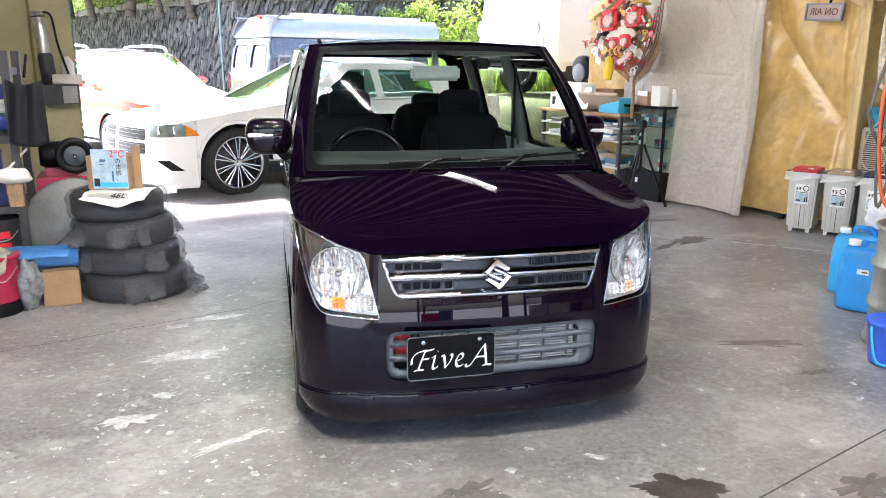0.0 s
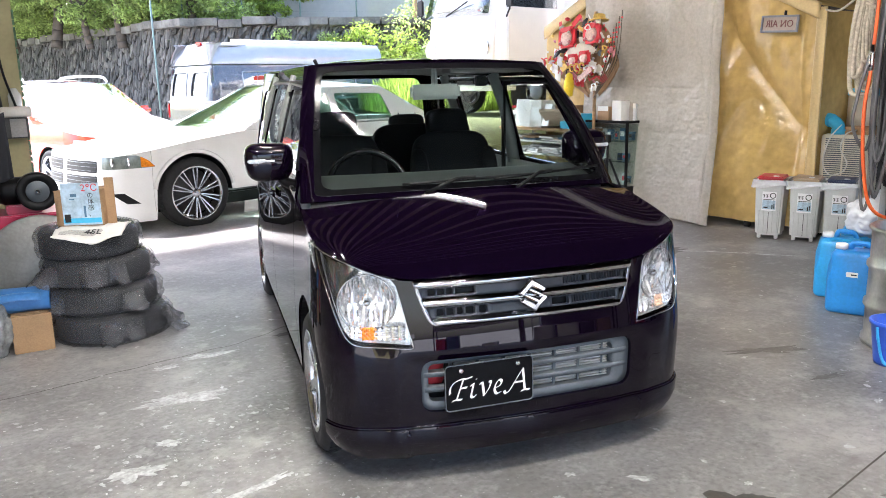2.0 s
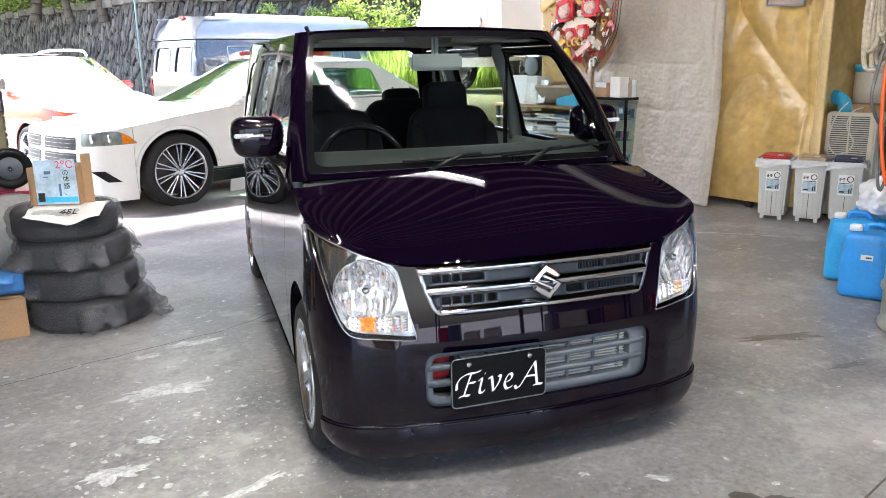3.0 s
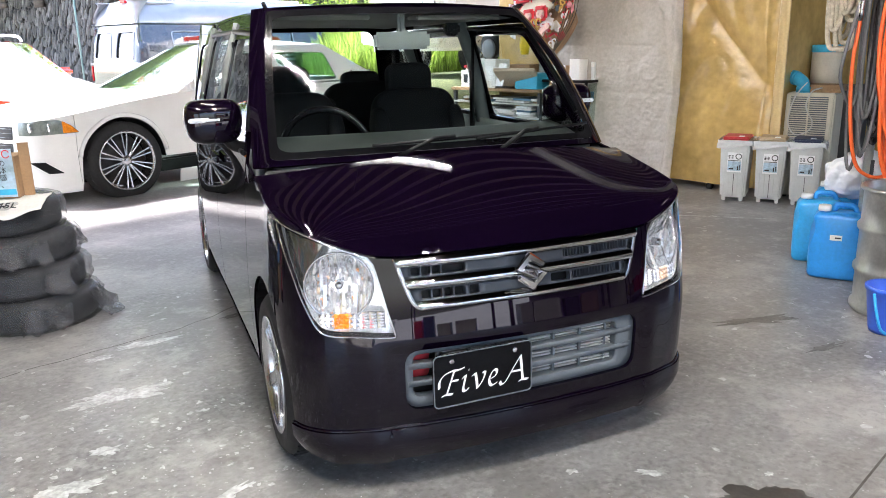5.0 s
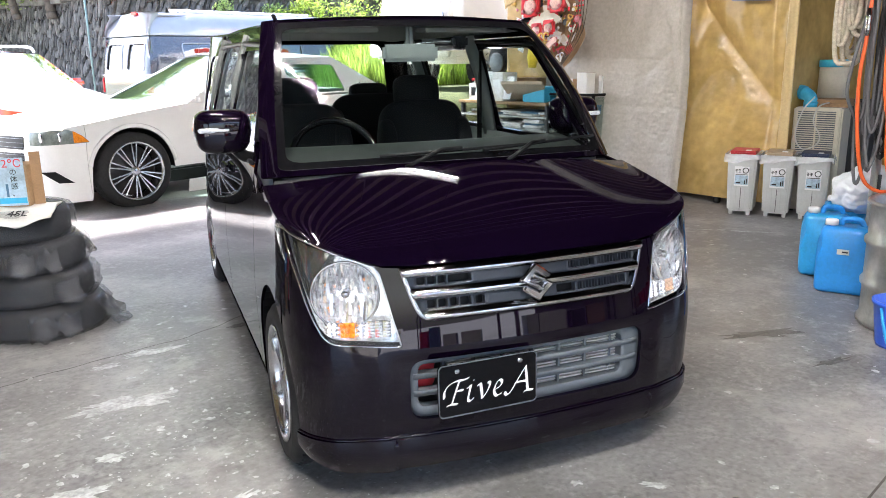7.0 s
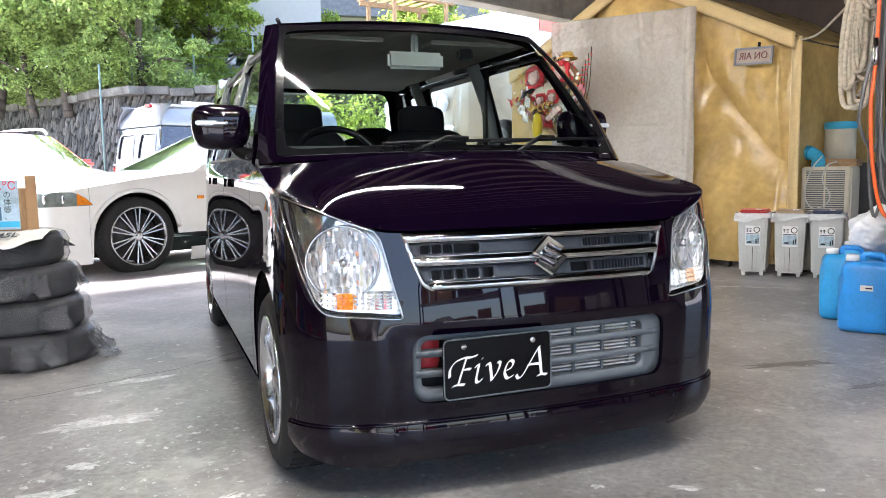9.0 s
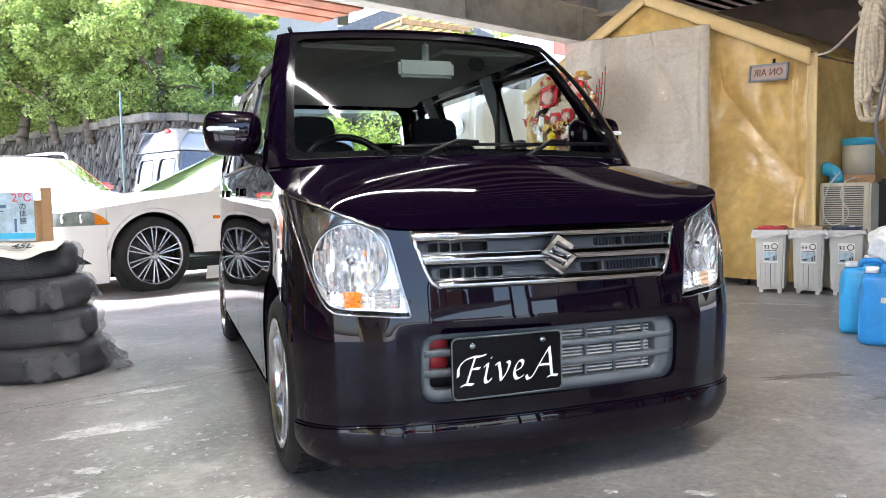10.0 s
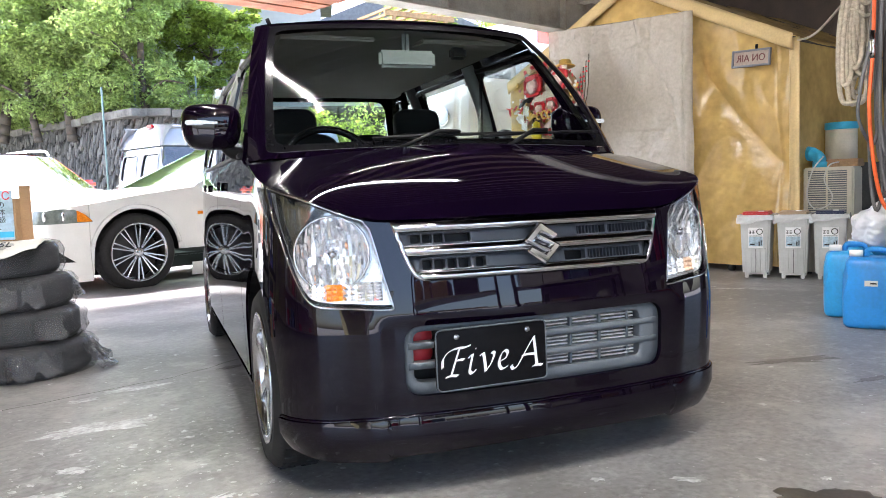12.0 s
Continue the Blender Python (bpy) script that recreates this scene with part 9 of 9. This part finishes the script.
for i, (x, y, rx, ry, tn) in enumerate(((-1.39, 3.02, 0.10, 0.05, 10), (-1.24, 3.70, 0.2, 0.07, 6), (-0.96, 2.76, 0.13, 0.022, 32), (-1.11, 4.27, 0.13, 0.03, 10), (-1.27, 3.24, 0.04, 0.03, 0), (-1.32, 4.15, 0.06, 0.025, 20), (0.36, 2.36, 0.035, 0.018, -40), (0.02, 2.33, 0.02, 0.018, 0), (0.14, 2.47, 0.018, 0.014, 0), (1.05, 3.6, 0.03, 0.015, 20), (2.72, 5.46, 0.07, 0.012, -32), (2.86, 5.38, 0.05, 0.016, -30), (2.98, 5.29, 0.09, 0.012, -34), (3.10, 5.22, 0.03, 0.014, -32), (3.2, 5.12, 0.06, 0.014, -36), (3.33, 5.02, 0.05, 0.012, -36), (3.02, 5.42, 0.025, 0.012, 10), (-0.55, 2.15, 0.03, 0.02, 15), (1.7, 2.6, 0.03, 0.012, 30), (1.2, 2.8, 0.02, 0.01, 0), (0.7, 2.2, 0.015, 0.01, 0))):
    blot("floor_mark", "flaked white paint on the slab", x, y, rx, ry, tn, i * 3.7, FLAKE, 0.0012, 0.6)
for i, (x, y, rx, ry, tn) in enumerate(((2.56, 5.52, 0.2, 0.09, 20), (2.25, 5.36, 0.17, 0.03, 35), (0.57, 2.10, 0.14, 0.07, -10), (-0.68, 4.49, 0.06, 0.025, 20))):
    blot("oil_stain", "dark oil stain on the slab", x, y, rx, ry, tn, 50 + i * 2.3, OIL, 0.0009, 0.5)


FAINT = mat("faint_stain", (0.12, 0.115, 0.105), 0.4, vary=0.3, scale=12, bump=0.2)
for i, (x, y, rx, ry, tn) in enumerate(((1.68, 3.30, 0.22, 0.04, -12), (1.72, 2.9, 0.08, 0.025, 0), (1.2, 1.98, 0.12, 0.05, 10), (2.6, 6.3, 0.2, 0.05, 0), (-0.2, 2.2, 0.2, 0.07, 15), (1.4, 4.4, 0.25, 0.08, 30))):
    blot("faint_stain", "faint dark stain on the slab", x, y, rx, ry, tn, 90 + i * 2.9, FAINT, 0.0006, 0.8)


def flecks():
    """Specks of white paint and grit strewn over the slab."""
    rnd = random.Random(5)
    verts, faces = [], []
    for _ in range(2000):
        k = rnd.random()
        x, y = (rnd.gauss(-1.15, 0.45), rnd.gauss(3.0, 0.6)) if k < 0.42 else (rnd.uniform(-2.0, 2.8), rnd.uniform(1.3, 5.5))
        s = 0.0035 * rnd.random() ** -0.55
        s = min(s, 0.022)
        n = rnd.randint(8, 12)
        a0 = rnd.uniform(0, 6.283)
        i = len(verts)
        st = rnd.uniform(0.3, 1.0)
        for j in range(n):
            a = a0 + 6.283 * j / n
            q = s * rnd.uniform(0.35, 1.2)
            u, v = math.cos(a) * q, math.sin(a) * q * st
            verts.append((x + u * math.cos(a0) - v * math.sin(a0), y + u * math.sin(a0) + v * math.cos(a0), 0.0016))
        faces.append(tuple(range(i, i + n)))
    me = bpy.data.meshes.new("paint_flecks")
    me.from_pydata(verts, [], faces)
    me.materials.append(FLAKE)
    tagged(new("paint_flecks", me), "white paint flecks and grit on the slab", "flecks", kind="stuff")


flecks()


def seams():
    for name, label, pts in (("slab_joint", "straight joint between floor slabs", [(0.5, 1.86), (0.8, 1.99), (1.48, 2.28), (2.6, 2.74)]), ("floor_crack", "hairline crack in the slab", [(-2.2, 3.92), (-1.69, 4.11), (-1.24, 4.30), (-0.9, 4.44), (-0.6, 4.68), (0.1, 5.1)])):
        bm = bmesh.new()
        q = spline([(x, y, 0) for x, y in pts], 14)
        w = 0.004 if "joint" in name else 0.0028
        for i in range(len(q) - 1):
            a, b = Vector(q[i]), Vector(q[i + 1])
            j = lambda p, s: Vector((0.018 * noise.noise(p * 6 + Vector((s, 0, 0))), 0.018 * noise.noise(p * 6 + Vector((0, s, 0))), 0)) if w < 0.0035 else Vector()
            a, b = a + j(a, 2), b + j(b, 2)
            d = (b - a).normalized()
            e = Vector((-d.y, d.x, 0)) * w
            up = Vector((0, 0, 0.0008))
            bm.faces.new([bm.verts.new(p) for p in (a - e + up, b - e + up, b + e + up, a + e + up)])
        setting(name, bm, CRACK, label, "floor joint", Matrix())


seams()
